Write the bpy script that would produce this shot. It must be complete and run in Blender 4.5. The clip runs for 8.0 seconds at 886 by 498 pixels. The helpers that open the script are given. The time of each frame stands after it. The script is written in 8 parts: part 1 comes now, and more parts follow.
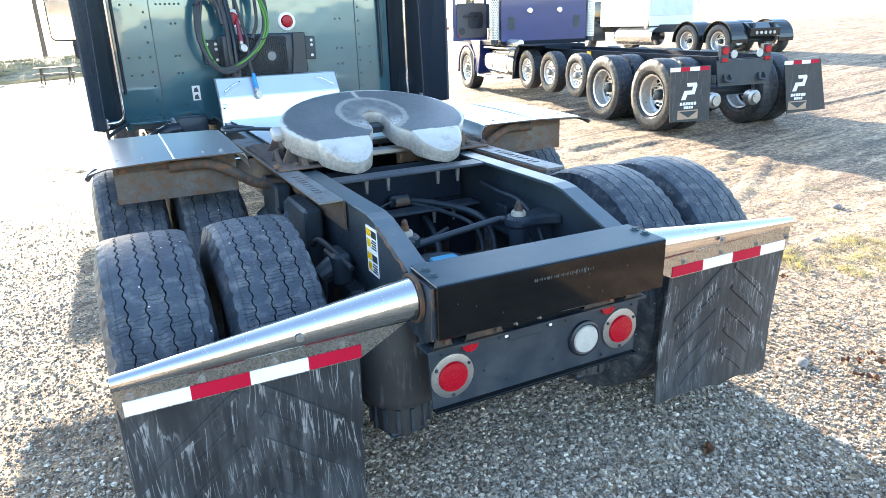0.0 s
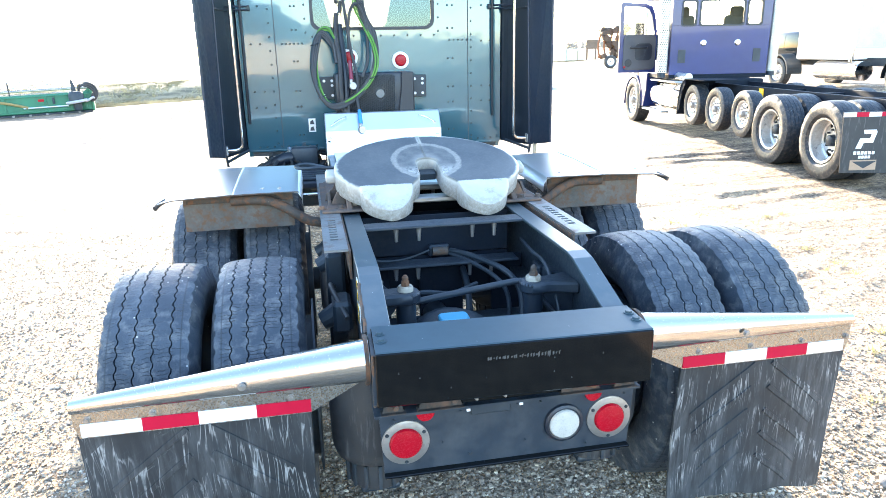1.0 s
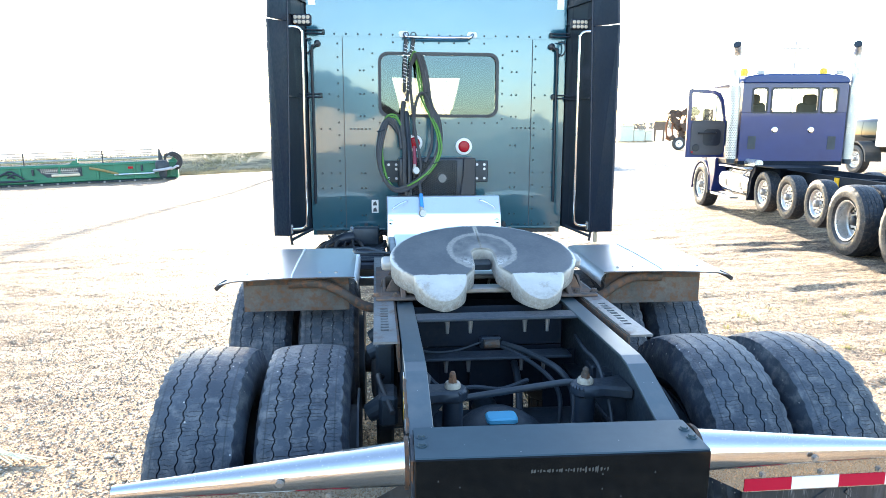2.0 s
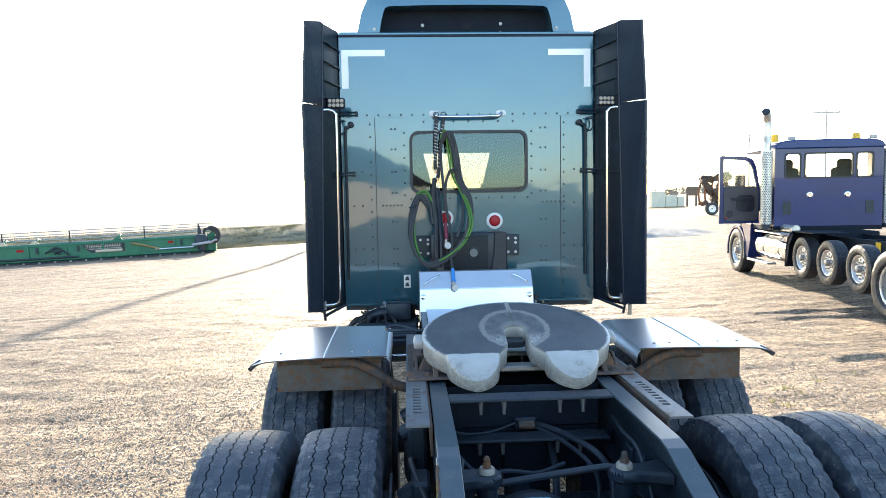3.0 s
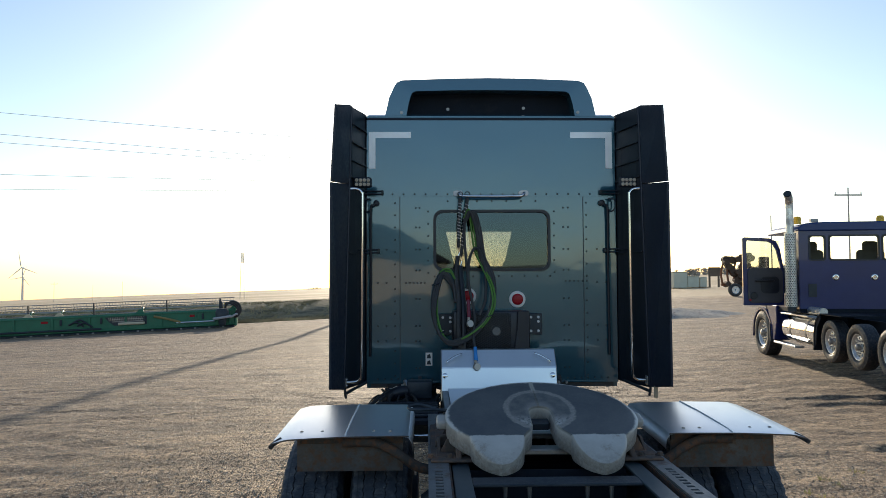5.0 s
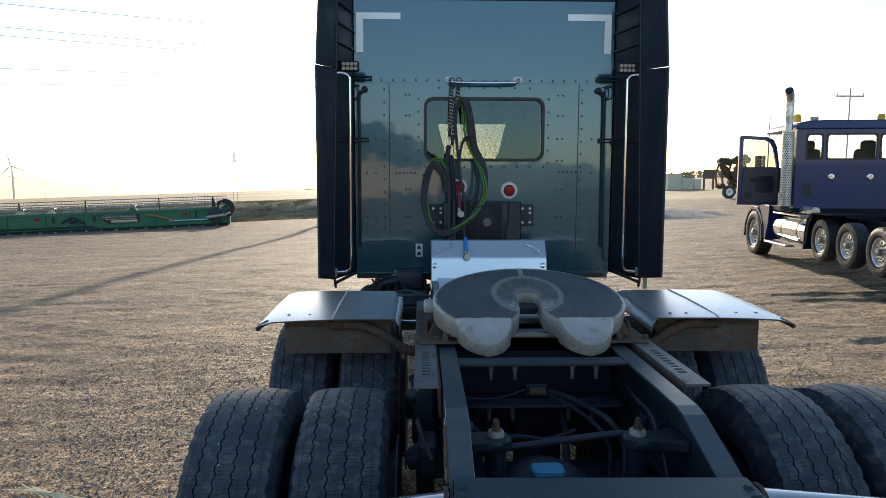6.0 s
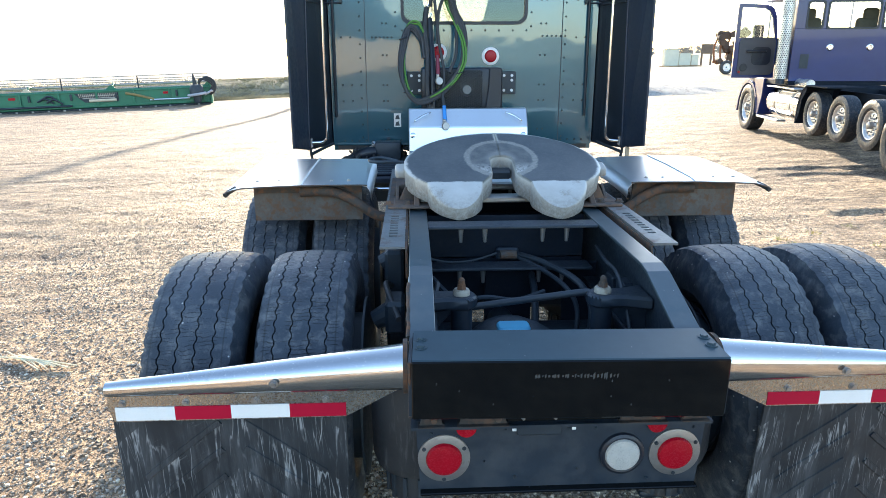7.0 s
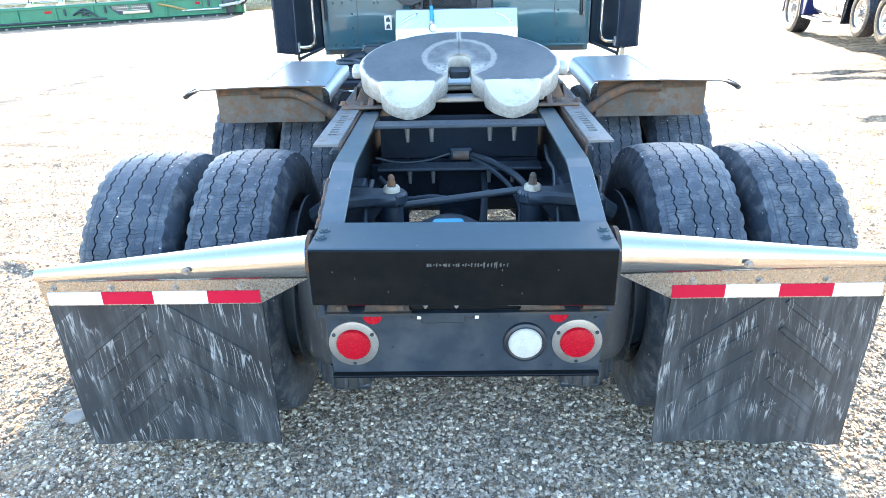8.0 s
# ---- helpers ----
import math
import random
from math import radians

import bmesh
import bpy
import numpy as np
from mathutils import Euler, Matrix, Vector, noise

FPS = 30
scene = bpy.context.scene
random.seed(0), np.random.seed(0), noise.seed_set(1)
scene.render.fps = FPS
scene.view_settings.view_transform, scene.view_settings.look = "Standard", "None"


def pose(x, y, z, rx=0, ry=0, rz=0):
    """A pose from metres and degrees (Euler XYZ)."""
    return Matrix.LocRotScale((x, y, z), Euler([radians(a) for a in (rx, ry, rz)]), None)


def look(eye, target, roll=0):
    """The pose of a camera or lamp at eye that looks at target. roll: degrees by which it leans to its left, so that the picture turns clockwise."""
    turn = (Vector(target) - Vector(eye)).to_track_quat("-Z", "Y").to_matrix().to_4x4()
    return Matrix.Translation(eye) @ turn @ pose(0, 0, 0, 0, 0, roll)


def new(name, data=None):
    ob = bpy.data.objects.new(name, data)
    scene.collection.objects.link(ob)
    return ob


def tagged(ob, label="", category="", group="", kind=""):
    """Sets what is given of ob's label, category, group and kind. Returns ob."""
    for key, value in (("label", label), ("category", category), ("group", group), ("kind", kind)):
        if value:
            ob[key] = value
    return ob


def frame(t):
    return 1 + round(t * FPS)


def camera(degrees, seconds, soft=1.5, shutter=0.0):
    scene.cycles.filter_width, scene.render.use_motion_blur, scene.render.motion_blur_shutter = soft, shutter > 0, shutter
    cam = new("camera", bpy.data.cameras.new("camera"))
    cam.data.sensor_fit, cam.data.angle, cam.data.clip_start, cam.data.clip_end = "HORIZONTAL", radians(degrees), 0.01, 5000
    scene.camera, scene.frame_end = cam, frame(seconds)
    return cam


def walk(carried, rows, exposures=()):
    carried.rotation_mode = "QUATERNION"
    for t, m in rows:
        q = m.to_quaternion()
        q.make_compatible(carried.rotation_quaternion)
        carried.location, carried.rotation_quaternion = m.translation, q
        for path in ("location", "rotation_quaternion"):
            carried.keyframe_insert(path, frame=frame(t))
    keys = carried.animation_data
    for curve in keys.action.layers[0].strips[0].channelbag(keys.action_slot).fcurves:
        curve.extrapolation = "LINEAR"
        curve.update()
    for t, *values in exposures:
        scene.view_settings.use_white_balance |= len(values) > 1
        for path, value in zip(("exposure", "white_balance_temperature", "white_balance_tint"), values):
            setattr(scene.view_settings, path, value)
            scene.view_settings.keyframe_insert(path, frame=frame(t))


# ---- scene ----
cam = camera(66.9, 8.0, 0.5)
PATH = [
    (0, (-1.187, -1.669, 1.667), (-0.349, 0.03, 1.026), -2.0),
    (0.5, (-0.792, -1.76, 1.699), (-0.192, 0.041, 1.071), -2.0),
    (1, (-0.573, -1.814, 1.773), (-0.205, 0.068, 1.208), -1.1),
    (1.5, (-0.528, -1.802, 1.814), (-0.282, 0.135, 1.379), -0.1),
    (1.7, (-0.531, -1.796, 1.834), (-0.307, 0.151, 1.433), 0.1),
    (2.8, (-0.524, -1.785, 1.88), (-0.403, 0.202, 1.685), -0.8),
    (3, (-0.524, -1.792, 1.899), (-0.421, 0.2, 1.749), -1.0),
    (3.5, (-0.531, -1.824, 1.938), (-0.441, 0.173, 1.895), -0.9),
    (4, (-0.55, -1.851, 1.951), (-0.48, 0.147, 2.022), -0.7),
    (4.2, (-0.56, -1.853, 1.96), (-0.487, 0.144, 2.043), -0.6),
    (5.3, (-0.546, -1.779, 1.87), (-0.504, 0.219, 1.948), -0.2),
    (5.5, (-0.543, -1.762, 1.852), (-0.494, 0.237, 1.833), -0.1),
    (6, (-0.519, -1.722, 1.814), (-0.455, 0.266, 1.602), 0.1),
    (6.5, (-0.505, -1.691, 1.776), (-0.421, 0.278, 1.436), 0.3),
    (7, (-0.426, -1.679, 1.727), (-0.339, 0.24, 1.169), -0.1),
    (7.5, (-0.228, -1.744, 1.71), (-0.197, 0.121, 0.989), -0.8),
    (8, (-0.032, -1.741, 1.676), (-0.075, 0.093, 0.881), -1.3),
]
EXPOSURES = [(0.0, 2.75), (0.5, 3.0), (1.0, 3.25), (1.5, 3.1), (1.7, 2.95), (2.8, 2.15), (3.0, 2.0), (3.5, 1.66), (4.0, 1.27), (4.2, 1.1), (5.3, 0.15), (5.5, 0.26), (6.0, 0.52), (6.5, 1.2), (7.0, 2.1), (7.5, 2.95), (8.0, 3.35)]
walk(cam, [(t, look(eye, target, roll)) for t, eye, target, roll in PATH], EXPOSURES)

# ---- world and sun ----
SUN_UP, SUN_EAST = 16.0, 2.0
world = bpy.data.worlds.new("sky")
scene.world = world
world.use_nodes = True
wn = world.node_tree
sky = wn.nodes.new("ShaderNodeTexSky")
sky.sky_type = "NISHITA"
sky.sun_disc = False
sky.sun_elevation = radians(SUN_UP)
sky.sun_rotation = radians(SUN_EAST)
sky.air_density, sky.dust_density, sky.ozone_density = 1.0, 0.45, 1.5
wn.nodes["Background"].inputs[1].default_value = 0.15
wn.links.new(sky.outputs[0], wn.nodes["Background"].inputs[0])
sun_data = bpy.data.lights.new("sun", "SUN")
sun_data.energy, sun_data.angle, sun_data.color = 4.2, radians(0.5), (1.0, 0.85, 0.64)
sun = new("sun", sun_data)
sun_way = Vector((math.sin(radians(SUN_EAST)) * math.cos(radians(SUN_UP)), math.cos(radians(SUN_EAST)) * math.cos(radians(SUN_UP)), math.sin(radians(SUN_UP))))
sun.matrix_world = look(sun_way * 60, (0, 0, 0))


# ---- materials ----
def nodes_of(name):
    m = bpy.data.materials.new(name)
    m.use_nodes = True
    nt = m.node_tree
    return m, nt, nt.nodes["Principled BSDF"]


def mix(nt, fac, a, b, how="MIX"):
    n = nt.nodes.new("ShaderNodeMix")
    n.data_type, n.blend_type = "RGBA", how
    for socket, value in ((n.inputs[0], fac), (n.inputs[6], a), (n.inputs[7], b)):
        if isinstance(value, bpy.types.NodeSocket):
            nt.links.new(value, socket)
        elif isinstance(value, (int, float)):
            socket.default_value = value
        else:
            socket.default_value = (*value[:3], 1)
    return n.outputs[2]


def ramp(nt, value, stops):
    n = nt.nodes.new("ShaderNodeValToRGB")
    while len(n.color_ramp.elements) < len(stops):
        n.color_ramp.elements.new(0.5)
    for e, (at, c) in zip(n.color_ramp.elements, stops):
        e.position = at
        e.color = (c, c, c, 1) if isinstance(c, (int, float)) else (*c, 1)
    nt.links.new(value, n.inputs[0])
    return n.outputs[0]


def noise_tex(nt, coords, scale, detail=4.0, rough=0.55, stretch=None, distort=0.0):
    if stretch:
        mp = nt.nodes.new("ShaderNodeMapping")
        mp.inputs["Scale"].default_value = stretch
        nt.links.new(coords, mp.inputs[0])
        coords = mp.outputs[0]
    n = nt.nodes.new("ShaderNodeTexNoise")
    n.inputs["Scale"].default_value, n.inputs["Detail"].default_value, n.inputs["Roughness"].default_value = scale, detail, rough
    n.inputs["Distortion"].default_value = distort
    nt.links.new(coords, n.inputs["Vector"])
    return n.outputs["Fac"]


def coords_of(nt):
    return nt.nodes.new("ShaderNodeTexCoord").outputs["Object"]


def surface(name, colour, rough=0.5, metal=0.0, vary=0.18, large=3.0, fine=60.0, dirt=None, dirt_at=(0.55, 0.75), dirt_scale=9.0,
            dirt_rough=0.85, bump=0.15, depth=0.002, coat=0.0, rough_vary=0.12, dirt_stretch=None, coat_ior=1.5, chips=None, wave=0.0, gloss=0.5):
    """Paint, rubber or metal with broad and fine variation, patches of dirt and a fine relief."""
    m, nt, p = nodes_of(name)
    co = coords_of(nt)
    broad = noise_tex(nt, co, large, 4)
    grain = noise_tex(nt, co, fine, 5, 0.65)
    dark = [c * (1 - vary) for c in colour]
    light = [min(1, c * (1 + vary)) for c in colour]
    col = mix(nt, ramp(nt, broad, ((0.3, 0.0), (0.7, 1.0))), dark, light)
    col = mix(nt, 0.35, col, mix(nt, ramp(nt, grain, ((0.35, 0.0), (0.65, 1.0))), dark, light))
    p.inputs["Metallic"].default_value = metal
    p.inputs["Specular IOR Level"].default_value = gloss
    p.inputs["Coat Weight"].default_value = coat
    p.inputs["Coat Roughness"].default_value = 0.035
    p.inputs["Coat IOR"].default_value = coat_ior
    rv = ramp(nt, grain, ((0.3, max(0.02, rough - rough_vary)), (0.7, min(1, rough + rough_vary))))
    if dirt:
        patch = ramp(nt, noise_tex(nt, co, dirt_scale, 7, 0.68, dirt_stretch), ((dirt_at[0], 0.0), (dirt_at[1], 1.0)))
        col = mix(nt, patch, col, dirt)
        rv = mix(nt, patch, rv, (dirt_rough,) * 3)
        if metal:
            nt.links.new(mix(nt, patch, (metal,) * 3, (0.0, 0.0, 0.0)), p.inputs["Metallic"])
    if chips:
        vor = nt.nodes.new("ShaderNodeTexVoronoi")
        vor.inputs["Scale"].default_value = 44
        nt.links.new(co, vor.inputs["Vector"])
        spot = ramp(nt, vor.outputs["Distance"], ((0.03, 1.0), (0.09, 0.0)))
        rare = ramp(nt, vor.outputs["Color"], ((0.72, 0.0), (0.74, 1.0)))
        col = mix(nt, mix(nt, 1.0, spot, rare, "MULTIPLY"), col, chips)
    nt.links.new(col, p.inputs["Base Color"])
    nt.links.new(rv, p.inputs["Roughness"])
    if wave:
        w = nt.nodes.new("ShaderNodeBump")
        w.inputs["Strength"].default_value, w.inputs["Distance"].default_value = wave, 0.012
        nt.links.new(noise_tex(nt, co, 3.2, 2, 0.4), w.inputs["Height"])
        nt.links.new(w.outputs[0], p.inputs["Normal"])
        nt.links.new(w.outputs[0], p.inputs["Coat Normal"])
    if bump:
        b = nt.nodes.new("ShaderNodeBump")
        b.inputs["Strength"].default_value, b.inputs["Distance"].default_value = bump, depth
        nt.links.new(grain, b.inputs["Height"])
        nt.links.new(b.outputs[0], p.inputs["Normal"])
    return m


RUST = (0.14, 0.066, 0.034)
DUST = (0.30, 0.26, 0.21)
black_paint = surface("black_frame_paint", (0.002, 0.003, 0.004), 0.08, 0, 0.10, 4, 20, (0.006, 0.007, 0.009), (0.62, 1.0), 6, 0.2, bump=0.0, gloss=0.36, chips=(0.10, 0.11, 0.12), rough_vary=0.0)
# Paler, bluer paints for upward faces: sky light put into the colour, with dust.
rail_top = surface("sky_lit_dusty_rail_paint", (0.042, 0.066, 0.082), 0.32, 0, 0.15, 3, 25, (0.10, 0.11, 0.115), (0.45, 0.8), 5, 0.5, bump=0.0, gloss=0.5, chips=(0.5, 0.5, 0.5), rough_vary=0.0)
frame_top = surface("sky_lit_dusty_frame_paint", (0.040, 0.066, 0.083), 0.45, 0, 0.12, 3, 25, (0.04, 0.06, 0.08), (0.52, 0.95), 4, 0.5, bump=0.0, gloss=0.15, chips=(0.5, 0.5, 0.5), rough_vary=0.0)
rust_flake = surface("flaking_rust", (0.20, 0.10, 0.065), 0.9, 0, 0.4, 20, 120, (0.32, 0.22, 0.16), (0.5, 0.7), 40, bump=0.6)
clip_rust = surface("dull_rusted_clip", (0.034, 0.032, 0.031), 0.75, 0.05, 0.4, 12, 80, (0.10, 0.06, 0.042), (0.46, 0.66), 26, 0.9, bump=0.4)
pale_scuff = surface("pale_scuffed_paint", (0.055, 0.055, 0.054), 0.7, 0, 0.3, 30, 200)
pedestal_rust = surface("rusted_bracket", (0.085, 0.068, 0.06), 0.8, 0.05, 0.4, 6, 60, (0.17, 0.095, 0.06), (0.45, 0.65), 12, 0.9, bump=0.6, chips=(0.3, 0.22, 0.15))
# Blacker than chassis_black; inside the frame its colour carries the recess's shade.
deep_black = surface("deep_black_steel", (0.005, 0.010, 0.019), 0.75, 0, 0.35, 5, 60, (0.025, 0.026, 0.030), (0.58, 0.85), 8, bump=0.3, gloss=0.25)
dusty_black = surface("dusty_black_paint", (0.013, 0.023, 0.036), 0.45, 0, 0.3, 4, 60, (0.055, 0.063, 0.072), (0.45, 0.85), 7, 0.8, bump=0.2)
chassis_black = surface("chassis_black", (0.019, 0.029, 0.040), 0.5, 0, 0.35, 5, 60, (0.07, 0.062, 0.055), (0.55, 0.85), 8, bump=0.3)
green_paint = surface("dark_green_metallic_paint", (0.023, 0.101, 0.146), 0.2, 0.35, 0.07, 1.2, 400, None, bump=0.0, coat=1.0, rough_vary=0.02, coat_ior=1.62, wave=0.2)
fairing_black = surface("black_plastic", (0.009, 0.013, 0.022), 0.40, 0, 0.2, 3, 120, (0.055, 0.065, 0.085), (0.55, 0.9), 5)
extender_rubber = surface("smooth_edge_rubber", (0.013, 0.020, 0.038), 0.42, 0, 0.2, 4, 40, (0.05, 0.065, 0.09), (0.55, 0.9), 5, 0.7, bump=0.1, dirt_stretch=(3, 3, 0.5))
washer_paint = surface("aged_washer_paint", (0.36, 0.32, 0.26), 0.6, 0, 0.2, 12, 80, (0.16, 0.11, 0.07), (0.48, 0.7), 30)
flap_rubber = surface("flap_rubber", (0.03, 0.031, 0.034), 0.6, 0, 0.25, 5, 40, (0.16, 0.155, 0.15), (0.56, 0.8), 7, 0.9, bump=0.3, dirt_stretch=(5, 1, 0.6))
stainless = surface("polished_stainless", (0.62, 0.61, 0.6), 0.16, 1.0, 0.06, 5, 200, (0.36, 0.33, 0.28), (0.6, 0.9), 6, 0.5, bump=0.03, depth=0.001)
dull_stainless = surface("dull_stainless", (0.36, 0.37, 0.37), 0.28, 1.0, 0.08, 5, 160, bump=0.03, depth=0.001)
aluminium = surface("aluminium_plate", (0.66, 0.70, 0.74), 0.30, 0.85, 0.04, 4, 150, (0.5, 0.5, 0.5), (0.62, 0.95), 4, 0.45, bump=0.0, rough_vary=0.02)
road_alloy = surface("road_dusty_alloy", (0.70, 0.70, 0.69), 0.28, 0.9, 0.1, 8, 100, (0.42, 0.39, 0.34), (0.42, 0.75), 9, 0.7, bump=0.05)
chrome = surface("chrome", (0.75, 0.75, 0.76), 0.08, 1.0, 0.04, 8, 100, bump=0.0, rough_vary=0.04)
grey_steel = surface("painted_grey_casting", (0.40, 0.385, 0.36), 0.48, 0.1, 0.12, 5, 60, (0.2, 0.17, 0.14), (0.53, 0.72), 8, 0.75, bump=0.4)
worn_plate = surface("worn_dark_plate", (0.125, 0.135, 0.145), 0.38, 0.45, 0.25, 4, 90, (0.2, 0.19, 0.18), (0.55, 0.8), 7, 0.6, bump=0.2)
rusty = surface("rusty_steel", (0.058, 0.047, 0.040), 0.75, 0.1, 0.45, 8, 90, RUST, (0.46, 0.62), 30, 0.9, bump=0.7, chips=(0.42, 0.36, 0.28))
plain_steel = surface("bare_steel", (0.33, 0.32, 0.31), 0.4, 0.8, 0.2, 6, 100, RUST, (0.6, 0.8), 14, 0.85, bump=0.2)
red_tape = surface("red_reflective_tape", (0.40, 0.004, 0.03), 0.5, 0, 0.08, 12, 300, bump=0.1, gloss=0.2)
white_tape = surface("white_reflective_tape", (0.78, 0.78, 0.77), 0.35, 0, 0.05, 12, 300, DUST, (0.66, 0.9), 20, bump=0.1)
red_lens = surface("red_lamp_lens", (0.34, 0.003, 0.014), 0.25, 0, 0.12, 30, 200, bump=0.5, gloss=0.3)
white_lens = surface("white_lamp_lens", (0.41, 0.41, 0.39), 0.3, 0, 0.12, 40, 200, (0.4, 0.38, 0.34), (0.5, 0.9), 60, bump=0.5)
dark_glass = surface("dark_glass", (0.012, 0.016, 0.018), 0.04, 0, 0.1, 5, 50, bump=0.0, rough_vary=0.01)
blue_roof = surface("clean_blue_paint", (0.006, 0.032, 0.15), 0.45, 0.05, 0.12, 2, 200, bump=0.0, coat=0.15)
blue_paint = surface("blue_truck_paint", (0.005, 0.018, 0.115), 0.4, 0.05, 0.2, 2, 200, (0.016, 0.030, 0.115), (0.5, 0.95), 2.5, 0.5, bump=0.0, coat=0.4)
header_green = surface("harvester_green_paint", (0.02, 0.15, 0.08), 0.45, 0, 0.2, 2, 60, (0.12, 0.14, 0.09), (0.58, 0.9), 3)
white_paint = surface("white_paint", (0.75, 0.75, 0.74), 0.5, 0, 0.06, 3, 90, DUST, (0.65, 0.9), 6)
yellow_lens = surface("amber_lens", (0.80, 0.46, 0.015), 0.25, 0, 0.08, 10, 100)
# Wood paled for far posts: distance haze and sky glare put into the colour.
hazed_wood = surface("haze_paled_wood", (0.42, 0.40, 0.38), 0.8, 0, 0.2, 2, 40, bump=0.3)
weathered_wood = surface("weathered_wood", (0.12, 0.09, 0.07), 0.8, 0, 0.3, 2, 40, bump=0.5)

mark_white = surface("white_mark_tape", (0.88, 0.88, 0.88), 0.5, 0.6, 0.04, 12, 300, bump=0.05)
amber_white = surface("dull_lamp_lens", (0.5, 0.43, 0.34), 0.3, 0, 0.08, 20, 200)
stained_steel = surface("stained_steel", (0.092, 0.084, 0.076), 0.55, 0.2, 0.45, 7, 70, (0.115, 0.06, 0.034), (0.45, 0.62), 24, 0.9, bump=0.4, chips=(0.34, 0.17, 0.07))
fender_sheet = surface("brushed_stainless", (0.66, 0.67, 0.68), 0.30, 0.9, 0.05, 3, 150, (0.5, 0.49, 0.47), (0.62, 1.0), 5, 0.35, bump=0.0, rough_vary=0.02)
cream_dirty_strip = surface("worn_pale_strip", (0.34, 0.28, 0.20), 0.7, 0, 0.2, 6, 60, (0.16, 0.12, 0.08))
pale_hose = surface("pale_grey_hose", (0.40, 0.40, 0.43), 0.6, 0, 0.15, 4, 60)
cab_trim = surface("cab_trim", (0.022, 0.026, 0.032), 0.8, 0, 0.15)
green_hose = surface("green_hose", (0.07, 0.20, 0.022), 0.4, 0, 0.12, 20, 100)
red_rubber = surface("red_rubber", (0.15, 0.012, 0.035), 0.5, 0, 0.12, 20, 100)
blue_rubber = surface("blue_rubber", (0.02, 0.22, 0.62), 0.45, 0, 0.12, 20, 100)
rivet_paint = surface("rivet_paint", (0.018, 0.035, 0.04), 0.4, 0.2, 0.2, 20, 100)
cream_paint = surface("cream_paint", (0.6, 0.5, 0.36), 0.6, 0, 0.12, 8, 80, DUST)
canvas_red = surface("brown_machine_paint", (0.22, 0.08, 0.03), 0.6, 0, 0.3, 4, 60, (0.1, 0.05, 0.03))
pale_box_paint = surface("pale_green_box_paint", (0.52, 0.52, 0.44), 0.6, 0, 0.08, 2, 40)
turf = surface("rough_turf", (0.33, 0.27, 0.165), 0.95, 0, 0.4, 0.8, 14, (0.12, 0.10, 0.06), (0.42, 0.6), 1.3, bump=1.0, depth=0.08, dirt_stretch=(0.6, 1, 2.2))
# Leaf colour greyed and lightened to carry the haze of distance.
leaves = surface("hazed_far_leaves", (0.27, 0.265, 0.25), 0.9, 0, 0.3, 0.2, 3)
grass = surface("dry_grass", (0.56, 0.48, 0.21), 0.8, 0, 0.35, 4, 60)


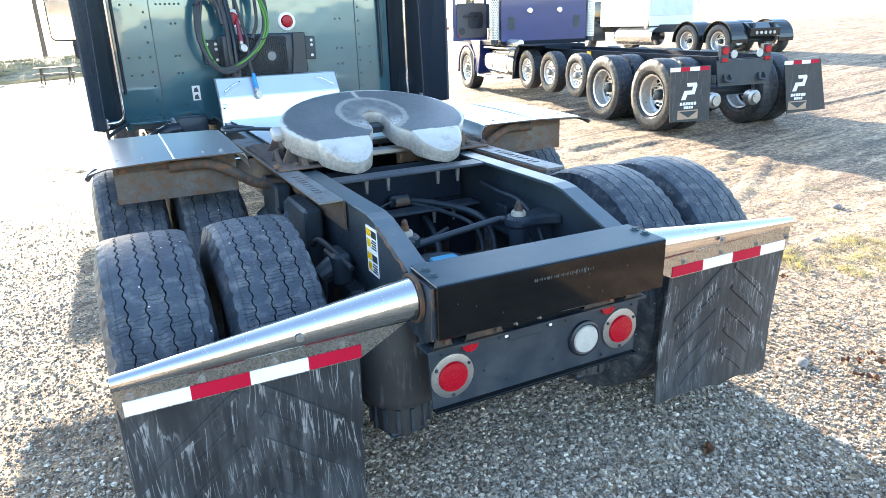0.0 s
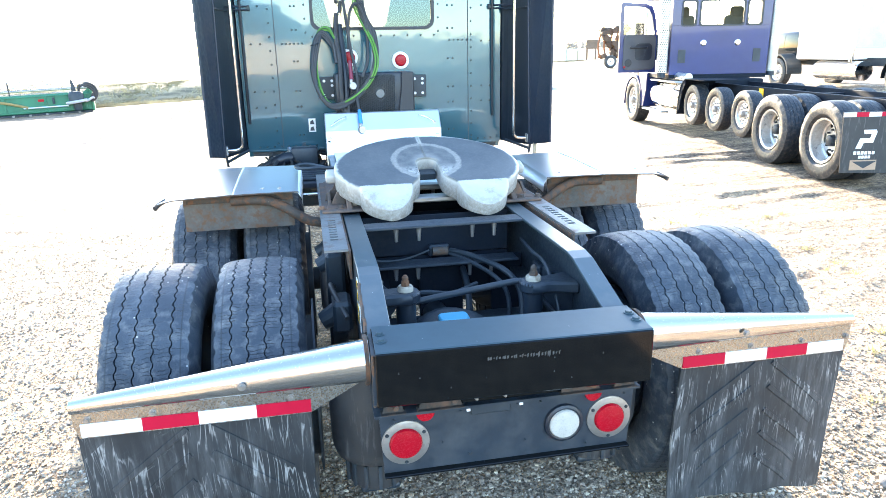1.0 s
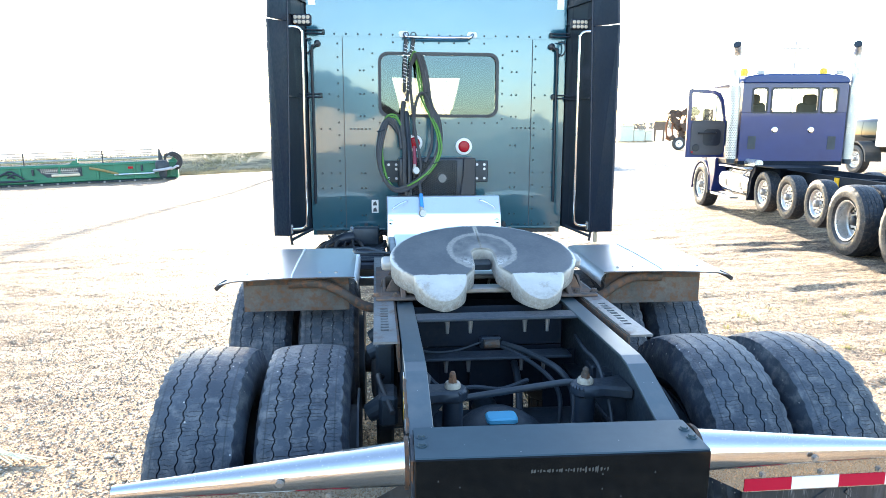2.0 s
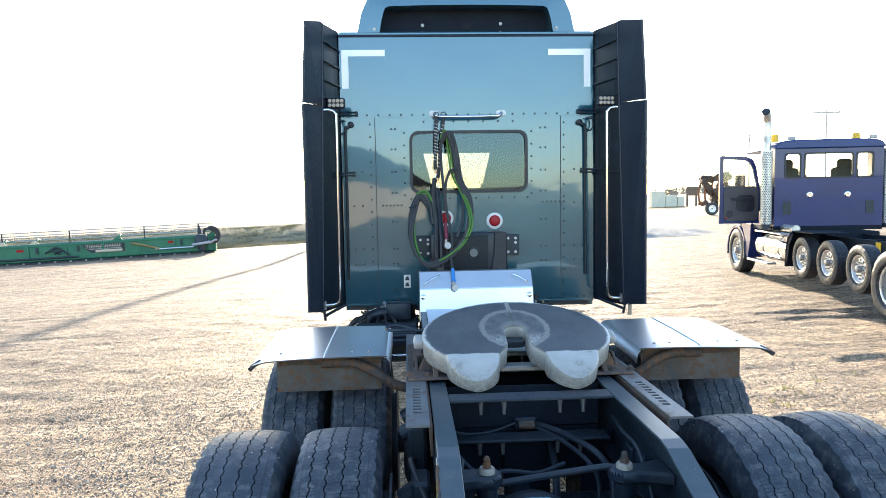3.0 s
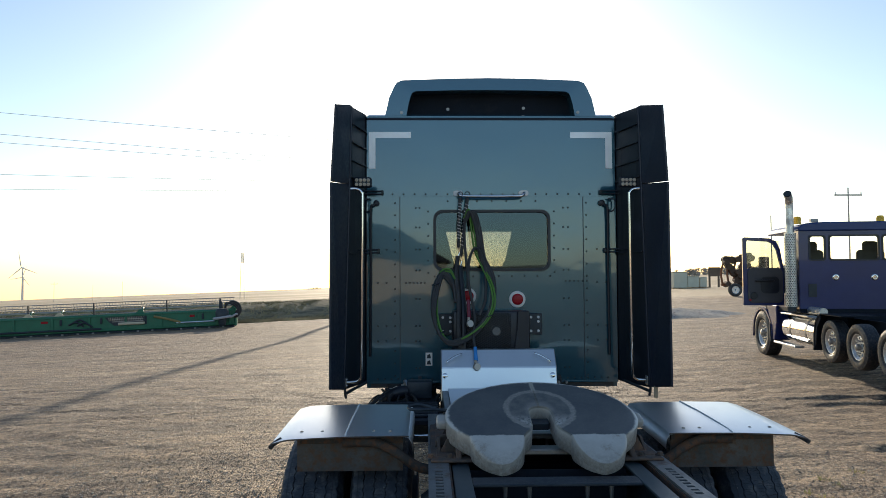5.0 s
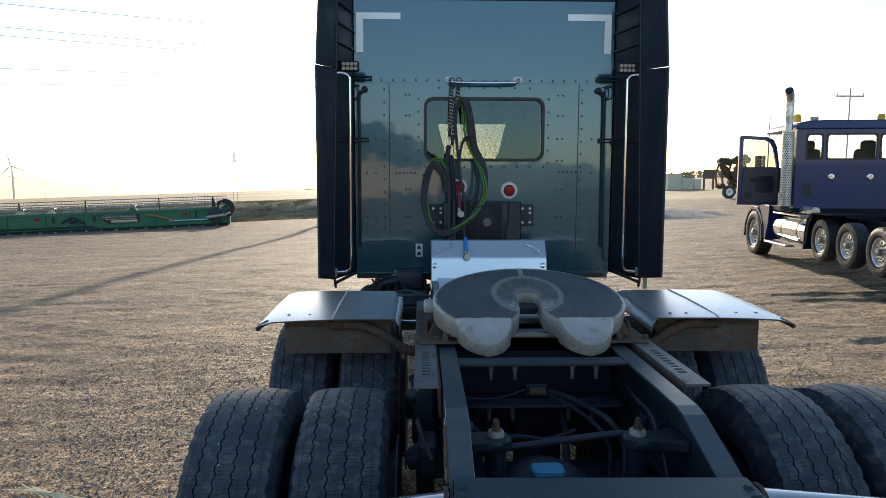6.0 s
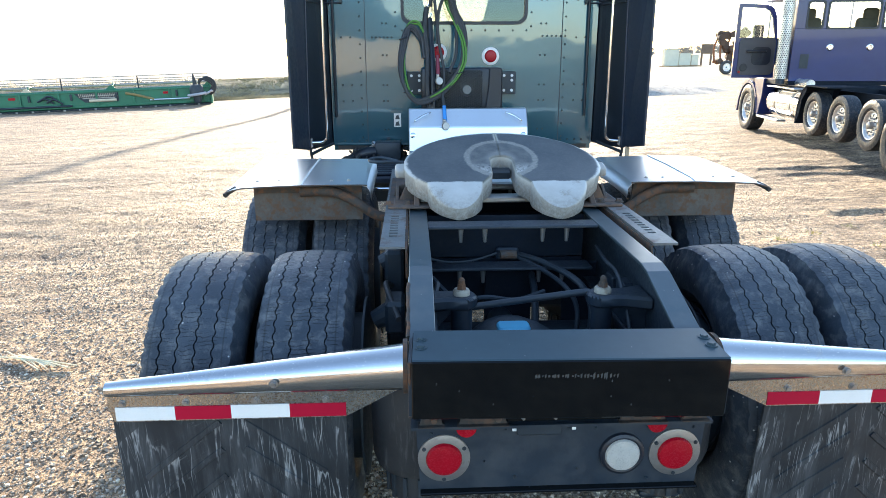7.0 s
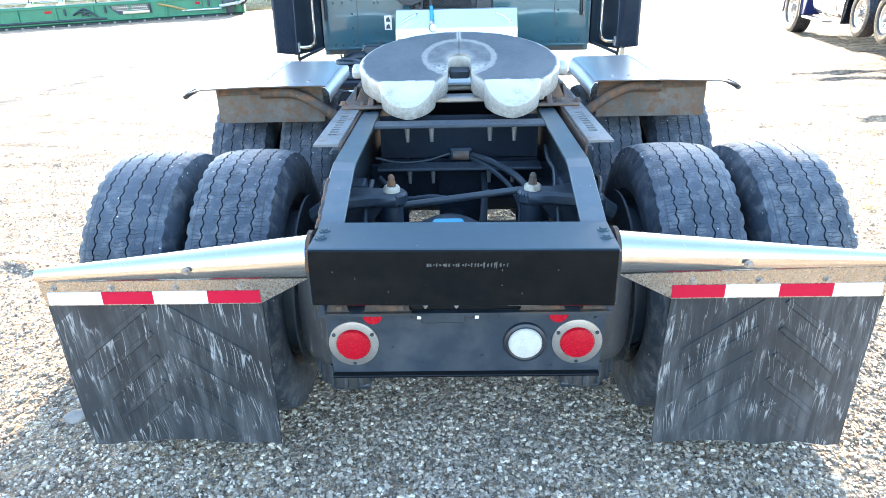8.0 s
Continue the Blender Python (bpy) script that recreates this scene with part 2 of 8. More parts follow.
def tyre_material(name="tyre_rubber", tone=1.0, dusty=(0.19, 0.19, 0.19)):
    """Dusty worn rubber with fine crosswise cuts in the tread."""
    m, nt, p = nodes_of(name)
    co = coords_of(nt)
    sep = nt.nodes.new("ShaderNodeSeparateXYZ")
    nt.links.new(co, sep.inputs[0])
    def math_node(how, a, b=None):
        n = nt.nodes.new("ShaderNodeMath")
        n.operation = how
        for socket, value in zip(n.inputs, (a, b)):
            if isinstance(value, bpy.types.NodeSocket):
                nt.links.new(value, socket)
            elif value is not None:
                socket.default_value = value
        return n.outputs[0]
    wobble = noise_tex(nt, co, 28, 3)
    turn = math_node("MULTIPLY", math_node("ARCTAN2", sep.outputs[2], sep.outputs[1]), 230 / (2 * math.pi))
    cut = math_node("FRACT", math_node("ADD", turn, math_node("MULTIPLY", wobble, 2.2)))
    sipe = ramp(nt, cut, ((0.0, 0.0), (0.13, 0.1), (0.20, 1.0)))
    broken = ramp(nt, noise_tex(nt, co, 22, 3), ((0.44, 0.0), (0.54, 1.0)))
    sipe = mix(nt, broken, sipe, (1.0, 1.0, 1.0))
    sipe = mix(nt, ramp(nt, math_node("ABSOLUTE", sep.outputs[0]), ((0.116, 0.0), (0.126, 1.0))), sipe, (1.0, 1.0, 1.0))
    base = mix(nt, ramp(nt, noise_tex(nt, co, 6, 5), ((0.35, 0.0), (0.65, 1.0))), [c * tone for c in (0.021, 0.029, 0.042)], [c * tone for c in (0.048, 0.061, 0.080)])
    dust = ramp(nt, noise_tex(nt, co, 20, 7, 0.7), ((0.48, 0.0), (0.78, 0.85)))
    col = mix(nt, dust, base, dusty)
    col = mix(nt, 1.0, col, mix(nt, sipe, (0.34, 0.34, 0.36), (1.0, 1.0, 1.0)), "MULTIPLY")
    vor = nt.nodes.new("ShaderNodeTexVoronoi")
    vor.inputs["Scale"].default_value = 34
    nt.links.new(co, vor.inputs["Vector"])
    edge = math_node("ABSOLUTE", math_node("SUBTRACT", math_node("ABSOLUTE", sep.outputs[0]), 0.112))
    col = mix(nt, ramp(nt, edge, ((0.0008, 0.7), (0.0018, 0.0))), col, (0.012, 0.014, 0.018))
    spot = mix(nt, 1.0, ramp(nt, vor.outputs["Distance"], ((0.06, 1.0), (0.13, 0.0))), ramp(nt, vor.outputs["Color"], ((0.64, 0.0), (0.66, 1.0))), "MULTIPLY")
    col = mix(nt, spot, col, (0.5, 0.49, 0.46))
    nt.links.new(col, p.inputs["Base Color"])
    p.inputs["Roughness"].default_value = 0.52
    h = mix(nt, 0.5, sipe, noise_tex(nt, co, 55, 6, 0.7))
    b = nt.nodes.new("ShaderNodeBump")
    b.inputs["Strength"].default_value, b.inputs["Distance"].default_value = 0.9, 0.006
    nt.links.new(h, b.inputs["Height"])
    nt.links.new(b.outputs[0], p.inputs["Normal"])
    return m


def thin_glass(name, tint, gloss, sheen=(0.8, 0.8, 0.8)):
    """A pane that lets tinted light through and mirrors a little."""
    m = bpy.data.materials.new(name)
    m.use_nodes = True
    nt = m.node_tree
    nt.nodes.remove(nt.nodes["Principled BSDF"])
    clear = nt.nodes.new("ShaderNodeBsdfTransparent")
    clear.inputs["Color"].default_value = (*tint, 1)
    mirror = nt.nodes.new("ShaderNodeBsdfGlossy")
    mirror.inputs["Roughness"].default_value = 0.02
    mirror.inputs["Color"].default_value = (*sheen, 1)
    both = nt.nodes.new("ShaderNodeMixShader")
    both.inputs[0].default_value = gloss
    nt.links.new(clear.outputs[0], both.inputs[1])
    nt.links.new(mirror.outputs[0], both.inputs[2])
    nt.links.new(both.outputs[0], nt.nodes["Material Output"].inputs["Surface"])
    return m


rubber = tyre_material()
road_rubber = tyre_material("road_dusty_rubber", 0.5, (0.15, 0.125, 0.10))


def flap_material():
    """Rubber with pale vertical scratches, dusty streaks and slanting scrapes."""
    m, nt, p = nodes_of("scratched_flap_rubber")
    co = coords_of(nt)
    base = mix(nt, ramp(nt, noise_tex(nt, co, 4, 4), ((0.35, 0.0), (0.65, 1.0))), (0.008, 0.011, 0.015), (0.020, 0.025, 0.031))
    def lines(stretch, thin, slant, distort=0.15):
        mp = nt.nodes.new("ShaderNodeMapping")
        mp.inputs["Rotation"].default_value = (0, radians(slant), 0)
        nt.links.new(co, mp.inputs[0])
        n = noise_tex(nt, mp.outputs[0], 1.0, 2.5, 0.55, stretch, distort)
        return ramp(nt, n, ((0.5 - thin, 0.0), (0.5, 1.0), (0.5 + thin, 0.0)))
    def zone(scale, stretch, lo, hi):
        return ramp(nt, noise_tex(nt, co, scale, 5, 0.65, stretch), ((lo, 0.0), (hi, 1.0)))
    def both(a, b, how="MULTIPLY"):
        return mix(nt, 1.0, a, b, how)
    down = both(lines((34, 1, 2.0), 0.018, 2, 0.12), zone(2.6, (2.6, 1, 1.2), 0.46, 0.56))
    down = both(down, both(lines((26, 1, 2.2), 0.020, -3, 0.12), zone(3.1, (2.4, 1, 1.1), 0.47, 0.57)), "ADD")
    lean = both(lines((46, 1, 2.4), 0.014, 8, 0.12), zone(2.2, (1.8, 1, 1.0), 0.48, 0.60))
    cross = both(lines((5, 1, 46), 0.008, 30), zone(3.4, (1, 1, 1.3), 0.60, 0.70))
    broken = zone(16, (1, 1, 0.6), 0.36, 0.52)
    sep = nt.nodes.new("ShaderNodeSeparateXYZ")
    nt.links.new(co, sep.inputs[0])
    def calc(how, a, b=0.0):
        n = nt.nodes.new("ShaderNodeMath")
        n.operation = how
        for socket, value in zip(n.inputs, (a, b)):
            if isinstance(value, bpy.types.NodeSocket):
                nt.links.new(value, socket)
            else:
                socket.default_value = value
        return n.outputs[0]
    across = calc("ABSOLUTE", calc("SUBTRACT", calc("ABSOLUTE", sep.outputs[0]), 0.945))
    band = calc("FRACT", calc("DIVIDE", calc("ADD", sep.outputs[2], calc("MULTIPLY", across, 0.82)), 0.186))
    under = ramp(nt, calc("ADD", band, calc("MULTIPLY", calc("SUBTRACT", noise_tex(nt, co, 18, 3), 0.5), 0.5)), ((0.22, 0.12), (0.62, 1.0)))
    marks = both(both(both(both(down, lean, "ADD"), cross, "ADD"), broken), under)
    haze = both(zone(5, (6, 1, 0.7), 0.44, 0.74), zone(2.0, (1.5, 1, 1), 0.40, 0.62))
    col = mix(nt, both(haze, (0.75, 0.75, 0.75)), base, (0.105, 0.110, 0.118))
    col = mix(nt, marks, col, (0.26, 0.265, 0.27))
    nt.links.new(col, p.inputs["Base Color"])
    p.inputs["Roughness"].default_value = 0.58
    b = nt.nodes.new("ShaderNodeBump")
    b.inputs["Strength"].default_value, b.inputs["Distance"].default_value = 0.35, 0.002
    nt.links.new(mix(nt, 0.4, noise_tex(nt, co, 60, 5), marks), b.inputs["Height"])
    nt.links.new(b.outputs[0], p.inputs["Normal"])
    return m


scratched = flap_material()


def coupling_material():
    """Pale cast steel with a dark worn bearing face and a scraped ring round the throat; y runs along the plate."""
    m, nt, p = nodes_of("coupling_casting")
    co = coords_of(nt)
    def calc(how, a, b):
        n = nt.nodes.new("ShaderNodeMath")
        n.operation = how
        for socket, value in zip(n.inputs, (a, b)):
            if isinstance(value, bpy.types.NodeSocket):
                nt.links.new(value, socket)
            else:
                socket.default_value = value
        return n.outputs[0]
    sep = nt.nodes.new("ShaderNodeSeparateXYZ")
    nt.links.new(co, sep.inputs[0])
    x, y, z = sep.outputs
    rag = calc("MULTIPLY", calc("SUBTRACT", noise_tex(nt, co, 22, 7, 0.7), 0.5), 0.036)
    def reach(cy, ry):
        a = calc("POWER", calc("ABSOLUTE", x, 0), 2.0)
        b = calc("POWER", calc("ABSOLUTE", calc("MULTIPLY", calc("SUBTRACT", y, cy), ry), 0), 2.0)
        return calc("ADD", calc("POWER", calc("ADD", a, b), 0.5), rag)
    rim = ramp(nt, reach(0.0, 1.33), ((0.436, 1.0), (0.444, 0.0)))
    ring = reach(0.045, 0.85)
    bare = ramp(nt, ring, ((0.138, 0.0), (0.150, 1.0), (0.170, 1.0), (0.174, 0.0)))
    hollow = ramp(nt, ring, ((0.138, 1.0), (0.150, 0.0)))
    lip = ramp(nt, ring, ((0.05, 1.0), (0.085, 0.0)))
    face = ramp(nt, calc("ADD", y, calc("ADD", rag, 0.5)), ((0.302, 0.0), (0.308, 1.0)))
    flat = ramp(nt, calc("ADD", z, 0.5), ((0.488, 0.0), (0.497, 1.0)))
    grain = noise_tex(nt, co, 70, 5, 0.65)
    broad = noise_tex(nt, co, 6, 6, 0.6)
    pale = mix(nt, ramp(nt, broad, ((0.35, 0.0), (0.65, 1.0))), (0.43, 0.415, 0.385), (0.53, 0.52, 0.49))
    stain = ramp(nt, noise_tex(nt, co, 9, 8, 0.7), ((0.57, 0.0), (0.70, 1.0)))
    pale = mix(nt, mix(nt, 1.0, stain, (0.8, 0.8, 0.8), "MULTIPLY"), pale, (0.19, 0.14, 0.10))
    low = ramp(nt, calc("ADD", z, 0.5), ((0.39, 1.0), (0.47, 0.45), (0.49, 0.0)))
    pale = mix(nt, mix(nt, 1.0, low, ramp(nt, grain, ((0.3, 0.3), (0.6, 1.0))), "MULTIPLY"), pale, (0.20, 0.175, 0.15))
    dark = mix(nt, ramp(nt, noise_tex(nt, co, 4, 6, 0.65), ((0.38, 0.0), (0.62, 1.0))), (0.060, 0.069, 0.078), (0.098, 0.104, 0.108))
    dark = mix(nt, ramp(nt, grain, ((0.55, 0.0), (0.75, 0.35))), dark, (0.17, 0.165, 0.155))
    on = mix(nt, 1.0, mix(nt, 1.0, rim, face, "MULTIPLY"), flat, "MULTIPLY")
    col = mix(nt, on, pale, dark)
    col = mix(nt, mix(nt, 1.0, bare, flat, "MULTIPLY"), col, mix(nt, ramp(nt, grain, ((0.35, 0.0), (0.65, 1.0))), (0.20, 0.185, 0.165), (0.31, 0.295, 0.27)))
    worn = mix(nt, ramp(nt, noise_tex(nt, co, 18, 7, 0.7), ((0.42, 0.0), (0.6, 1.0))), (0.085, 0.090, 0.094), (0.150, 0.148, 0.140))
    legs = mix(nt, 1.0, ramp(nt, calc("ADD", y, 0.5), ((0.40, 1.0), (0.50, 0.0))), ramp(nt, noise_tex(nt, co, 26, 7, 0.75), ((0.42, 0.0), (0.52, 1.0))), "MULTIPLY")
    worn = mix(nt, mix(nt, 1.0, lip, (0.4, 0.4, 0.4), "MULTIPLY"), worn, (0.36, 0.34, 0.31))
    worn = mix(nt, legs, worn, (0.50, 0.475, 0.44))
    col = mix(nt, mix(nt, 1.0, hollow, flat, "MULTIPLY"), col, worn)
    seam = mix(nt, 1.0, ramp(nt, calc("ABSOLUTE", calc("ADD", x, calc("MULTIPLY", rag, 0.3)), 0), ((0.008, 1.0), (0.013, 0.0))), ramp(nt, y, ((0.235, 0.0), (0.245, 1.0))), "MULTIPLY")
    col = mix(nt, mix(nt, 1.0, seam, flat, "MULTIPLY"), col, (0.36, 0.34, 0.30))
    nt.links.new(col, p.inputs["Base Color"])
    p.inputs["Metallic"].default_value = 0.15
    nt.links.new(ramp(nt, grain, ((0.3, 0.30), (0.7, 0.52))), p.inputs["Roughness"])
    b = nt.nodes.new("ShaderNodeBump")
    b.inputs["Strength"].default_value, b.inputs["Distance"].default_value = 0.15, 0.0015
    nt.links.new(grain, b.inputs["Height"])
    nt.links.new(b.outputs[0], p.inputs["Normal"])
    return m


def gravel_material():
    m, nt, p = nodes_of("gravel_ground")
    co = coords_of(nt)
    def cells(scale):
        v = nt.nodes.new("ShaderNodeTexVoronoi")
        v.inputs["Scale"].default_value = scale
        nt.links.new(co, v.inputs["Vector"])
        return v
    vor, vor2, vor3 = cells(60), cells(150), cells(22)
    turned = nt.nodes.new("ShaderNodeMapping")
    turned.inputs["Rotation"].default_value = (0, 0, -0.16)
    nt.links.new(co, turned.inputs[0])
    broad = noise_tex(nt, co, 0.35, 6, 0.6)
    mid = noise_tex(nt, co, 2.6, 7, 0.7)
    tracks = noise_tex(nt, turned.outputs[0], 1.0, 6, 0.65, (0.25, 1.3, 1.0), 1.0)
    ruts = noise_tex(nt, turned.outputs[0], 1.0, 5, 0.6, (0.9, 3.4, 1.0), 1.2)
    clod = noise_tex(nt, turned.outputs[0], 6.0, 8, 0.76, (0.75, 1.3, 1.0))
    crumb = noise_tex(nt, co, 24.0, 6, 0.75)
    lump = noise_tex(nt, turned.outputs[0], 1.7, 9, 0.8, (0.6, 1.5, 1.0))
    stone = ramp(nt, vor.outputs["Color"], ((0.12, (0.12, 0.10, 0.08)), (0.5, (0.35, 0.285, 0.205)), (0.88, (0.62, 0.54, 0.43))))
    small = ramp(nt, vor2.outputs["Color"], ((0.1, (0.14, 0.115, 0.085)), (0.9, (0.48, 0.41, 0.32))))
    clump = ramp(nt, vor3.outputs["Color"], ((0.15, (0.22, 0.165, 0.105)), (0.85, (0.47, 0.37, 0.25))))
    col = mix(nt, 0.45, stone, small)
    soil = mix(nt, ramp(nt, mid, ((0.35, 0.0), (0.65, 1.0))), (0.27, 0.165, 0.085), (0.53, 0.375, 0.225))
    soil = mix(nt, 0.4, soil, clump)
    col = mix(nt, ramp(nt, broad, ((0.4, 0.3), (0.62, 0.72))), col, soil)
    col = mix(nt, ramp(nt, tracks, ((0.50, 0.0), (0.60, 0.58))), col, (0.21, 0.145, 0.09))
    col = mix(nt, ramp(nt, ruts, ((0.52, 0.0), (0.60, 0.58))), col, (0.15, 0.10, 0.065))
    col = mix(nt, ramp(nt, tracks, ((0.38, 0.6), (0.47, 0.0))), col, (0.58, 0.44, 0.28))
    col = mix(nt, ramp(nt, ruts, ((0.38, 0.6), (0.46, 0.0))), col, (0.66, 0.51, 0.33))
    # Low spots dark, crests pale: shade between clods and crumbs put into the colour.
    col = mix(nt, ramp(nt, lump, ((0.41, 0.6), (0.47, 0.0))), col, (0.14, 0.10, 0.07))
    col = mix(nt, ramp(nt, lump, ((0.54, 0.0), (0.60, 0.65))), col, (0.60, 0.49, 0.35))
    col = mix(nt, ramp(nt, clod, ((0.41, 0.7), (0.46, 0.0))), col, (0.09, 0.062, 0.042))
    col = mix(nt, ramp(nt, crumb, ((0.41, 0.7), (0.47, 0.0))), col, (0.085, 0.06, 0.042))
    col = mix(nt, ramp(nt, crumb, ((0.54, 0.0), (0.62, 0.75))), col, (0.68, 0.57, 0.42))
    far = nt.nodes.new("ShaderNodeVectorMath")
    far.operation = "LENGTH"
    nt.links.new(co, far.inputs[0])
    sc = nt.nodes.new("ShaderNodeMath")
    sc.operation = "DIVIDE"
    sc.inputs[1].default_value = 100.0
    nt.links.new(far.outputs["Value"], sc.inputs[0])
    near_yard = ramp(nt, sc.outputs[0], ((0.45, 1.0), (0.60, 0.0)))
    driven = ramp(nt, sc.outputs[0], ((0.025, 0.15), (0.075, 1.0), (0.45, 1.0), (0.60, 0.0)))
    field = mix(nt, ramp(nt, noise_tex(nt, co, 0.02, 4, 0.6, (0.3, 1.5, 1)), ((0.4, 0.0), (0.6, 1.0))), (0.36, 0.29, 0.18), (0.50, 0.43, 0.29))
    col = mix(nt, ramp(nt, sc.outputs[0], ((0.52, 0.0), (0.60, 1.0))), col, field)
    streak = noise_tex(nt, turned.outputs[0], 1.0, 8, 0.72, (0.55, 6.0, 1.0), 0.6)
    line = noise_tex(nt, turned.outputs[0], 1.0, 7, 0.7, (0.14, 3.4, 1.0), 0.5)
    patch = noise_tex(nt, turned.outputs[0], 13.0, 8, 0.8, (0.7, 1.3, 1.0))
    # The patch row paints more dark gaps between stones; the others darken tracks.
    for value, lo, hi, deep in ((streak, 0.40, 0.52, 0.48), (line, 0.38, 0.50, 0.66), (patch, 0.40, 0.54, 0.36)):
        worn = mix(nt, ramp(nt, value, ((lo, 0.0), (hi, 1.0))), (deep, deep * 0.98, deep * 0.98), (1.0, 1.0, 1.0))
        col = mix(nt, near_yard if value is patch else driven, col, mix(nt, 1.0, col, worn, "MULTIPLY"))
    col = mix(nt, ramp(nt, sc.outputs[0], ((0.04, 1.0), (0.085, 0.0))), col, mix(nt, 1.0, col, (1.42, 1.38, 1.30), "MULTIPLY"))
    col = mix(nt, 1.0, col, (1.25, 1.13, 1.05), "MULTIPLY")
    nt.links.new(col, p.inputs["Base Color"])
    p.inputs["Roughness"].default_value = 0.72
    h = mix(nt, 0.5, vor.outputs["Distance"], vor2.outputs["Distance"])
    h = mix(nt, 0.55, h, vor3.outputs["Distance"])
    h = mix(nt, 0.45, h, mid)
    h = mix(nt, 0.35, h, ramp(nt, lump, ((0.3, 1.0), (0.7, 0.0))))
    h = mix(nt, 0.5, h, ramp(nt, clod, ((0.3, 1.0), (0.7, 0.0))))
    h = mix(nt, 0.3, h, ramp(nt, crumb, ((0.3, 1.0), (0.7, 0.0))))
    h = mix(nt, 0.20, h, ramp(nt, streak, ((0.3, 1.0), (0.7, 0.0))))
    h = mix(nt, 0.12, h, ramp(nt, line, ((0.3, 1.0), (0.7, 0.0))))
    h = mix(nt, 0.08, h, vor.outputs["Distance"])
    h = mix(nt, 0.05, h, cells(30).outputs["Distance"])
    b = nt.nodes.new("ShaderNodeBump")
    b.inputs["Strength"].default_value, b.inputs["Distance"].default_value = 1.0, 0.10
    b.invert = True
    nt.links.new(h, b.inputs["Height"])
    nt.links.new(b.outputs[0], p.inputs["Normal"])
    return m


gravel = gravel_material()


# ---- mesh helpers ----
def finish(name, bm, material, smooth=False):
    bmesh.ops.recalc_face_normals(bm, faces=bm.faces)
    me = bpy.data.meshes.new(name)
    bm.to_mesh(me)
    bm.free()
    me.materials.append(material)
    if smooth:
        me.shade_smooth()
        me.set_sharp_from_angle(angle=radians(38))
    return me


def part(name, bm, material, parent, label="", smooth=False):
    ob = new(name, finish(name, bm, material, smooth))
    ob.parent = parent
    if label:
        tagged(ob, label)
    return ob


def share(name, me, parent, at):
    ob = new(name, me)
    ob.parent = parent
    ob.matrix_basis = at
    return ob


def box(x0, x1, y0, y1, z0, z1, bevel=0.0, bm=None, seg=1):
    own = bmesh.new()
    bmesh.ops.create_cube(own, size=1)
    bmesh.ops.transform(own, verts=own.verts, matrix=Matrix.LocRotScale(((x0 + x1) / 2, (y0 + y1) / 2, (z0 + z1) / 2), None, (abs(x1 - x0), abs(y1 - y0), abs(z1 - z0))))
    if bevel:
        bmesh.ops.bevel(own, geom=own.edges[:], offset=bevel, segments=seg, affect="EDGES", profile=0.5)
    return join(bm, own)


def join(bm, own):
    if bm is None:
        return own
    me = bpy.data.meshes.new("joined")
    own.to_mesh(me)
    own.free()
    bm.from_mesh(me)
    bpy.data.meshes.remove(me)
    return bm


def moved(own, m, bm=None):
    bmesh.ops.transform(own, verts=own.verts, matrix=m)
    return join(bm, own)


def rod(a, b, r0, r1=None, bm=None, seg=14):
    a, b = Vector(a), Vector(b)
    own = bmesh.new()
    bmesh.ops.create_cone(own, cap_ends=True, segments=seg, radius1=r0, radius2=r0 if r1 is None else r1, depth=(b - a).length)
    m = Matrix.Translation((a + b) / 2) @ (b - a).to_track_quat("Z", "Y").to_matrix().to_4x4()
    return moved(own, m, bm)


def prism(poly, axis, a, b, bevel=0.0, bm=None):
    """A flat outline pulled from a to b along an axis. The outline's pairs are the other two axes in order."""
    own = bmesh.new()
    def place(u, v, w):
        return {"x": (w, u, v), "y": (u, w, v), "z": (u, v, w)}[axis]
    lo = [own.verts.new(place(u, v, a)) for u, v in poly]
    hi = [own.verts.new(place(u, v, b)) for u, v in poly]
    own.faces.new(lo)
    own.faces.new(hi[::-1])
    for i in range(len(poly)):
        j = (i + 1) % len(poly)
        own.faces.new((lo[i], hi[i], hi[j], lo[j]))
    bmesh.ops.recalc_face_normals(own, faces=own.faces)
    if bevel:
        bmesh.ops.bevel(own, geom=own.edges[:], offset=bevel, segments=1, affect="EDGES", profile=0.5)
    return join(bm, own)


def rounded(u0, u1, v0, v1, r, n=5):
    pts = []
    for cu, cv, start in ((u1 - r, v1 - r, 0), (u0 + r, v1 - r, 90), (u0 + r, v0 + r, 180), (u1 - r, v0 + r, 270)):
        for k in range(n + 1):
            a = radians(start + 90 * k / n)
            pts.append((cu + r * math.cos(a), cv + r * math.sin(a)))
    return pts


def ring_prism(outer, inner, axis, a, b, bm=None):
    """A frame between two outlines with the same number of points."""
    own = bmesh.new()
    def place(u, v, w):
        return {"x": (w, u, v), "y": (u, w, v), "z": (u, v, w)}[axis]
    rows = [[own.verts.new(place(u, v, w)) for u, v in line] for line, w in ((outer, a), (outer, b), (inner, b), (inner, a))]
    n = len(outer)
    for k in range(4):
        p, q = rows[k], rows[(k + 1) % 4]
        for i in range(n):
            j = (i + 1) % n
            own.faces.new((p[i], p[j], q[j], q[i]))
    return join(bm, own)


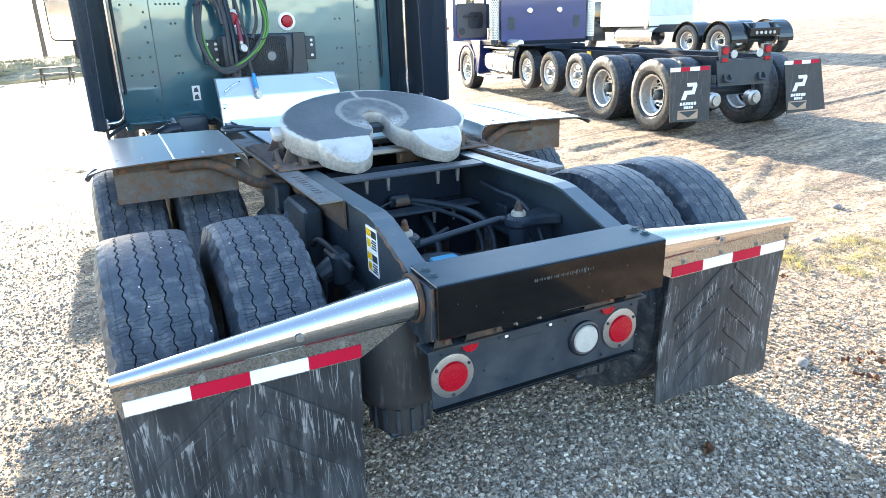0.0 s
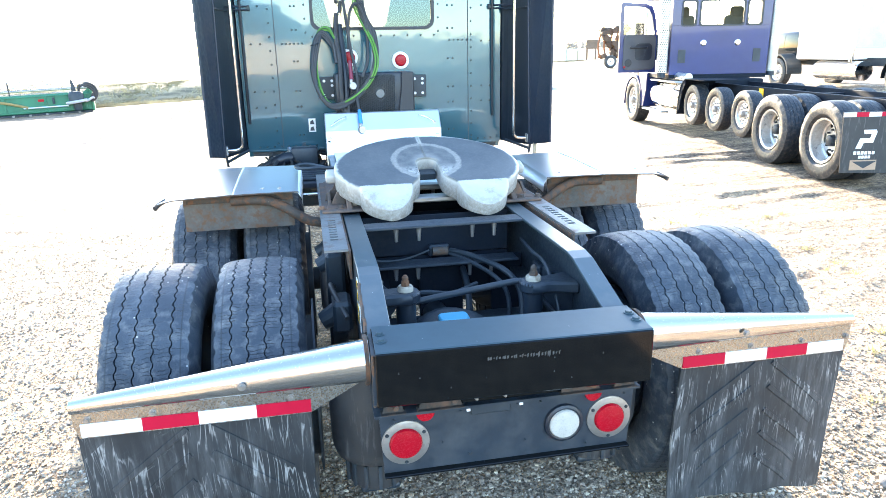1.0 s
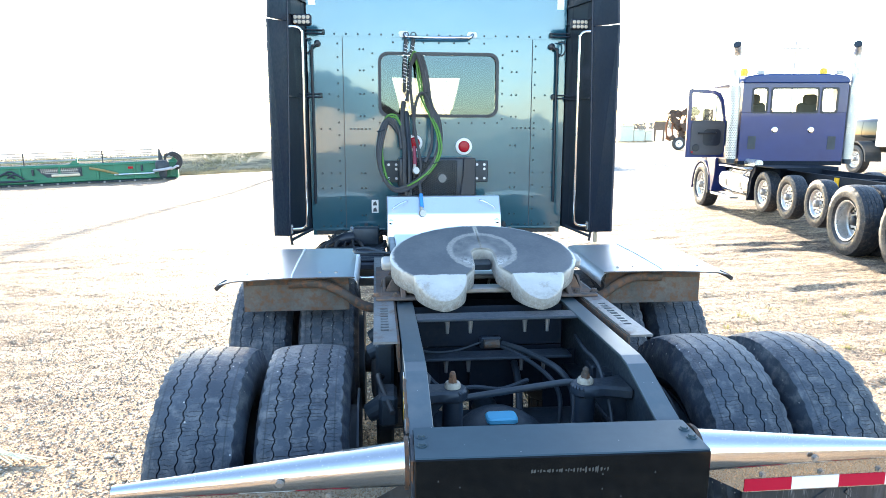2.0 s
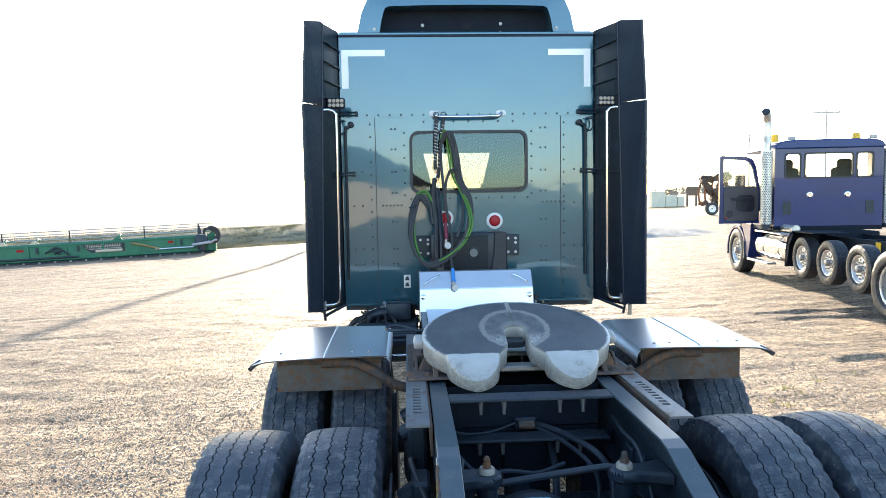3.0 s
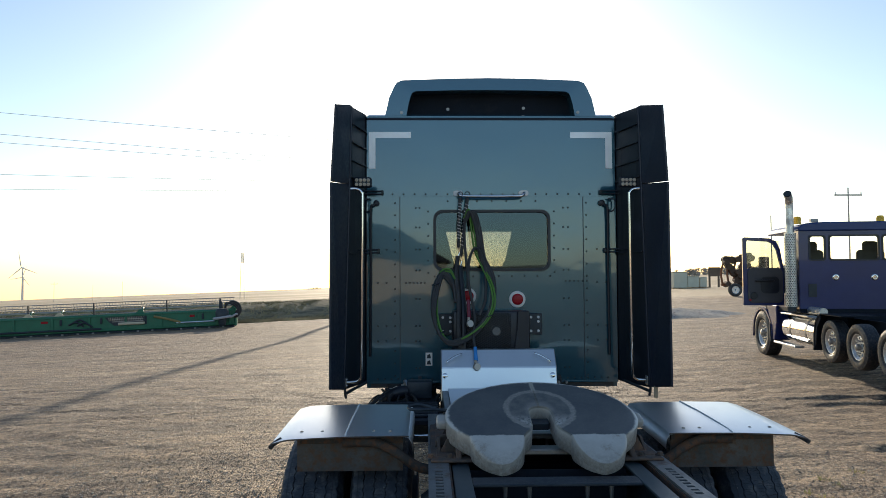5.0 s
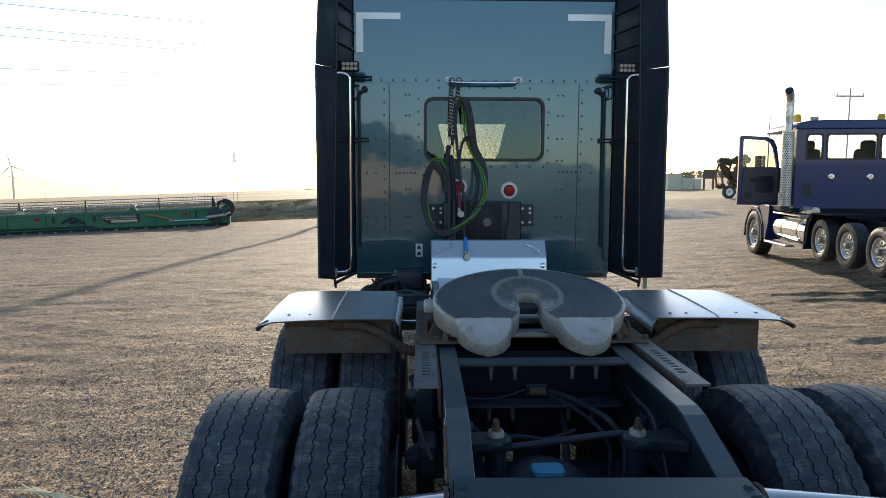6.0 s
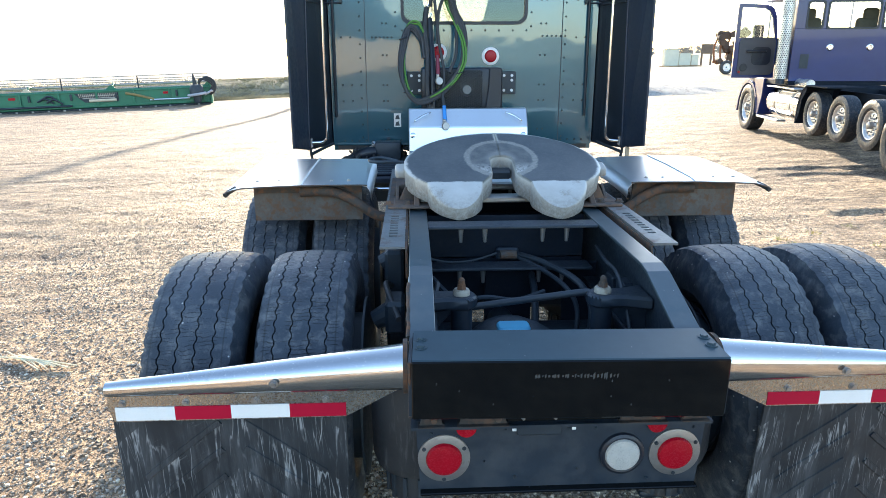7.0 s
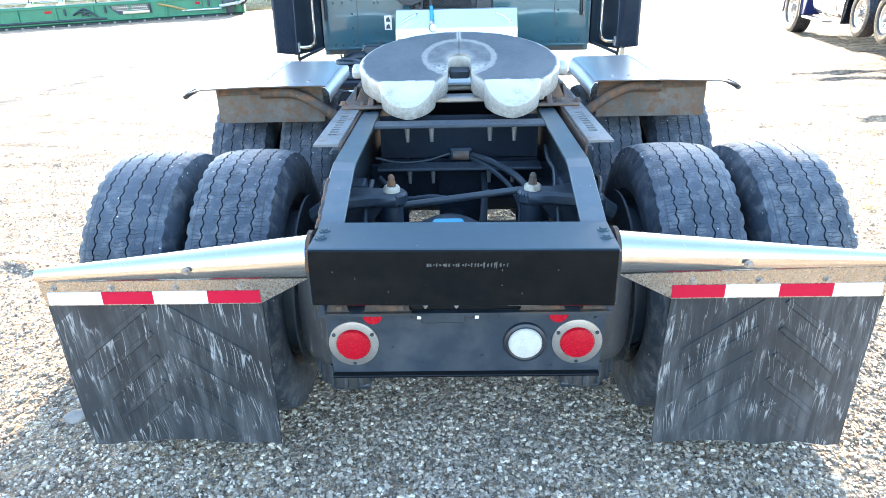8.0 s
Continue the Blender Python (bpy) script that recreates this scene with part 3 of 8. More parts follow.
def lathe(profile, m=None, seg=32, bm=None, closed=False):
    """Turns (radius, height) pairs round z."""
    own = bmesh.new()
    rings = []
    for r, h in profile:
        if r < 1e-6:
            rings.append([own.verts.new((0, 0, h))])
        else:
            rings.append([own.verts.new((r * math.cos(2 * math.pi * k / seg), r * math.sin(2 * math.pi * k / seg), h)) for k in range(seg)])
    pairs = list(zip(rings, rings[1:])) + ([(rings[-1], rings[0])] if closed else [])
    for p, q in pairs:
        for k in range(seg):
            j = (k + 1) % seg
            if len(p) == 1 and len(q) > 1:
                own.faces.new((p[0], q[k], q[j]))
            elif len(q) == 1 and len(p) > 1:
                own.faces.new((p[k], q[0], p[j]))
            elif len(p) > 1:
                own.faces.new((p[k], p[j], q[j], q[k]))
    return moved(own, m if m is not None else Matrix(), bm)


def smooth_line(points, per=6):
    """A smooth curve through points."""
    pts = [Vector(p) for p in points]
    if len(pts) < 3:
        return pts
    ext = [pts[0] * 2 - pts[1]] + pts + [pts[-1] * 2 - pts[-2]]
    out = []
    for i in range(1, len(ext) - 2):
        p0, p1, p2, p3 = ext[i - 1:i + 3]
        for k in range(per):
            t = k / per
            out.append(0.5 * (2 * p1 + (p2 - p0) * t + (2 * p0 - 5 * p1 + 4 * p2 - p3) * t * t + (3 * p1 - p0 - 3 * p2 + p3) * t ** 3))
    out.append(pts[-1])
    return out


def tube(points, r, bm=None, seg=8, per=6, curved=True):
    """A hose or bent bar through points."""
    line = smooth_line(points, per) if curved else [Vector(p) for p in points]
    own = bmesh.new()
    normal = None
    rings = []
    for i, p in enumerate(line):
        way = (line[min(i + 1, len(line) - 1)] - line[max(i - 1, 0)]).normalized()
        if normal is None:
            normal = way.orthogonal().normalized()
        normal = (normal - way * normal.dot(way))
        normal = normal.normalized() if normal.length > 1e-6 else way.orthogonal().normalized()
        side = way.cross(normal)
        rings.append([own.verts.new(p + (normal * math.cos(a) + side * math.sin(a)) * r) for a in (2 * math.pi * k / seg for k in range(seg))])
    for p, q in zip(rings, rings[1:]):
        for k in range(seg):
            j = (k + 1) % seg
            own.faces.new((p[k], p[j], q[j], q[k]))
    own.faces.new(rings[0][::-1])
    own.faces.new(rings[-1])
    return join(bm, own)


def bolt(at, way, r=0.012, h=0.008, bm=None):
    """A hexagon head on a washer."""
    a, w = Vector(at), Vector(way).normalized()
    bm = rod(a, a + w * 0.003, r * 1.5, None, bm, 12)
    return rod(a + w * 0.003, a + w * (0.003 + h), r, r * 0.92, bm, 6)


def thing(name, label, category, at=None, group="", kind=""):
    ob = new(name)
    ob.empty_display_size = 0.2
    if at is not None:
        ob.matrix_basis = at
    return tagged(ob, label, category, group, kind)


# ---- ground ----
def rise(x, y):
    d = math.hypot(x, y)
    w = min(1.0, max(0.0, (d - 6) / 20))
    return w * w * (3 - 2 * w) * (0.034 * x - 0.011 * y)


def clods(x, y):
    """Small lumps of trodden soil, finer than a hand, in the nearer yard."""
    if not (-9 < x < 11 and -2 < y < 16):
        return 0.0
    bare = 0.6 + 0.7 * noise.noise((x * 0.5, y * 0.8, 11))
    return 0.55 * max(0.0, bare) * (0.013 * noise.noise((x * 4.5, y * 6.5, 6)) + 0.010 * noise.noise((x * 10.0, y * 13.0, 7)) + 0.006 * noise.noise((x * 21.0, y * 24.0, 8)))


def wheel_tracks(x, y):
    """Pressed wheel tracks with lug marks and pushed-up edges."""
    out = 0.0
    for x0, y0, turn, bend, depth in WHEEL_TRACKS:
        c, s = math.cos(turn), math.sin(turn)
        u, v = (x - x0) * c + (y - y0) * s, (y - y0) * c - (x - x0) * s
        v = abs(v - bend * u * u - 0.12 * noise.noise((u * 0.25, x0, y0)))
        if v < 0.34:
            patchy = max(0.0, 0.6 + 1.2 * noise.noise((u * 0.45, y0, x0)))
            lugs = 0.35 * math.sin(u * 36 + (22 if v > 0.07 else -22) * v)
            out += (0.62 if x > 0 else 0.35) * depth * patchy * (lugs - 0.7 if v < 0.16 else 0.9 * math.sin((v - 0.16) / 0.18 * math.pi))
    return out


WHEEL_TRACKS = (
    (4.5, 2.6, 0.55, 0.012, 0.030), (4.8, 3.3, 0.52, 0.012, 0.026), (4.0, 5.2, 0.20, -0.010, 0.032), (4.2, 6.0, 0.17, -0.010, 0.026),
    (5.0, 8.2, 0.10, 0.008, 0.034), (5.0, 9.2, 0.12, 0.008, 0.030), (3.6, 3.9, -0.10, 0.02, 0.022), (-4.5, 6.5, 0.32, 0.006, 0.030),
    (-4.5, 7.4, 0.31, 0.006, 0.028), (-5.0, 10.5, 0.14, 0.004, 0.034), (-5.0, 11.6, 0.12, 0.004, 0.032), (-3.0, 4.6, 0.45, -0.01, 0.022))


def relief(x, y):
    """Shallow bumps and wheel ruts that run across the yard."""
    d = math.hypot(x, y)
    a, b = x * 0.987 - y * 0.158, x * 0.158 + y * 0.987
    ruts = noise.noise((a * 0.6, b * 1.9, 5)) * 0.7 + noise.noise((a * 1.8, b * 4.2, 9)) * 0.5
    calm = min(1.0, max(0.0, (d - 1.5) / 5))
    return 0.012 * noise.noise((x * 0.7, y * 0.7, 0)) + 0.03 * noise.noise((x * 0.16, y * 0.3, 3)) * min(1, d / 8) + (0.033 * ruts + (wheel_tracks(x, y) if abs(x) < 14 and 1 < y < 20 else 0.0)) * calm + 0.007 * noise.noise((x * 3.1, y * 3.1, 2)) + clods(x, y) * calm - 0.004


def build_ground():
    """One sheet, fine near the trucks and coarse towards the horizon."""
    def steps(near, far, d):
        s, v = [0.0], 0.0
        while v < far:
            v += d
            if v > near:
                d *= 1.045
            s.append(v)
        return [-a for a in s[:0:-1]] + s
    xs, ys = steps(4.5, 2600, 0.05), [v for v in steps(9, 2600, 0.04) if v > -2.5 or round(v * 25) % 5 == 0 or v < -12]
    verts, faces = [], []
    for y in ys:
        for x in xs:
            d = math.hypot(x, y)
            z = rise(x, y)
            if d < 60:
                z += relief(x, y)
            else:
                z += 0.5 * noise.noise((x * 0.006, y * 0.006, 1)) * min(1, (d - 60) / 200)
            verts.append((x, y, z))
    n = len(xs)
    for j in range(len(ys) - 1):
        for i in range(n - 1):
            a = j * n + i
            faces.append((a, a + 1, a + n + 1, a + n))
    me = bpy.data.meshes.new("ground")
    me.from_pydata(verts, [], faces)
    me.materials.append(gravel)
    me.shade_smooth()
    return tagged(new("ground", me), "tan gravel yard with tyre tracks and loose stones", "ground", kind="structure")


build_ground()


# ---- wheels ----
def tyre_mesh(name, R=0.515, tread=0.268, section=0.318, bead=0.292, pitches=72, material=None, notch=0.0038):
    """A truck tyre: five ribs parted by zigzag grooves, notched shoulders and round sidewalls, its axis along x."""
    grooves = (-0.082, -0.028, 0.028, 0.082)
    half = tread / 2
    zig = (0.0034, 0.0026, -0.0034, -0.0026)
    steps_round = pitches * 4
    verts, faces, width = [], [], 0
    for j in range(steps_round):
        a = 2 * math.pi * j / steps_round
        k = j % 4
        row = [(-0.10, bead), (-section * 0.46, bead + 0.05), (-section / 2, (bead + R) / 2), (-section * 0.485, R - 0.07)]
        cut = notch if j % 6 < 2 else 0.0
        row += [(-half - 0.007 + 1.6 * cut, R - 0.040), (-half - 0.003 + 1.4 * cut, R - 0.017 - 0.4 * cut), (-half + 0.016, R - 0.0090 - 0.25 * cut), (-half + 0.023, R - 0.0082)]
        for g in grooves:
            o = zig[k] * (1 if grooves.index(g) % 2 else -1)
            top = R - 0.0115 * (g / half) ** 2
            row += [(g + o - 0.0024, top), (g + o - 0.0017, top - 0.012), (g + o + 0.0017, top - 0.012), (g + o + 0.0024, top)]
        row += [(half - 0.023, R - 0.0082), (half - 0.016, R - 0.0090 - 0.25 * cut), (half + 0.003 - 1.4 * cut, R - 0.017 - 0.4 * cut), (half + 0.007 - 1.6 * cut, R - 0.040)]
        row += [(section * 0.485, R - 0.07), (section / 2, (bead + R) / 2), (section * 0.46, bead + 0.05), (0.10, bead)]
        width = len(row)
        verts += [(x, r * math.cos(a), r * math.sin(a)) for x, r in row]
    for j in range(steps_round):
        for i in range(width - 1):
            p, q = j * width, ((j + 1) % steps_round) * width
            faces.append((p + i, p + i + 1, q + i + 1, q + i))
    me = bpy.data.meshes.new(name)
    me.from_pydata(verts, [], faces)
    me.materials.append(material or rubber)
    me.shade_smooth()
    me.set_sharp_from_angle(angle=radians(30))
    return me


def rim_mesh(name, dish, material, holes=10, scale=1.0):
    """A disc wheel with hand holes, its face towards -x; dish is how far the disc lies behind the rim's lip."""
    own = bmesh.new()
    n = holes * 4
    prof = [(0.292, 0.105), (0.286, -0.105), (0.296, -0.125), (0.288, -0.125), (0.268, -0.11), (0.262, dish - 0.12), (0.245, dish - 0.105),
            (0.225, dish - 0.112), (0.178, dish - 0.118), (0.15, dish - 0.115), (0.11, dish - 0.112), (0.105, dish - 0.118), (0.0, dish - 0.118)]
    rings = []
    for r, h in prof[:-1]:
        rings.append([own.verts.new((h, scale * r * math.cos(2 * math.pi * k / n), scale * r * math.sin(2 * math.pi * k / n))) for k in range(n)])
    for i, (p, q) in enumerate(zip(rings, rings[1:])):
        for k in range(n):
            if prof[i][0] == 0.225 and k % 4 in (1, 2):
                continue
            own.faces.new((p[k], p[(k + 1) % n], q[(k + 1) % n], q[k]))
    own.faces.new(rings[-1])
    return finish(name, own, material, True)


def hub_mesh(name, dish, material):
    bm = lathe([(0.0, -0.06), (0.05, -0.06), (0.07, -0.045), (0.075, 0.03), (0.0, 0.03)], Matrix.Translation((dish - 0.14, 0, 0)) @ pose(0, 0, 0, 0, 90, 0), 20)
    for k in range(10):
        a = 2 * math.pi * k / 10
        bm = rod((dish - 0.112, 0.138 * math.cos(a), 0.138 * math.sin(a)), (dish - 0.15, 0.138 * math.cos(a), 0.138 * math.sin(a)), 0.016, 0.012, bm, 6)
    return finish(name, bm, material, True)


TYRE = tyre_mesh("tyre")
FAR_TYRE = tyre_mesh("tyre", pitches=30, material=road_rubber, notch=0.003)
STEEL_RIM, STEEL_HUB = rim_mesh("rim", 0.13, chassis_black, 5), hub_mesh("wheel", 0.13, chassis_black)
ALU_RIM, ALU_HUB = rim_mesh("rim", 0.03, road_alloy), hub_mesh("wheel", 0.03, plain_steel)
DISH_RIM, DISH_HUB = rim_mesh("rim", 0.15, road_alloy, 5), hub_mesh("wheel", 0.15, chassis_black)


def wheel(parent, x, y, z, left, kind="steel", scale=1.0, tyre=None):
    rim, hub = {"steel": (STEEL_RIM, STEEL_HUB), "alu": (ALU_RIM, ALU_HUB), "dish": (DISH_RIM, DISH_HUB)}[kind]
    m = pose(x, y, z, random.uniform(0, 360), 0, 0 if left else 180) @ Matrix.Scale(scale, 4)
    w = share("wheel", hub, parent, m)
    share("rim", rim, w, Matrix())
    share("tyre", tyre or TYRE, w, Matrix())
    return w


angle_steel = surface("weathered_angle_steel", (0.16, 0.165, 0.17), 0.5, 0.4, 0.25, 5, 60, RUST, (0.52, 0.72), 11, 0.85, bump=0.2)


# ---- the dark green tractor unit, its tail towards -y ----
def build_tractor():
    truck = thing("semi_truck", "dark green semi tractor with sleeper cab and bare fifth wheel", "truck")
    X, XF = -0.012, -0.018

    # frame: rails, tail box and cross members
    for s in (-1, 1):
        outer, inner = XF + s * 0.425, XF + s * 0.349
        side = [(0.06, 0.932), (0.37, 1.035), (0.43, 1.045), (3.9, 1.045), (3.9, 0.77), (0.45, 0.77), (0.06, 0.77)]
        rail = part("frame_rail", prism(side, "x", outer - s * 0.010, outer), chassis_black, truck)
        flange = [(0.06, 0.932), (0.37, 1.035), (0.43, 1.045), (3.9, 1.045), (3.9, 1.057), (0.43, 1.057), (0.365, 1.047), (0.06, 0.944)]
        # Flange coloured lighter than the web, as the sky would light it.
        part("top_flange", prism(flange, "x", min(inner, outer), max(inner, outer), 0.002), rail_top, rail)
        part("bottom_flange", box(min(inner, outer), max(inner, outer), 0.45, 3.9, 0.76, 0.772), chassis_black, rail)
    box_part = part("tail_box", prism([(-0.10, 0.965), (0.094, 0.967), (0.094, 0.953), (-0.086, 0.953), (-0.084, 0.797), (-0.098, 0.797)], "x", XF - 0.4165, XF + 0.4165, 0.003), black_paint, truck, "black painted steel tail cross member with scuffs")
    box_part.matrix_basis = pose(XF, -0.012, 0, 0, 0, -1.5) @ Matrix.Translation((-XF, 0, 0))
    for s in (-1, 1):
        part("end_plate", prism([(-0.080, 0.952), (0.094, 0.952), (0.094, 0.77), (0.07, 0.755), (-0.03, 0.765), (-0.080, 0.798)], "x", XF + s * 0.4155, XF + s * 0.4255), dusty_black, box_part)
        for y in (-0.022, 0.030):
            bm = bolt((XF + s * 0.393, y, 0.970), (0, 0, 1), 0.011, 0.006)
            part("bolt", bm, frame_top, box_part)
    for y, z, deep in ((0.95, 1.055, 0.15), (1.0, 0.86, 0.10), (1.9, 1.03, 0.0), (2.9, 1.03, 0.0)):
        cm = part("cross_member", box(XF - 0.349, XF + 0.349, y, y + 0.10, z - 0.012, z, 0.003), dusty_black, truck)
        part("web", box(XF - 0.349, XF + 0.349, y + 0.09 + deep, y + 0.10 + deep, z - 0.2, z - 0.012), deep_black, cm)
        for x in (-0.22, -0.12, 0.12, 0.22):
            bm = rod((X + x, y + 0.035, z - 0.012), (X + x, y + 0.035, z - 0.075), 0.012, 0.007, None, 8)
            part("bolt", bm, plain_steel, cm)

    # Thin sheet that paints sky light onto the box's dusty top.
    part("top_plate", prism([(-0.098, 0.966), (0.092, 0.968), (0.092, 0.971), (-0.094, 0.969)], "x", XF - 0.4145, XF + 0.4145), frame_top, box_part, "dusty top of the tail cross member, painted paler as if sky-lit")
    rngs = random.Random(17)
    for k in range(26):
        x = X - 0.10 + 0.0085 * k + rngs.uniform(-0.002, 0.002)
        h = rngs.uniform(0.002, 0.007) * (2.0 if 17 < k < 24 else 1.0)
        part("scuff", prism([(x, 0.922 - h), (x + rngs.uniform(0.002, 0.006), 0.921 - h * 0.4), (x + 0.004, 0.922 + h), (x - 0.001, 0.922 + h * 0.5)], "y", -0.1, -0.094), pale_scuff, box_part).matrix_basis = Matrix.Translation((0, -0.0003, 0))
    for x, z in ((0.10, 0.905), (0.10, 0.86), (0.155, 0.835), (-0.30, 0.88), (-0.36, 0.90), (0.25, 0.905), (-0.21, 0.84)):
        part("chip", prism([(X + x, z), (X + x + 0.004, z - 0.001), (X + x + 0.002, z + 0.006)], "y", -0.1, -0.090), pale_scuff, box_part).matrix_basis = Matrix.Translation((0, (0.965 - z) * 0.012 - 0.001, 0))
    for k in range(9):
        y, z = 0.10 + 0.028 * k + rngs.uniform(-0.008, 0.008), 0.938 + 0.0095 * k
        d = rngs.uniform(0.008, 0.020)
        part("rust_flake", prism([(y - d * 0.6, z), (y, z - d), (y + d, z - d * 0.3), (y + d * 0.7, z + d * 0.5), (y, z + d * 0.4)], "x", XF - 0.4275, XF - 0.425), rust_flake, box_part)
    # lamp panel under the tail
    panel = part("lamp_panel", prism([(X - 0.415, 0.722), (X + 0.418, 0.722), (X + 0.405, 0.512), (X - 0.405, 0.512)], "y", 0.0, 0.008), dusty_black, truck, "black steel lamp panel with road dust")
    part("lip", box(X - 0.405, X + 0.405, -0.024, 0.008, 0.505, 0.513, 0.002), black_paint, panel)
    part("top_angle", prism([(-0.03, 0.731), (0.05, 0.731), (0.05, 0.722), (-0.03, 0.722)], "x", X - 0.43, X + 0.425), dusty_black, panel)
    for a, b in ((-0.40, -0.345), (-0.29, -0.165), (0.165, 0.285), (0.345, 0.405)):
        hat = [(a - 0.012, 0.731), (b + 0.012, 0.731), (b + 0.004, 0.737), (b - 0.001, 0.760), (b - 0.008, 0.768), (a + 0.008, 0.768), (a + 0.001, 0.760), (a - 0.004, 0.737)]
        clip = part("bracket", prism([(X + u, v) for u, v in hat], "y", -0.022, -0.016, 0.002), clip_rust, panel, "dull rusty steel bracket")
        part("bolt", rod((X + b - 0.02, -0.024, 0.752), (X + b - 0.02, -0.036, 0.752), 0.010, 0.008, None, 8), rusty, clip)
        part("lip", box(X + a - 0.010, X + b + 0.010, -0.036, -0.0, 0.7312, 0.7345, 0.001), clip_rust, clip)
    # Added plate that darkens the gap behind the brackets, blocking lit ground.
    part("gap_blocker", box(X - 0.425, X + 0.425, 0.03, 0.04, 0.70, 0.80), chassis_black, panel)
    part("gap_bar", box(X - 0.165, X + 0.165, -0.018, -0.008, 0.735, 0.765, 0.003), black_paint, panel)
    bm = box(X - 0.13, X + 0.0, -0.010, 0.0, 0.685, 0.722, 0.004)
    part("licence_bracket", bm, chassis_black, panel)
    for x, z, r in ((-0.16, 0.702, 0.004), (0.025, 0.702, 0.004), (-0.37, 0.695, 0.003), (0.385, 0.695, 0.003), (-0.13, 0.545, 0.004), (0.10, 0.70, 0.003), (-0.22, 0.60, 0.002), (0.05, 0.57, 0.002), (0.26, 0.53, 0.003)):
        part("bolt", bolt((X + x, 0.0, z), (0, -1, 0), r, 0.004), chassis_black, panel)
    for x in (-0.136, 0.035):
        part("clip", prism([(X + x - 0.006, 0.698), (X + x + 0.006, 0.698), (X + x + 0.006, 0.706), (X + x - 0.001, 0.708), (X + x - 0.002, 0.716), (X + x - 0.006, 0.716)], "y", -0.006, 0.0, 0.001), white_paint, panel, "small pale clip")
    for x in (-0.115, -0.025):
        part("bolt", bolt((X + x, -0.018, 0.752), (0, -1, 0), 0.005, 0.012), plain_steel, panel)
    for x, kind in ((-0.348, "red"), (0.322, "red"), (0.167, "white")):
        turn = Matrix.Translation((x, 0.0, 0.616)) @ pose(0, 0, 0, 90, 0, 0)
        if kind == "red":
            lamp = part("tail_lamp", lathe([(0.052, 0.0), (0.075, 0.0), (0.075, 0.006), (0.058, 0.010), (0.052, 0.010)], turn, 40, closed=True), plain_steel, truck, "round red tail lamp in a steel flange", True)
            for k in range(3):
                a = radians(30 + 120 * k)
                part("screw", bolt((x + 0.066 * math.cos(a), -0.007, 0.616 + 0.066 * math.sin(a)), (0, -1, 0), 0.004, 0.003), chassis_black, lamp)
            part("lens", lathe([(0.0515, 0.0), (0.0515, 0.012), (0.047, 0.018), (0.03, 0.021), (0.0, 0.022)], turn, 40), red_lens, lamp, "red lens", True)
        else:
            lamp = part("reverse_lamp", lathe([(0.05, 0.0), (0.066, 0.0), (0.064, 0.010), (0.056, 0.014), (0.05, 0.012)], turn, 40, closed=True), fairing_black, truck, "round white reversing lamp in a black grommet", True)
            part("lens", lathe([(0.0515, 0.0), (0.051, 0.012), (0.047, 0.018), (0.03, 0.021), (0.0, 0.022)], turn, 40), white_lens, lamp, "white lens", True)
    for x in (-0.285, 0.262):
        half_disc = [(x + 0.03 * math.cos(radians(a)), 0.720 + 0.034 * math.sin(radians(a))) for a in range(180, 361, 15)]
        part("reflector", prism(half_disc, "y", -0.012, 0.0), red_lens, panel, "red half-round reflector")

    # mud flaps on tapered hangers
    for s in (-1, 1):
        x_in, x_out = XF + s * 0.428, X + s * (1.275 if s < 0 else 1.25)
        z_in, z_out = 0.890, 0.832 if s < 0 else 0.850
        seg, rings, own = 20, [], bmesh.new()
        for k in range(13):
            t = k / 12
            r = 0.066 * (1 - t) + 0.021 * t
            cx, cz = x_in + (x_out - x_in) * t, z_in + (z_out - z_in) * t
            rings.append([own.verts.new((cx, 0.034 + 0.012 * t + r * 0.95 * math.cos(a), cz + r * math.sin(a))) for a in (2 * math.pi * i / seg for i in range(seg))])
        for p, q in zip(rings, rings[1:]):
            for i in range(seg):
                own.faces.new((p[i], p[(i + 1) % seg], q[(i + 1) % seg], q[i]))
        own.faces.new(rings[0])
        own.faces.new(rings[-1][::-1])
        hanger = part("flap_hanger", own, stainless, truck, "polished tapered stainless mud flap hanger", True)
        part("collar", lathe([(0.066, 0.0), (0.076, 0.0), (0.076, 0.012), (0.066, 0.012)], Matrix.Translation((x_in + s * 0.002, 0.034, z_in)) @ pose(0, 0, 0, 0, 90 * s, 0), 28, closed=True), rusty, hanger)
        skirt = [(x_in + s * 0.01, z_in - 0.045), (x_out, z_out - 0.012), (x_out, 0.778), (x_out - s * 0.012, 0.733), (X + s * 0.615, 0.733), (x_in + s * 0.01, 0.825)]
        part("skirt", prism(skirt, "y", 0.040, 0.045), dull_stainless, hanger, "stainless skirt plate")
        edges = (0.613, 0.772, 0.936, 1.092, 1.256) if s < 0 else (0.613, 0.769, 0.927, 1.085, 1.228)
        for i in range(4):
            a, b = X + s * edges[i], X + s * edges[i + 1]
            m = red_tape if i % 2 == 0 else white_tape
            part("tape", box(min(a, b), max(a, b), 0.0375, 0.040, 0.737, 0.778), m, hanger, "red reflective tape" if m is red_tape else "white reflective tape")
        for x in (0.67, 0.865, 1.06, 1.235):
            part("bolt", bolt((X + s * x, 0.040, 0.790), (0, -1, 0), 0.007, 0.006), plain_steel, hanger)
        part("bolt", bolt((X + s * 0.80, -0.012, 0.868), (0, -1, 0), 0.008, 0.006), plain_steel, hanger)
        build_flap(truck, X, s)

    # axles and wheels
    for y in (0.66, 1.98):
        axle = part("axle", rod((X - 0.9, y, 0.515), (X + 0.9, y, 0.515), 0.065, None, None, 18), chassis_black, truck, "", True)
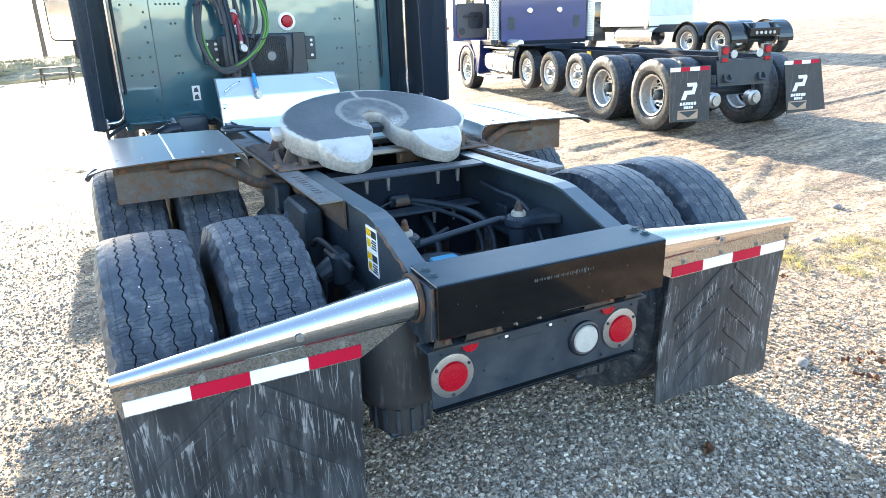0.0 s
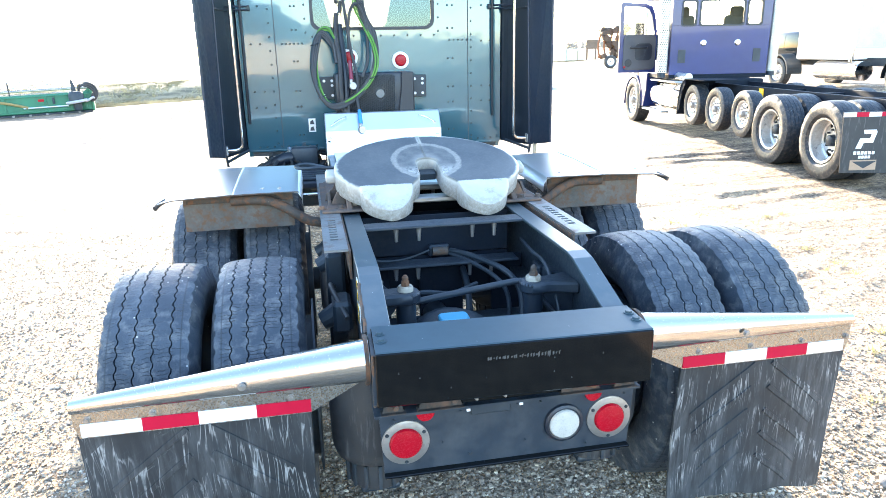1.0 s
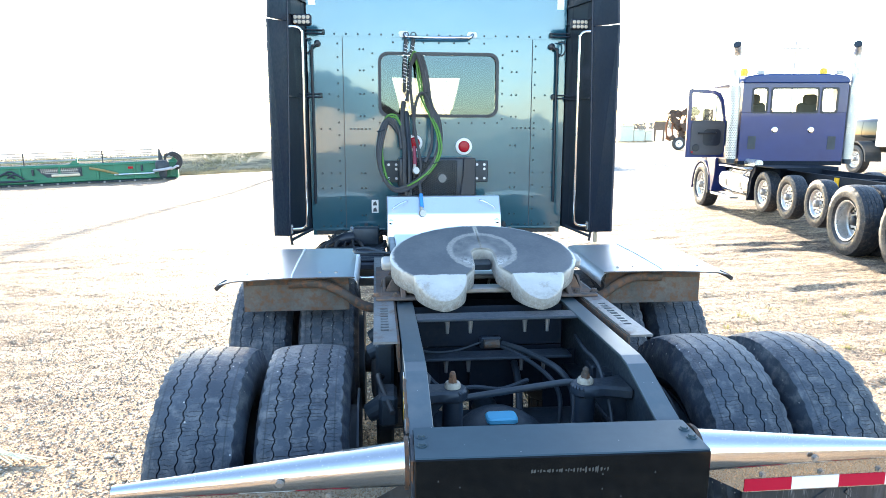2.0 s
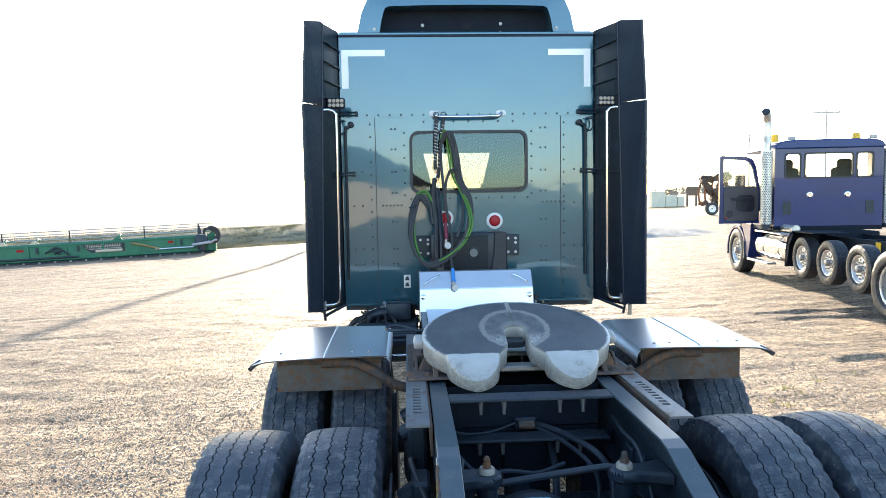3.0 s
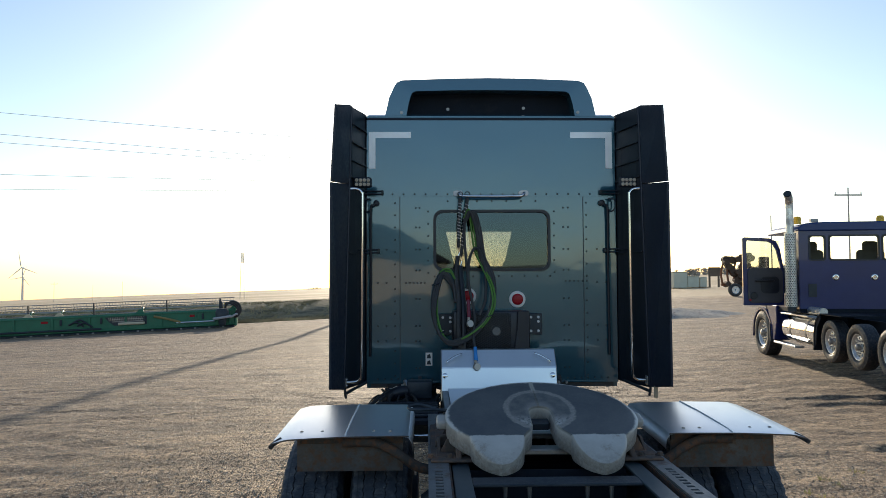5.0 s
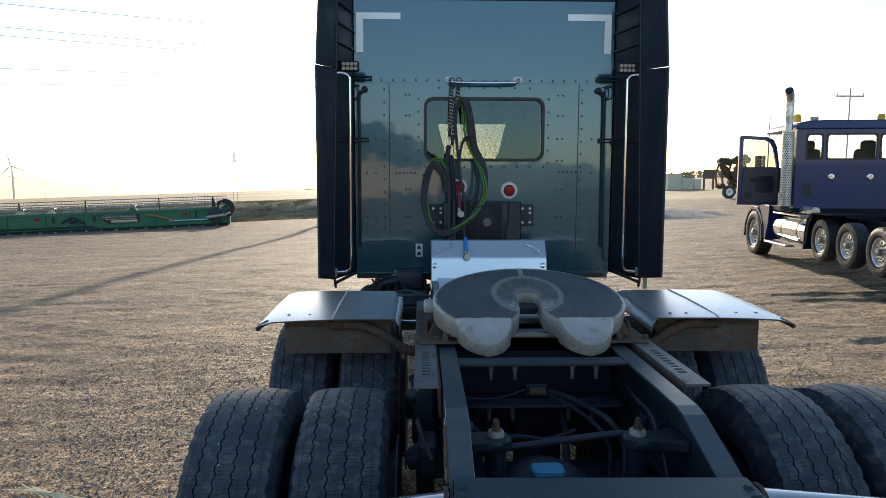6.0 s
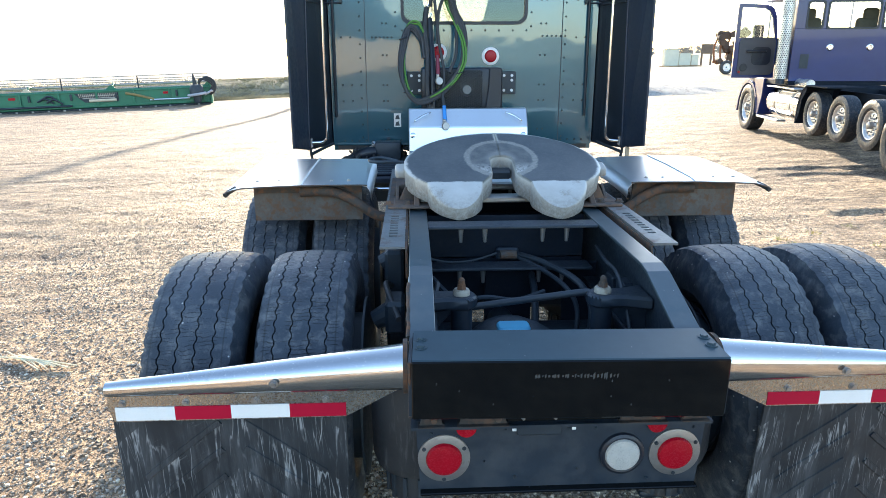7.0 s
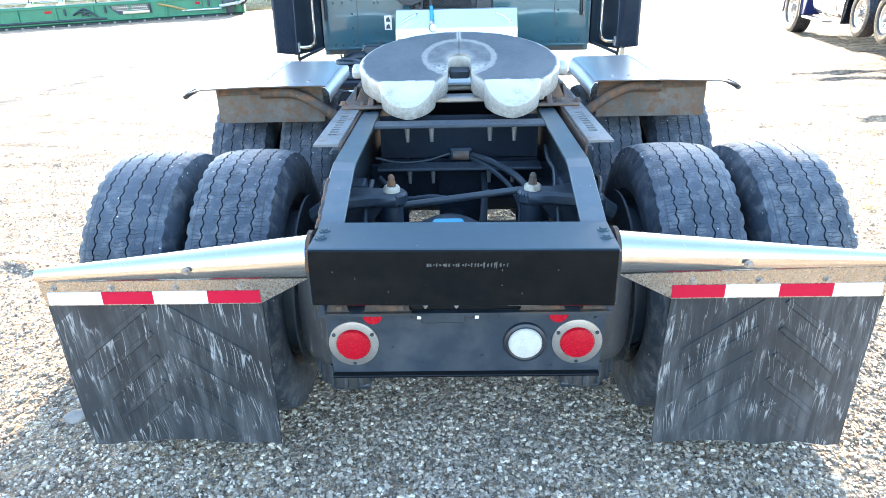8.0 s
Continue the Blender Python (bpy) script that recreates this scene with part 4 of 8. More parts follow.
        part("differential", lathe([(0.0, -0.23), (0.09, -0.21), (0.19, -0.11), (0.225, 0.0), (0.2, 0.12), (0.1, 0.22), (0.0, 0.24)], Matrix.Translation((X - 0.05, y, 0.553)) @ pose(0, 0, 0, 90, 0, 0), 28), chassis_black, axle, "", True)
        for s in (-1, 1):
            wheel(truck, X + s * 0.778, y, 0.515, s > 0)
            wheel(truck, X + s * 1.128, y, 0.515, s < 0)
            part("backing_plate", rod((X + s * 0.592, y, 0.515), (X + s * 0.60, y, 0.515), 0.335, None, None, 36), chassis_black, axle, "", True)
            part("brake_drum", rod((X + s * 0.6, y, 0.515), (X + s * 0.78, y, 0.515), 0.272, None, None, 32), chassis_black, axle, "", True)
            spring = part("air_spring", lathe([(0.0, 0.0), (0.085, 0.0), (0.098, 0.012), (0.104, 0.05), (0.104, 0.115), (0.120, 0.118), (0.142, 0.135), (0.152, 0.17), (0.154, 0.30), (0.150, 0.40), (0.13, 0.45), (0.0, 0.46)], Matrix.Translation((X + s * 0.405, y - 0.38, 0.315)), 28), flap_rubber, truck, "black rubber air spring", True)
            for k in range(14):
                a = 2 * math.pi * k / 14
                part("piston_rib", box(-0.006, 0.006, 0.100, 0.112, 0.02, 0.108), chassis_black, spring).matrix_basis = Matrix.Translation((X + s * 0.405, y - 0.38, 0.315)) @ Matrix.Rotation(a, 4, "Z")
            part("spring_seat", box(X + s * 0.40 - 0.07, X + s * 0.40 + 0.07, y - 0.44, y + 0.15, 0.29, 0.318, 0.012, None, 2), dusty_black, spring)

    # shock towers, torque rod and hoses between the rails
    for x in (-0.262, 0.236):
        s = -1 if x < 0 else 1
        tower = part("shock_tower", lathe([(0.0, 0.0), (0.046, 0.0), (0.046, 0.20), (0.038, 0.21), (0.038, 0.32), (0.0, 0.32)], Matrix.Translation((x, 0.52, 0.56)), 24), dusty_black, truck, "", True)
        nose = [(x - s * 0.056 * math.cos(radians(a)), 0.52 + 0.056 * math.sin(radians(a))) for a in range(-75, 76, 15)]
        arm = nose + [(x + s * 0.06, 0.565), (XF + s * 0.416, 0.60), (XF + s * 0.416, 0.44), (x + s * 0.06, 0.475)]
        part("tower_arm", prism(arm, "z", 0.876, 0.922, 0.010), dusty_black, tower, "", True)
        part("rib", prism([(x + s * 0.02, 0.875), (XF + s * 0.416, 0.875), (XF + s * 0.416, 0.70)], "y", 0.51, 0.53, 0.003), dusty_black, tower)
        part("cap", lathe([(0.0, 0.0), (0.030, 0.0), (0.030, 0.013), (0.025, 0.020), (0.0, 0.020)], Matrix.Translation((x, 0.52, 0.922)), 24), washer_paint, tower, "pale washer cap", True)
        part("nut", rod((x, 0.52, 0.942), (x, 0.52, 0.960), 0.017, 0.015, None, 6), rusty, tower)
        part("stud", lathe([(0.0, 0.0), (0.012, 0.0), (0.012, 0.016), (0.007, 0.024), (0.0, 0.026)], Matrix.Translation((x, 0.52, 0.958)), 10), rusty, tower)
    part("torque_rod", tube([(X - 0.24, 0.62, 0.83), (X - 0.12, 0.63, 0.842), (X + 0.04, 0.63, 0.862), (X + 0.20, 0.62, 0.885), (X + 0.235, 0.60, 0.89)], 0.0135, None, 10), chassis_black, truck, "", True)
    part("oil_cap", prism(rounded(-0.125, -0.005, 0.55, 0.63, 0.02), "z", 0.750, 0.776, 0.006), surface("light_blue_label", (0.10, 0.42, 0.62), 0.4, 0, 0.1), truck, "light blue axle label")
    valve = part("leveling_valve", box(X - 0.05, X + 0.05, 1.145, 1.18, 0.85, 0.905, 0.008), dusty_black, truck)
    part("valve_body", rod((X - 0.035, 1.13, 0.88), (X + 0.035, 1.13, 0.88), 0.020, None, None, 12), stained_steel, valve)
    runs = (
        (0.014, (0.05, 1.13, 0.88), (0.14, 1.02, 0.875), (0.24, 0.85, 0.85), (0.29, 0.80, 0.76), (0.27, 0.74, 0.62), (0.22, 0.70, 0.52)),
        (0.010, (0.04, 1.13, 0.87), (0.13, 1.0, 0.85), (0.20, 0.84, 0.82), (0.235, 0.80, 0.74), (0.22, 0.76, 0.60)),
        (0.005, (-0.05, 1.14, 0.885), (-0.16, 1.10, 0.865), (-0.27, 1.05, 0.875), (-0.36, 1.0, 0.91)),
        (0.008, (0.352, 1.0, 0.95), (0.34, 0.82, 0.945), (0.345, 0.68, 0.94), (0.335, 0.56, 0.90), (0.34, 0.47, 0.78), (0.31, 0.40, 0.62)),
        (0.016, (0.10, 1.10, 0.80), (0.10, 1.0, 0.74), (0.09, 0.92, 0.64), (0.08, 0.88, 0.52)),
        (0.009, (-0.33, 0.62, 0.93), (-0.345, 0.50, 0.86), (-0.33, 0.36, 0.74), (-0.28, 0.30, 0.62)),
        (0.010, (-0.34, 0.95, 0.84), (-0.25, 0.86, 0.78), (-0.12, 0.84, 0.79), (0.0, 0.86, 0.77), (0.12, 0.90, 0.79)),
        (0.009, (-0.20, 0.44, 0.70), (-0.14, 0.40, 0.74), (-0.17, 0.36, 0.68), (-0.22, 0.34, 0.60)))
    for k in range(5):
        pts = [(X - 0.23 + 0.02 * k, 0.42, 0.70), (X - 0.21 + 0.012 * k, 0.36 + 0.01 * k, 0.78 - 0.02 * (k % 2)), (X - 0.16 - 0.015 * k, 0.34, 0.74), (X - 0.18, 0.33, 0.66)]
        part("wire", tube(pts, 0.003, None, 5), white_paint if k < 2 else chassis_black, truck, "", True)
    for r, *pts in runs:
        part("air_hose", tube([(X + x, y, z) for x, y, z in pts], r, None, 8), chassis_black, truck, "", True)
    for x, y, z in ((0.40, 0.72, 0.86), (0.40, 0.86, 0.84), (-0.40, 0.74, 0.86)):
        part("valve_block", box(X + x - 0.03, X + x + 0.03, y - 0.045, y + 0.045, z - 0.035, z + 0.035, 0.008), dusty_black, truck)
    # Added dark sheet, no truck part: hides sunlit ground between the rails.
    part("cross_blocker", box(X - 0.36, X + 0.36, 1.74, 1.75, 0.56, 0.93), deep_black, truck)

    part("drive_shaft", rod((X - 0.03, 0.85, 0.56), (X - 0.03, 1.8, 0.60), 0.06, None, None, 16), chassis_black, truck, "", True)
    # Three more added dark sheets that keep the frame's inside in the dark.
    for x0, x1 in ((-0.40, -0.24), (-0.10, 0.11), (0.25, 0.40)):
        part("dark_blocker", box(X + x0, X + x1, 1.14, 1.155, 0.40, 0.84, 0.004), deep_black, truck)
    # Dark boxes added to cover bright ground seen through the frame.
    for y in (0.80, 1.45):
        part("filler_beam", box(X - 0.40, X + 0.40, y, y + 0.22, 0.50, 0.62, 0.02), chassis_black, truck)
    for s in (-1, 1):
        for y in (0.86, 1.35):
            part("spring_hanger", prism([(y, 0.98), (y + 0.30, 0.98), (y + 0.24, 0.60), (y + 0.12, 0.46), (y + 0.02, 0.60)], "x", X + s * 0.455, X + s * 0.53, 0.012), chassis_black, truck)
    # bits along the outside of the rails
    for s in (-1, 1):
        for y, z, h in ((0.62, 0.82, 0.12), (1.2, 0.86, 0.16), (1.62, 0.8, 0.14)):
            bm = box(X + s * 0.45, X + s * 0.52, y - 0.07, y + 0.07, z - h / 2, z + h / 2, 0.012)
            bm = rod((X + s * 0.5, y, z), (X + s * 0.56, y, z - 0.03), 0.045, 0.035, bm)
            part("brake_chamber", bm, chassis_black, truck)
        part("air_hose", tube([(X + s * 0.47, 0.5, 0.84), (X + s * 0.52, 0.7, 0.9), (X + s * 0.5, 0.95, 0.82), (X + s * 0.53, 1.3, 0.86), (X + s * 0.48, 1.6, 0.9)], 0.011, None, 8), flap_rubber, truck, "", True)
    label = part("warning_label", box(XF - 0.4275, XF - 0.4252, 0.33, 0.43, 0.85, 1.02), white_paint, truck, "white and yellow warning label with fine print")
    for base in (0.855, 0.94):
        part("heading", box(XF - 0.4287, XF - 0.4274, 0.385, 0.425, base + 0.045, base + 0.07), yellow_lens, label)
        part("heading", box(XF - 0.4287, XF - 0.4274, 0.335, 0.38, base + 0.045, base + 0.07), chassis_black, label)
        part("picture", box(XF - 0.4287, XF - 0.4274, 0.39, 0.42, base + 0.006, base + 0.034), yellow_lens, label)
        for k in range(4):
            part("print", box(XF - 0.4287, XF - 0.4274, 0.338, 0.382 - 0.006 * (k % 2), base + 0.005 + 0.009 * k, base + 0.010 + 0.009 * k), chassis_black, label)

    # rough weld and scraped paint where the tail joins the rails
    for s in (-1,):
        rngw = random.Random(30 + s)
        pts = [(XF + s * (0.427 + rngw.uniform(-0.002, 0.003)), 0.09 + 0.012 * q, 0.952 + 0.004 * q + rngw.uniform(-0.003, 0.003)) for q in range(21)]
        part("weld_seam", tube(pts, 0.006, None, 6, 1, False), rusty, truck, "rust-stained weld seam", True)
        pts = [(XF + s * 0.424, -0.082 + 0.001 * q, 0.955 - 0.012 * q) for q in range(15)]
        part("weld_seam", tube(pts, 0.005, None, 6, 1, False), rusty, truck, "rust-stained weld seam", True)

    # slotted mounting angles beside the rails
    for s in (-1, 1):
        xa = X + s * 0.495 + 0.004
        own = ladder_plate(xa, 0.09, 0.62, 2.3, 1.060, 1.069)
        plate = part("mounting_angle", own, angle_steel, truck, "slotted steel mounting angle, rust-stained")
        part("leg", box(xa - s * 0.05 - 0.004, xa - s * 0.05 + 0.004, 0.62, 2.3, 0.95, 1.06), rusty, plate)

    build_fifth_wheel(truck, X)
    build_fenders(truck, X)
    build_tool_box(truck, X - 0.008)
    build_cab(truck, X - 0.009)
    build_cab_gear(truck, X - 0.009)
    build_under_cab(truck, X)
    return truck


def flap_place(X, s, u, v):
    """Where the flap's rear face hangs, u across and v down."""
    x0, x1 = (X - 1.272, X - 0.615) if s < 0 else (X + 0.618, X + 1.250)
    top, low = 0.778, 0.178 if s < 0 else 0.165
    lean = 0.045 * v + 0.035 * v * v * noise.noise((u * 2.2 + s * 5, v * 1.2, 0.3)) + 0.012 * v * math.sin(u * 6 + s)
    curl = 0.02 * v * v * (2 * u - 1) ** 2
    z = top + (low - top) * v + 0.012 * v * noise.noise((u * 6, s, 2))
    tuck = 0.02 * v * v * (0.5 - u)
    return x0 + (x1 - x0) * u + tuck, 0.049 + lean - curl, z


def strip(pts, width, proud):
    """A raised flat band along points that lie on a sheet facing -y."""
    own = bmesh.new()
    rows = []
    for i, p in enumerate(pts):
        a, b = Vector(pts[max(i - 1, 0)]), Vector(pts[min(i + 1, len(pts) - 1)])
        way = (b - a).normalized()
        side = Vector((-way.z, 0, way.x)) * (width / 2)
        p = Vector(p)
        rows.append([own.verts.new(p + side + Vector((0, 0.001, 0))), own.verts.new(p + side * 0.75 - Vector((0, proud, 0))), own.verts.new(p - side * 0.75 - Vector((0, proud, 0))), own.verts.new(p - side + Vector((0, 0.001, 0)))])
    for p, q in zip(rows, rows[1:]):
        for k in range(3):
            own.faces.new((p[k], p[k + 1], q[k + 1], q[k]))
    own.faces.new(rows[0])
    own.faces.new(rows[-1][::-1])
    return own


def build_flap(truck, X, s):
    """A hanging rubber flap, a little bowed, with a raised chevron pattern."""
    nx, nz = 30, 26
    own = bmesh.new()
    front, back = [], []
    for j in range(nz + 1):
        fr, bk = [], []
        for i in range(nx + 1):
            x, y, z = flap_place(X, s, i / nx, j / nz)
            fr.append(own.verts.new((x, y, z)))
            bk.append(own.verts.new((x, y + 0.011, z)))
        front.append(fr)
        back.append(bk)
    for rows in (front, back):
        for a, b in zip(rows, rows[1:]):
            for i in range(nx):
                own.faces.new((a[i], a[i + 1], b[i + 1], b[i]))
    for i in range(nx):
        own.faces.new((front[0][i], front[0][i + 1], back[0][i + 1], back[0][i]))
        own.faces.new((front[-1][i], front[-1][i + 1], back[-1][i + 1], back[-1][i]))
    for j in range(nz):
        own.faces.new((front[j][0], front[j + 1][0], back[j + 1][0], back[j][0]))
        own.faces.new((front[j][-1], front[j + 1][-1], back[j + 1][-1], back[j][-1]))
    flap = part("mud_flap", own, scratched, truck, "worn black rubber mud flap with pale scratches", True)
    for side in (-1, 1):
        for k in range(5):
            u0, v0 = 0.5 + side * 0.05, 0.10 + 0.155 * k
            u1, v1 = 0.5 + side * (0.40 - 0.03 * k), v0 + 0.30 - 0.02 * k
            pts = []
            for q in range(9):
                t = q / 8
                x, y, z = flap_place(X, s, u0 + (u1 - u0) * t, min(0.97, v0 + (v1 - v0) * t))
                pts.append((x, y, z))
            part("ridge", strip(pts, 0.020, 0.005), scratched, flap)


def ladder_plate(cx, width, y0, y1, z0, z1):
    """A flat bar with a row of slots cut through its middle."""
    own = bmesh.new()
    slots = []
    y = y0 + 0.14
    while y < 1.12:
        slots.append((y, y + 0.022))
        y += 0.04
    xs = [cx - width / 2, cx - 0.016, cx + 0.016, cx + width / 2]
    ys = sorted({y0, y1, *[v for s in slots for v in s]})
    for a, b in zip(ys, ys[1:]):
        for i in range(3):
            if i == 1 and any(abs(a - s[0]) < 1e-6 for s in slots):
                continue
            box(xs[i], xs[i + 1], a, b, z0, z1, 0, own)
    bmesh.ops.remove_doubles(own, verts=own.verts, dist=1e-5)
    return own


def build_fifth_wheel(truck, X):
    """The coupling plate, tipped back, with its throat open to the rear and two ramps."""
    tilt = pose(0, 1.40, 1.247, 16.5, 0, 0)
    def blend(v, table):
        for (v0, a), (v1, b) in zip(table, table[1:]):
            if v >= v1:
                t = (v0 - v) / (v0 - v1)
                return a + (b - a) * t
        return table[-1][1]
    def half_width(v):
        q = min(1.0, (-0.20 - v) / 0.168)
        return 0.122 * (1 - q ** 1.8) ** 0.5
    def outer(v):
        if v > 0.0:
            return 0.455 * math.sqrt(max(0.0, 1 - (v / 0.342) ** 2))
        if v > -0.20:
            return blend(v, ((0.0, 0.455), (-0.05, 0.451), (-0.10, 0.435), (-0.15, 0.401), (-0.20, 0.351)))
        return 0.229 - 0.05 * (-0.20 - v) + half_width(v)
    def inner(v):
        if v > 0.075:
            return 0.0
        if v > 0.028:
            return 0.051 * math.sqrt(max(0.0, 1 - ((v - 0.028) / 0.047) ** 2))
        if v > -0.20:
            return blend(v, ((0.028, 0.051), (-0.10, 0.053), (-0.14, 0.066), (-0.175, 0.092), (-0.20, 0.107)))
        return 0.229 - 0.05 * (-0.20 - v) - half_width(v)
    def height(v):
        e = max(0.0, -0.20 - v)
        return -0.10 * e - 0.8 * e * e if e else 0.0
    vs = [0.342 - 0.004 * k for k in range(4)] + [0.32 - 0.02 * k for k in range(13)]
    vs += [0.077, 0.075, 0.073, 0.068, 0.058, 0.044, 0.028] + [0.01 - 0.02 * k for k in range(10)] + [-0.185, -0.198, -0.202, -0.22, -0.245, -0.27, -0.295, -0.315, -0.33, -0.343, -0.352, -0.359, -0.364, -0.367, -0.368]
    own = bmesh.new()
    cols = (0.0, 0.02, 0.06, 0.2, 0.4, 0.6, 0.8, 0.94, 0.98, 1.0)
    for s in (-1, 1):
        rows = []
        for v in vs:
            xi, xo, w = inner(v), max(outer(v), inner(v) + 0.002), height(v)
            top, low = [], []
            for c in cols:
                x = xi + (xo - xi) * c
                roll = 0.010 if c == 1.0 or (c == 0.0 and xi > 0.01) else (0.003 if c == 0.98 else 0.0)
                top.append(own.verts.new((X + s * x, v, w - roll)))
                tip = min(1, max(0, (-0.24 - v) / 0.12))
                deep = (0.10 if c in (0.0, 1.0) else 0.06) * (1 - tip) + 0.055 * tip
                low.append(own.verts.new((X + s * (x - 0.004 * (c > 0.9)), v, w - deep)))
            rows.append((top, low))
        for (t0, l0), (t1, l1) in zip(rows, rows[1:]):
            for c in range(len(cols) - 1):
                own.faces.new((t0[c], t0[c + 1], t1[c + 1], t1[c]))
                own.faces.new((l0[c], l0[c + 1], l1[c + 1], l1[c]))
            own.faces.new((t0[-1], t1[-1], l1[-1], l0[-1]))
            own.faces.new((t0[0], t1[0], l1[0], l0[0]))
        for t, l in (rows[0], rows[-1]):
            for c in range(len(cols) - 1):
                own.faces.new((t[c], t[c + 1], l[c + 1], l[c]))
    bmesh.ops.remove_doubles(own, verts=own.verts, dist=2e-4)
    bmesh.ops.translate(own, verts=own.verts, vec=(-X, 0, 0))
    fifth = part("fifth_wheel", own, coupling_material(), truck, "grey cast fifth wheel coupling plate with dark worn top", True)
    fifth.matrix_basis = Matrix.Translation((X, 0, 0)) @ tilt
    back = fifth.matrix_basis.inverted()
    def piece(name, bm, material, label="", smooth=False, under=None):
        ob = part(name, bm, material, under or fifth, label, smooth)
        ob.matrix_parent_inverse = back if under is None else Matrix()
        return ob
    piece("jaw", moved(box(X - 0.045, X + 0.045, 0.0, 0.05, -0.09, -0.05, 0.006), tilt), chassis_black)
    # ears, brackets and release handle
    for s in (-1, 1):
        piece("ear", moved(box(-0.035, 0.035, -0.04, 0.04, -0.035, 0.014, 0.016, None, 3), tilt @ Matrix.Translation((X + s * 0.462, 0.03, -0.045))), grey_steel, "", True)
        foot = piece("pedestal", prism([(1.22, 1.07), (1.84, 1.07), (1.66, 1.20), (1.46, 1.19), (1.34, 1.14)], "x", X + s * 0.385, X + s * 0.41, 0.004), pedestal_rust, "rusty steel pedestal bracket")
        piece("gusset", prism([(X + s * 0.41, 1.062), (X + s * 0.485, 1.062), (X + s * 0.475, 1.09), (X + s * 0.45, 1.14), (X + s * 0.41, 1.15)], "y", 1.36, 1.375, 0.003), pedestal_rust, "", False, foot)
        piece("gusset", prism([(X + s * 0.41, 1.07), (X + s * 0.47, 1.07), (X + s * 0.41, 1.17)], "y", 1.72, 1.735), pedestal_rust, "", False, foot)
        piece("base_angle", box(X + s * 0.41, X + s * 0.50, 1.28, 1.98, 1.070, 1.082, 0.003), pedestal_rust, "", False, foot)
        piece("pin", rod((X + s * 0.33, 1.47, 1.15), (X + s * 0.45, 1.47, 1.15), 0.035), pedestal_rust, "", False, foot)
    for s in (-1, 1):
        plate = piece("base_plate", box(X + min(s * 0.30, s * 0.525), X + max(s * 0.30, s * 0.525), 1.22, 1.96, 1.0695, 1.0795, 0.003), pedestal_rust, "rusty steel base plate")
        rear = [(X + s * 0.31, 1.08), (X + s * 0.505, 1.08), (X + s * 0.495, 1.12), (X + s * 0.47, 1.135), (X + s * 0.31, 1.135)]
        piece("rear_plate", prism(rear, "y", 1.46, 1.475, 0.003), pedestal_rust, "", False, plate)
        for x in (0.40, 0.485):
            piece("rib", prism([(1.35, 1.08), (1.46, 1.08), (1.46, 1.13), (1.43, 1.13)], "x", X + s * x - 0.007, X + s * x + 0.007, 0.002), pedestal_rust, "", False, plate)
            piece("bolt", bolt((X + s * x + s * 0.04, 1.28, 1.0795), (0, 0, 1), 0.014, 0.012), pedestal_rust, "", False, plate)
    piece("base_beam", box(X - 0.384, X + 0.384, 1.32, 1.40, 1.072, 1.10, 0.006), plain_steel)
    piece("base_beam", box(X - 0.384, X + 0.384, 1.62, 1.70, 1.072, 1.10, 0.006), plain_steel)
    loop = [(X - 0.40, 1.86, 1.17), (X - 0.50, 1.86, 1.18), (X - 0.58, 1.83, 1.185), (X - 0.635, 1.86, 1.185), (X - 0.635, 1.92, 1.19), (X - 0.57, 1.94, 1.19), (X - 0.49, 1.87, 1.182)]
    piece("release_handle", tube(loop, 0.009, None, 8), chassis_black, "black looped release handle", True)


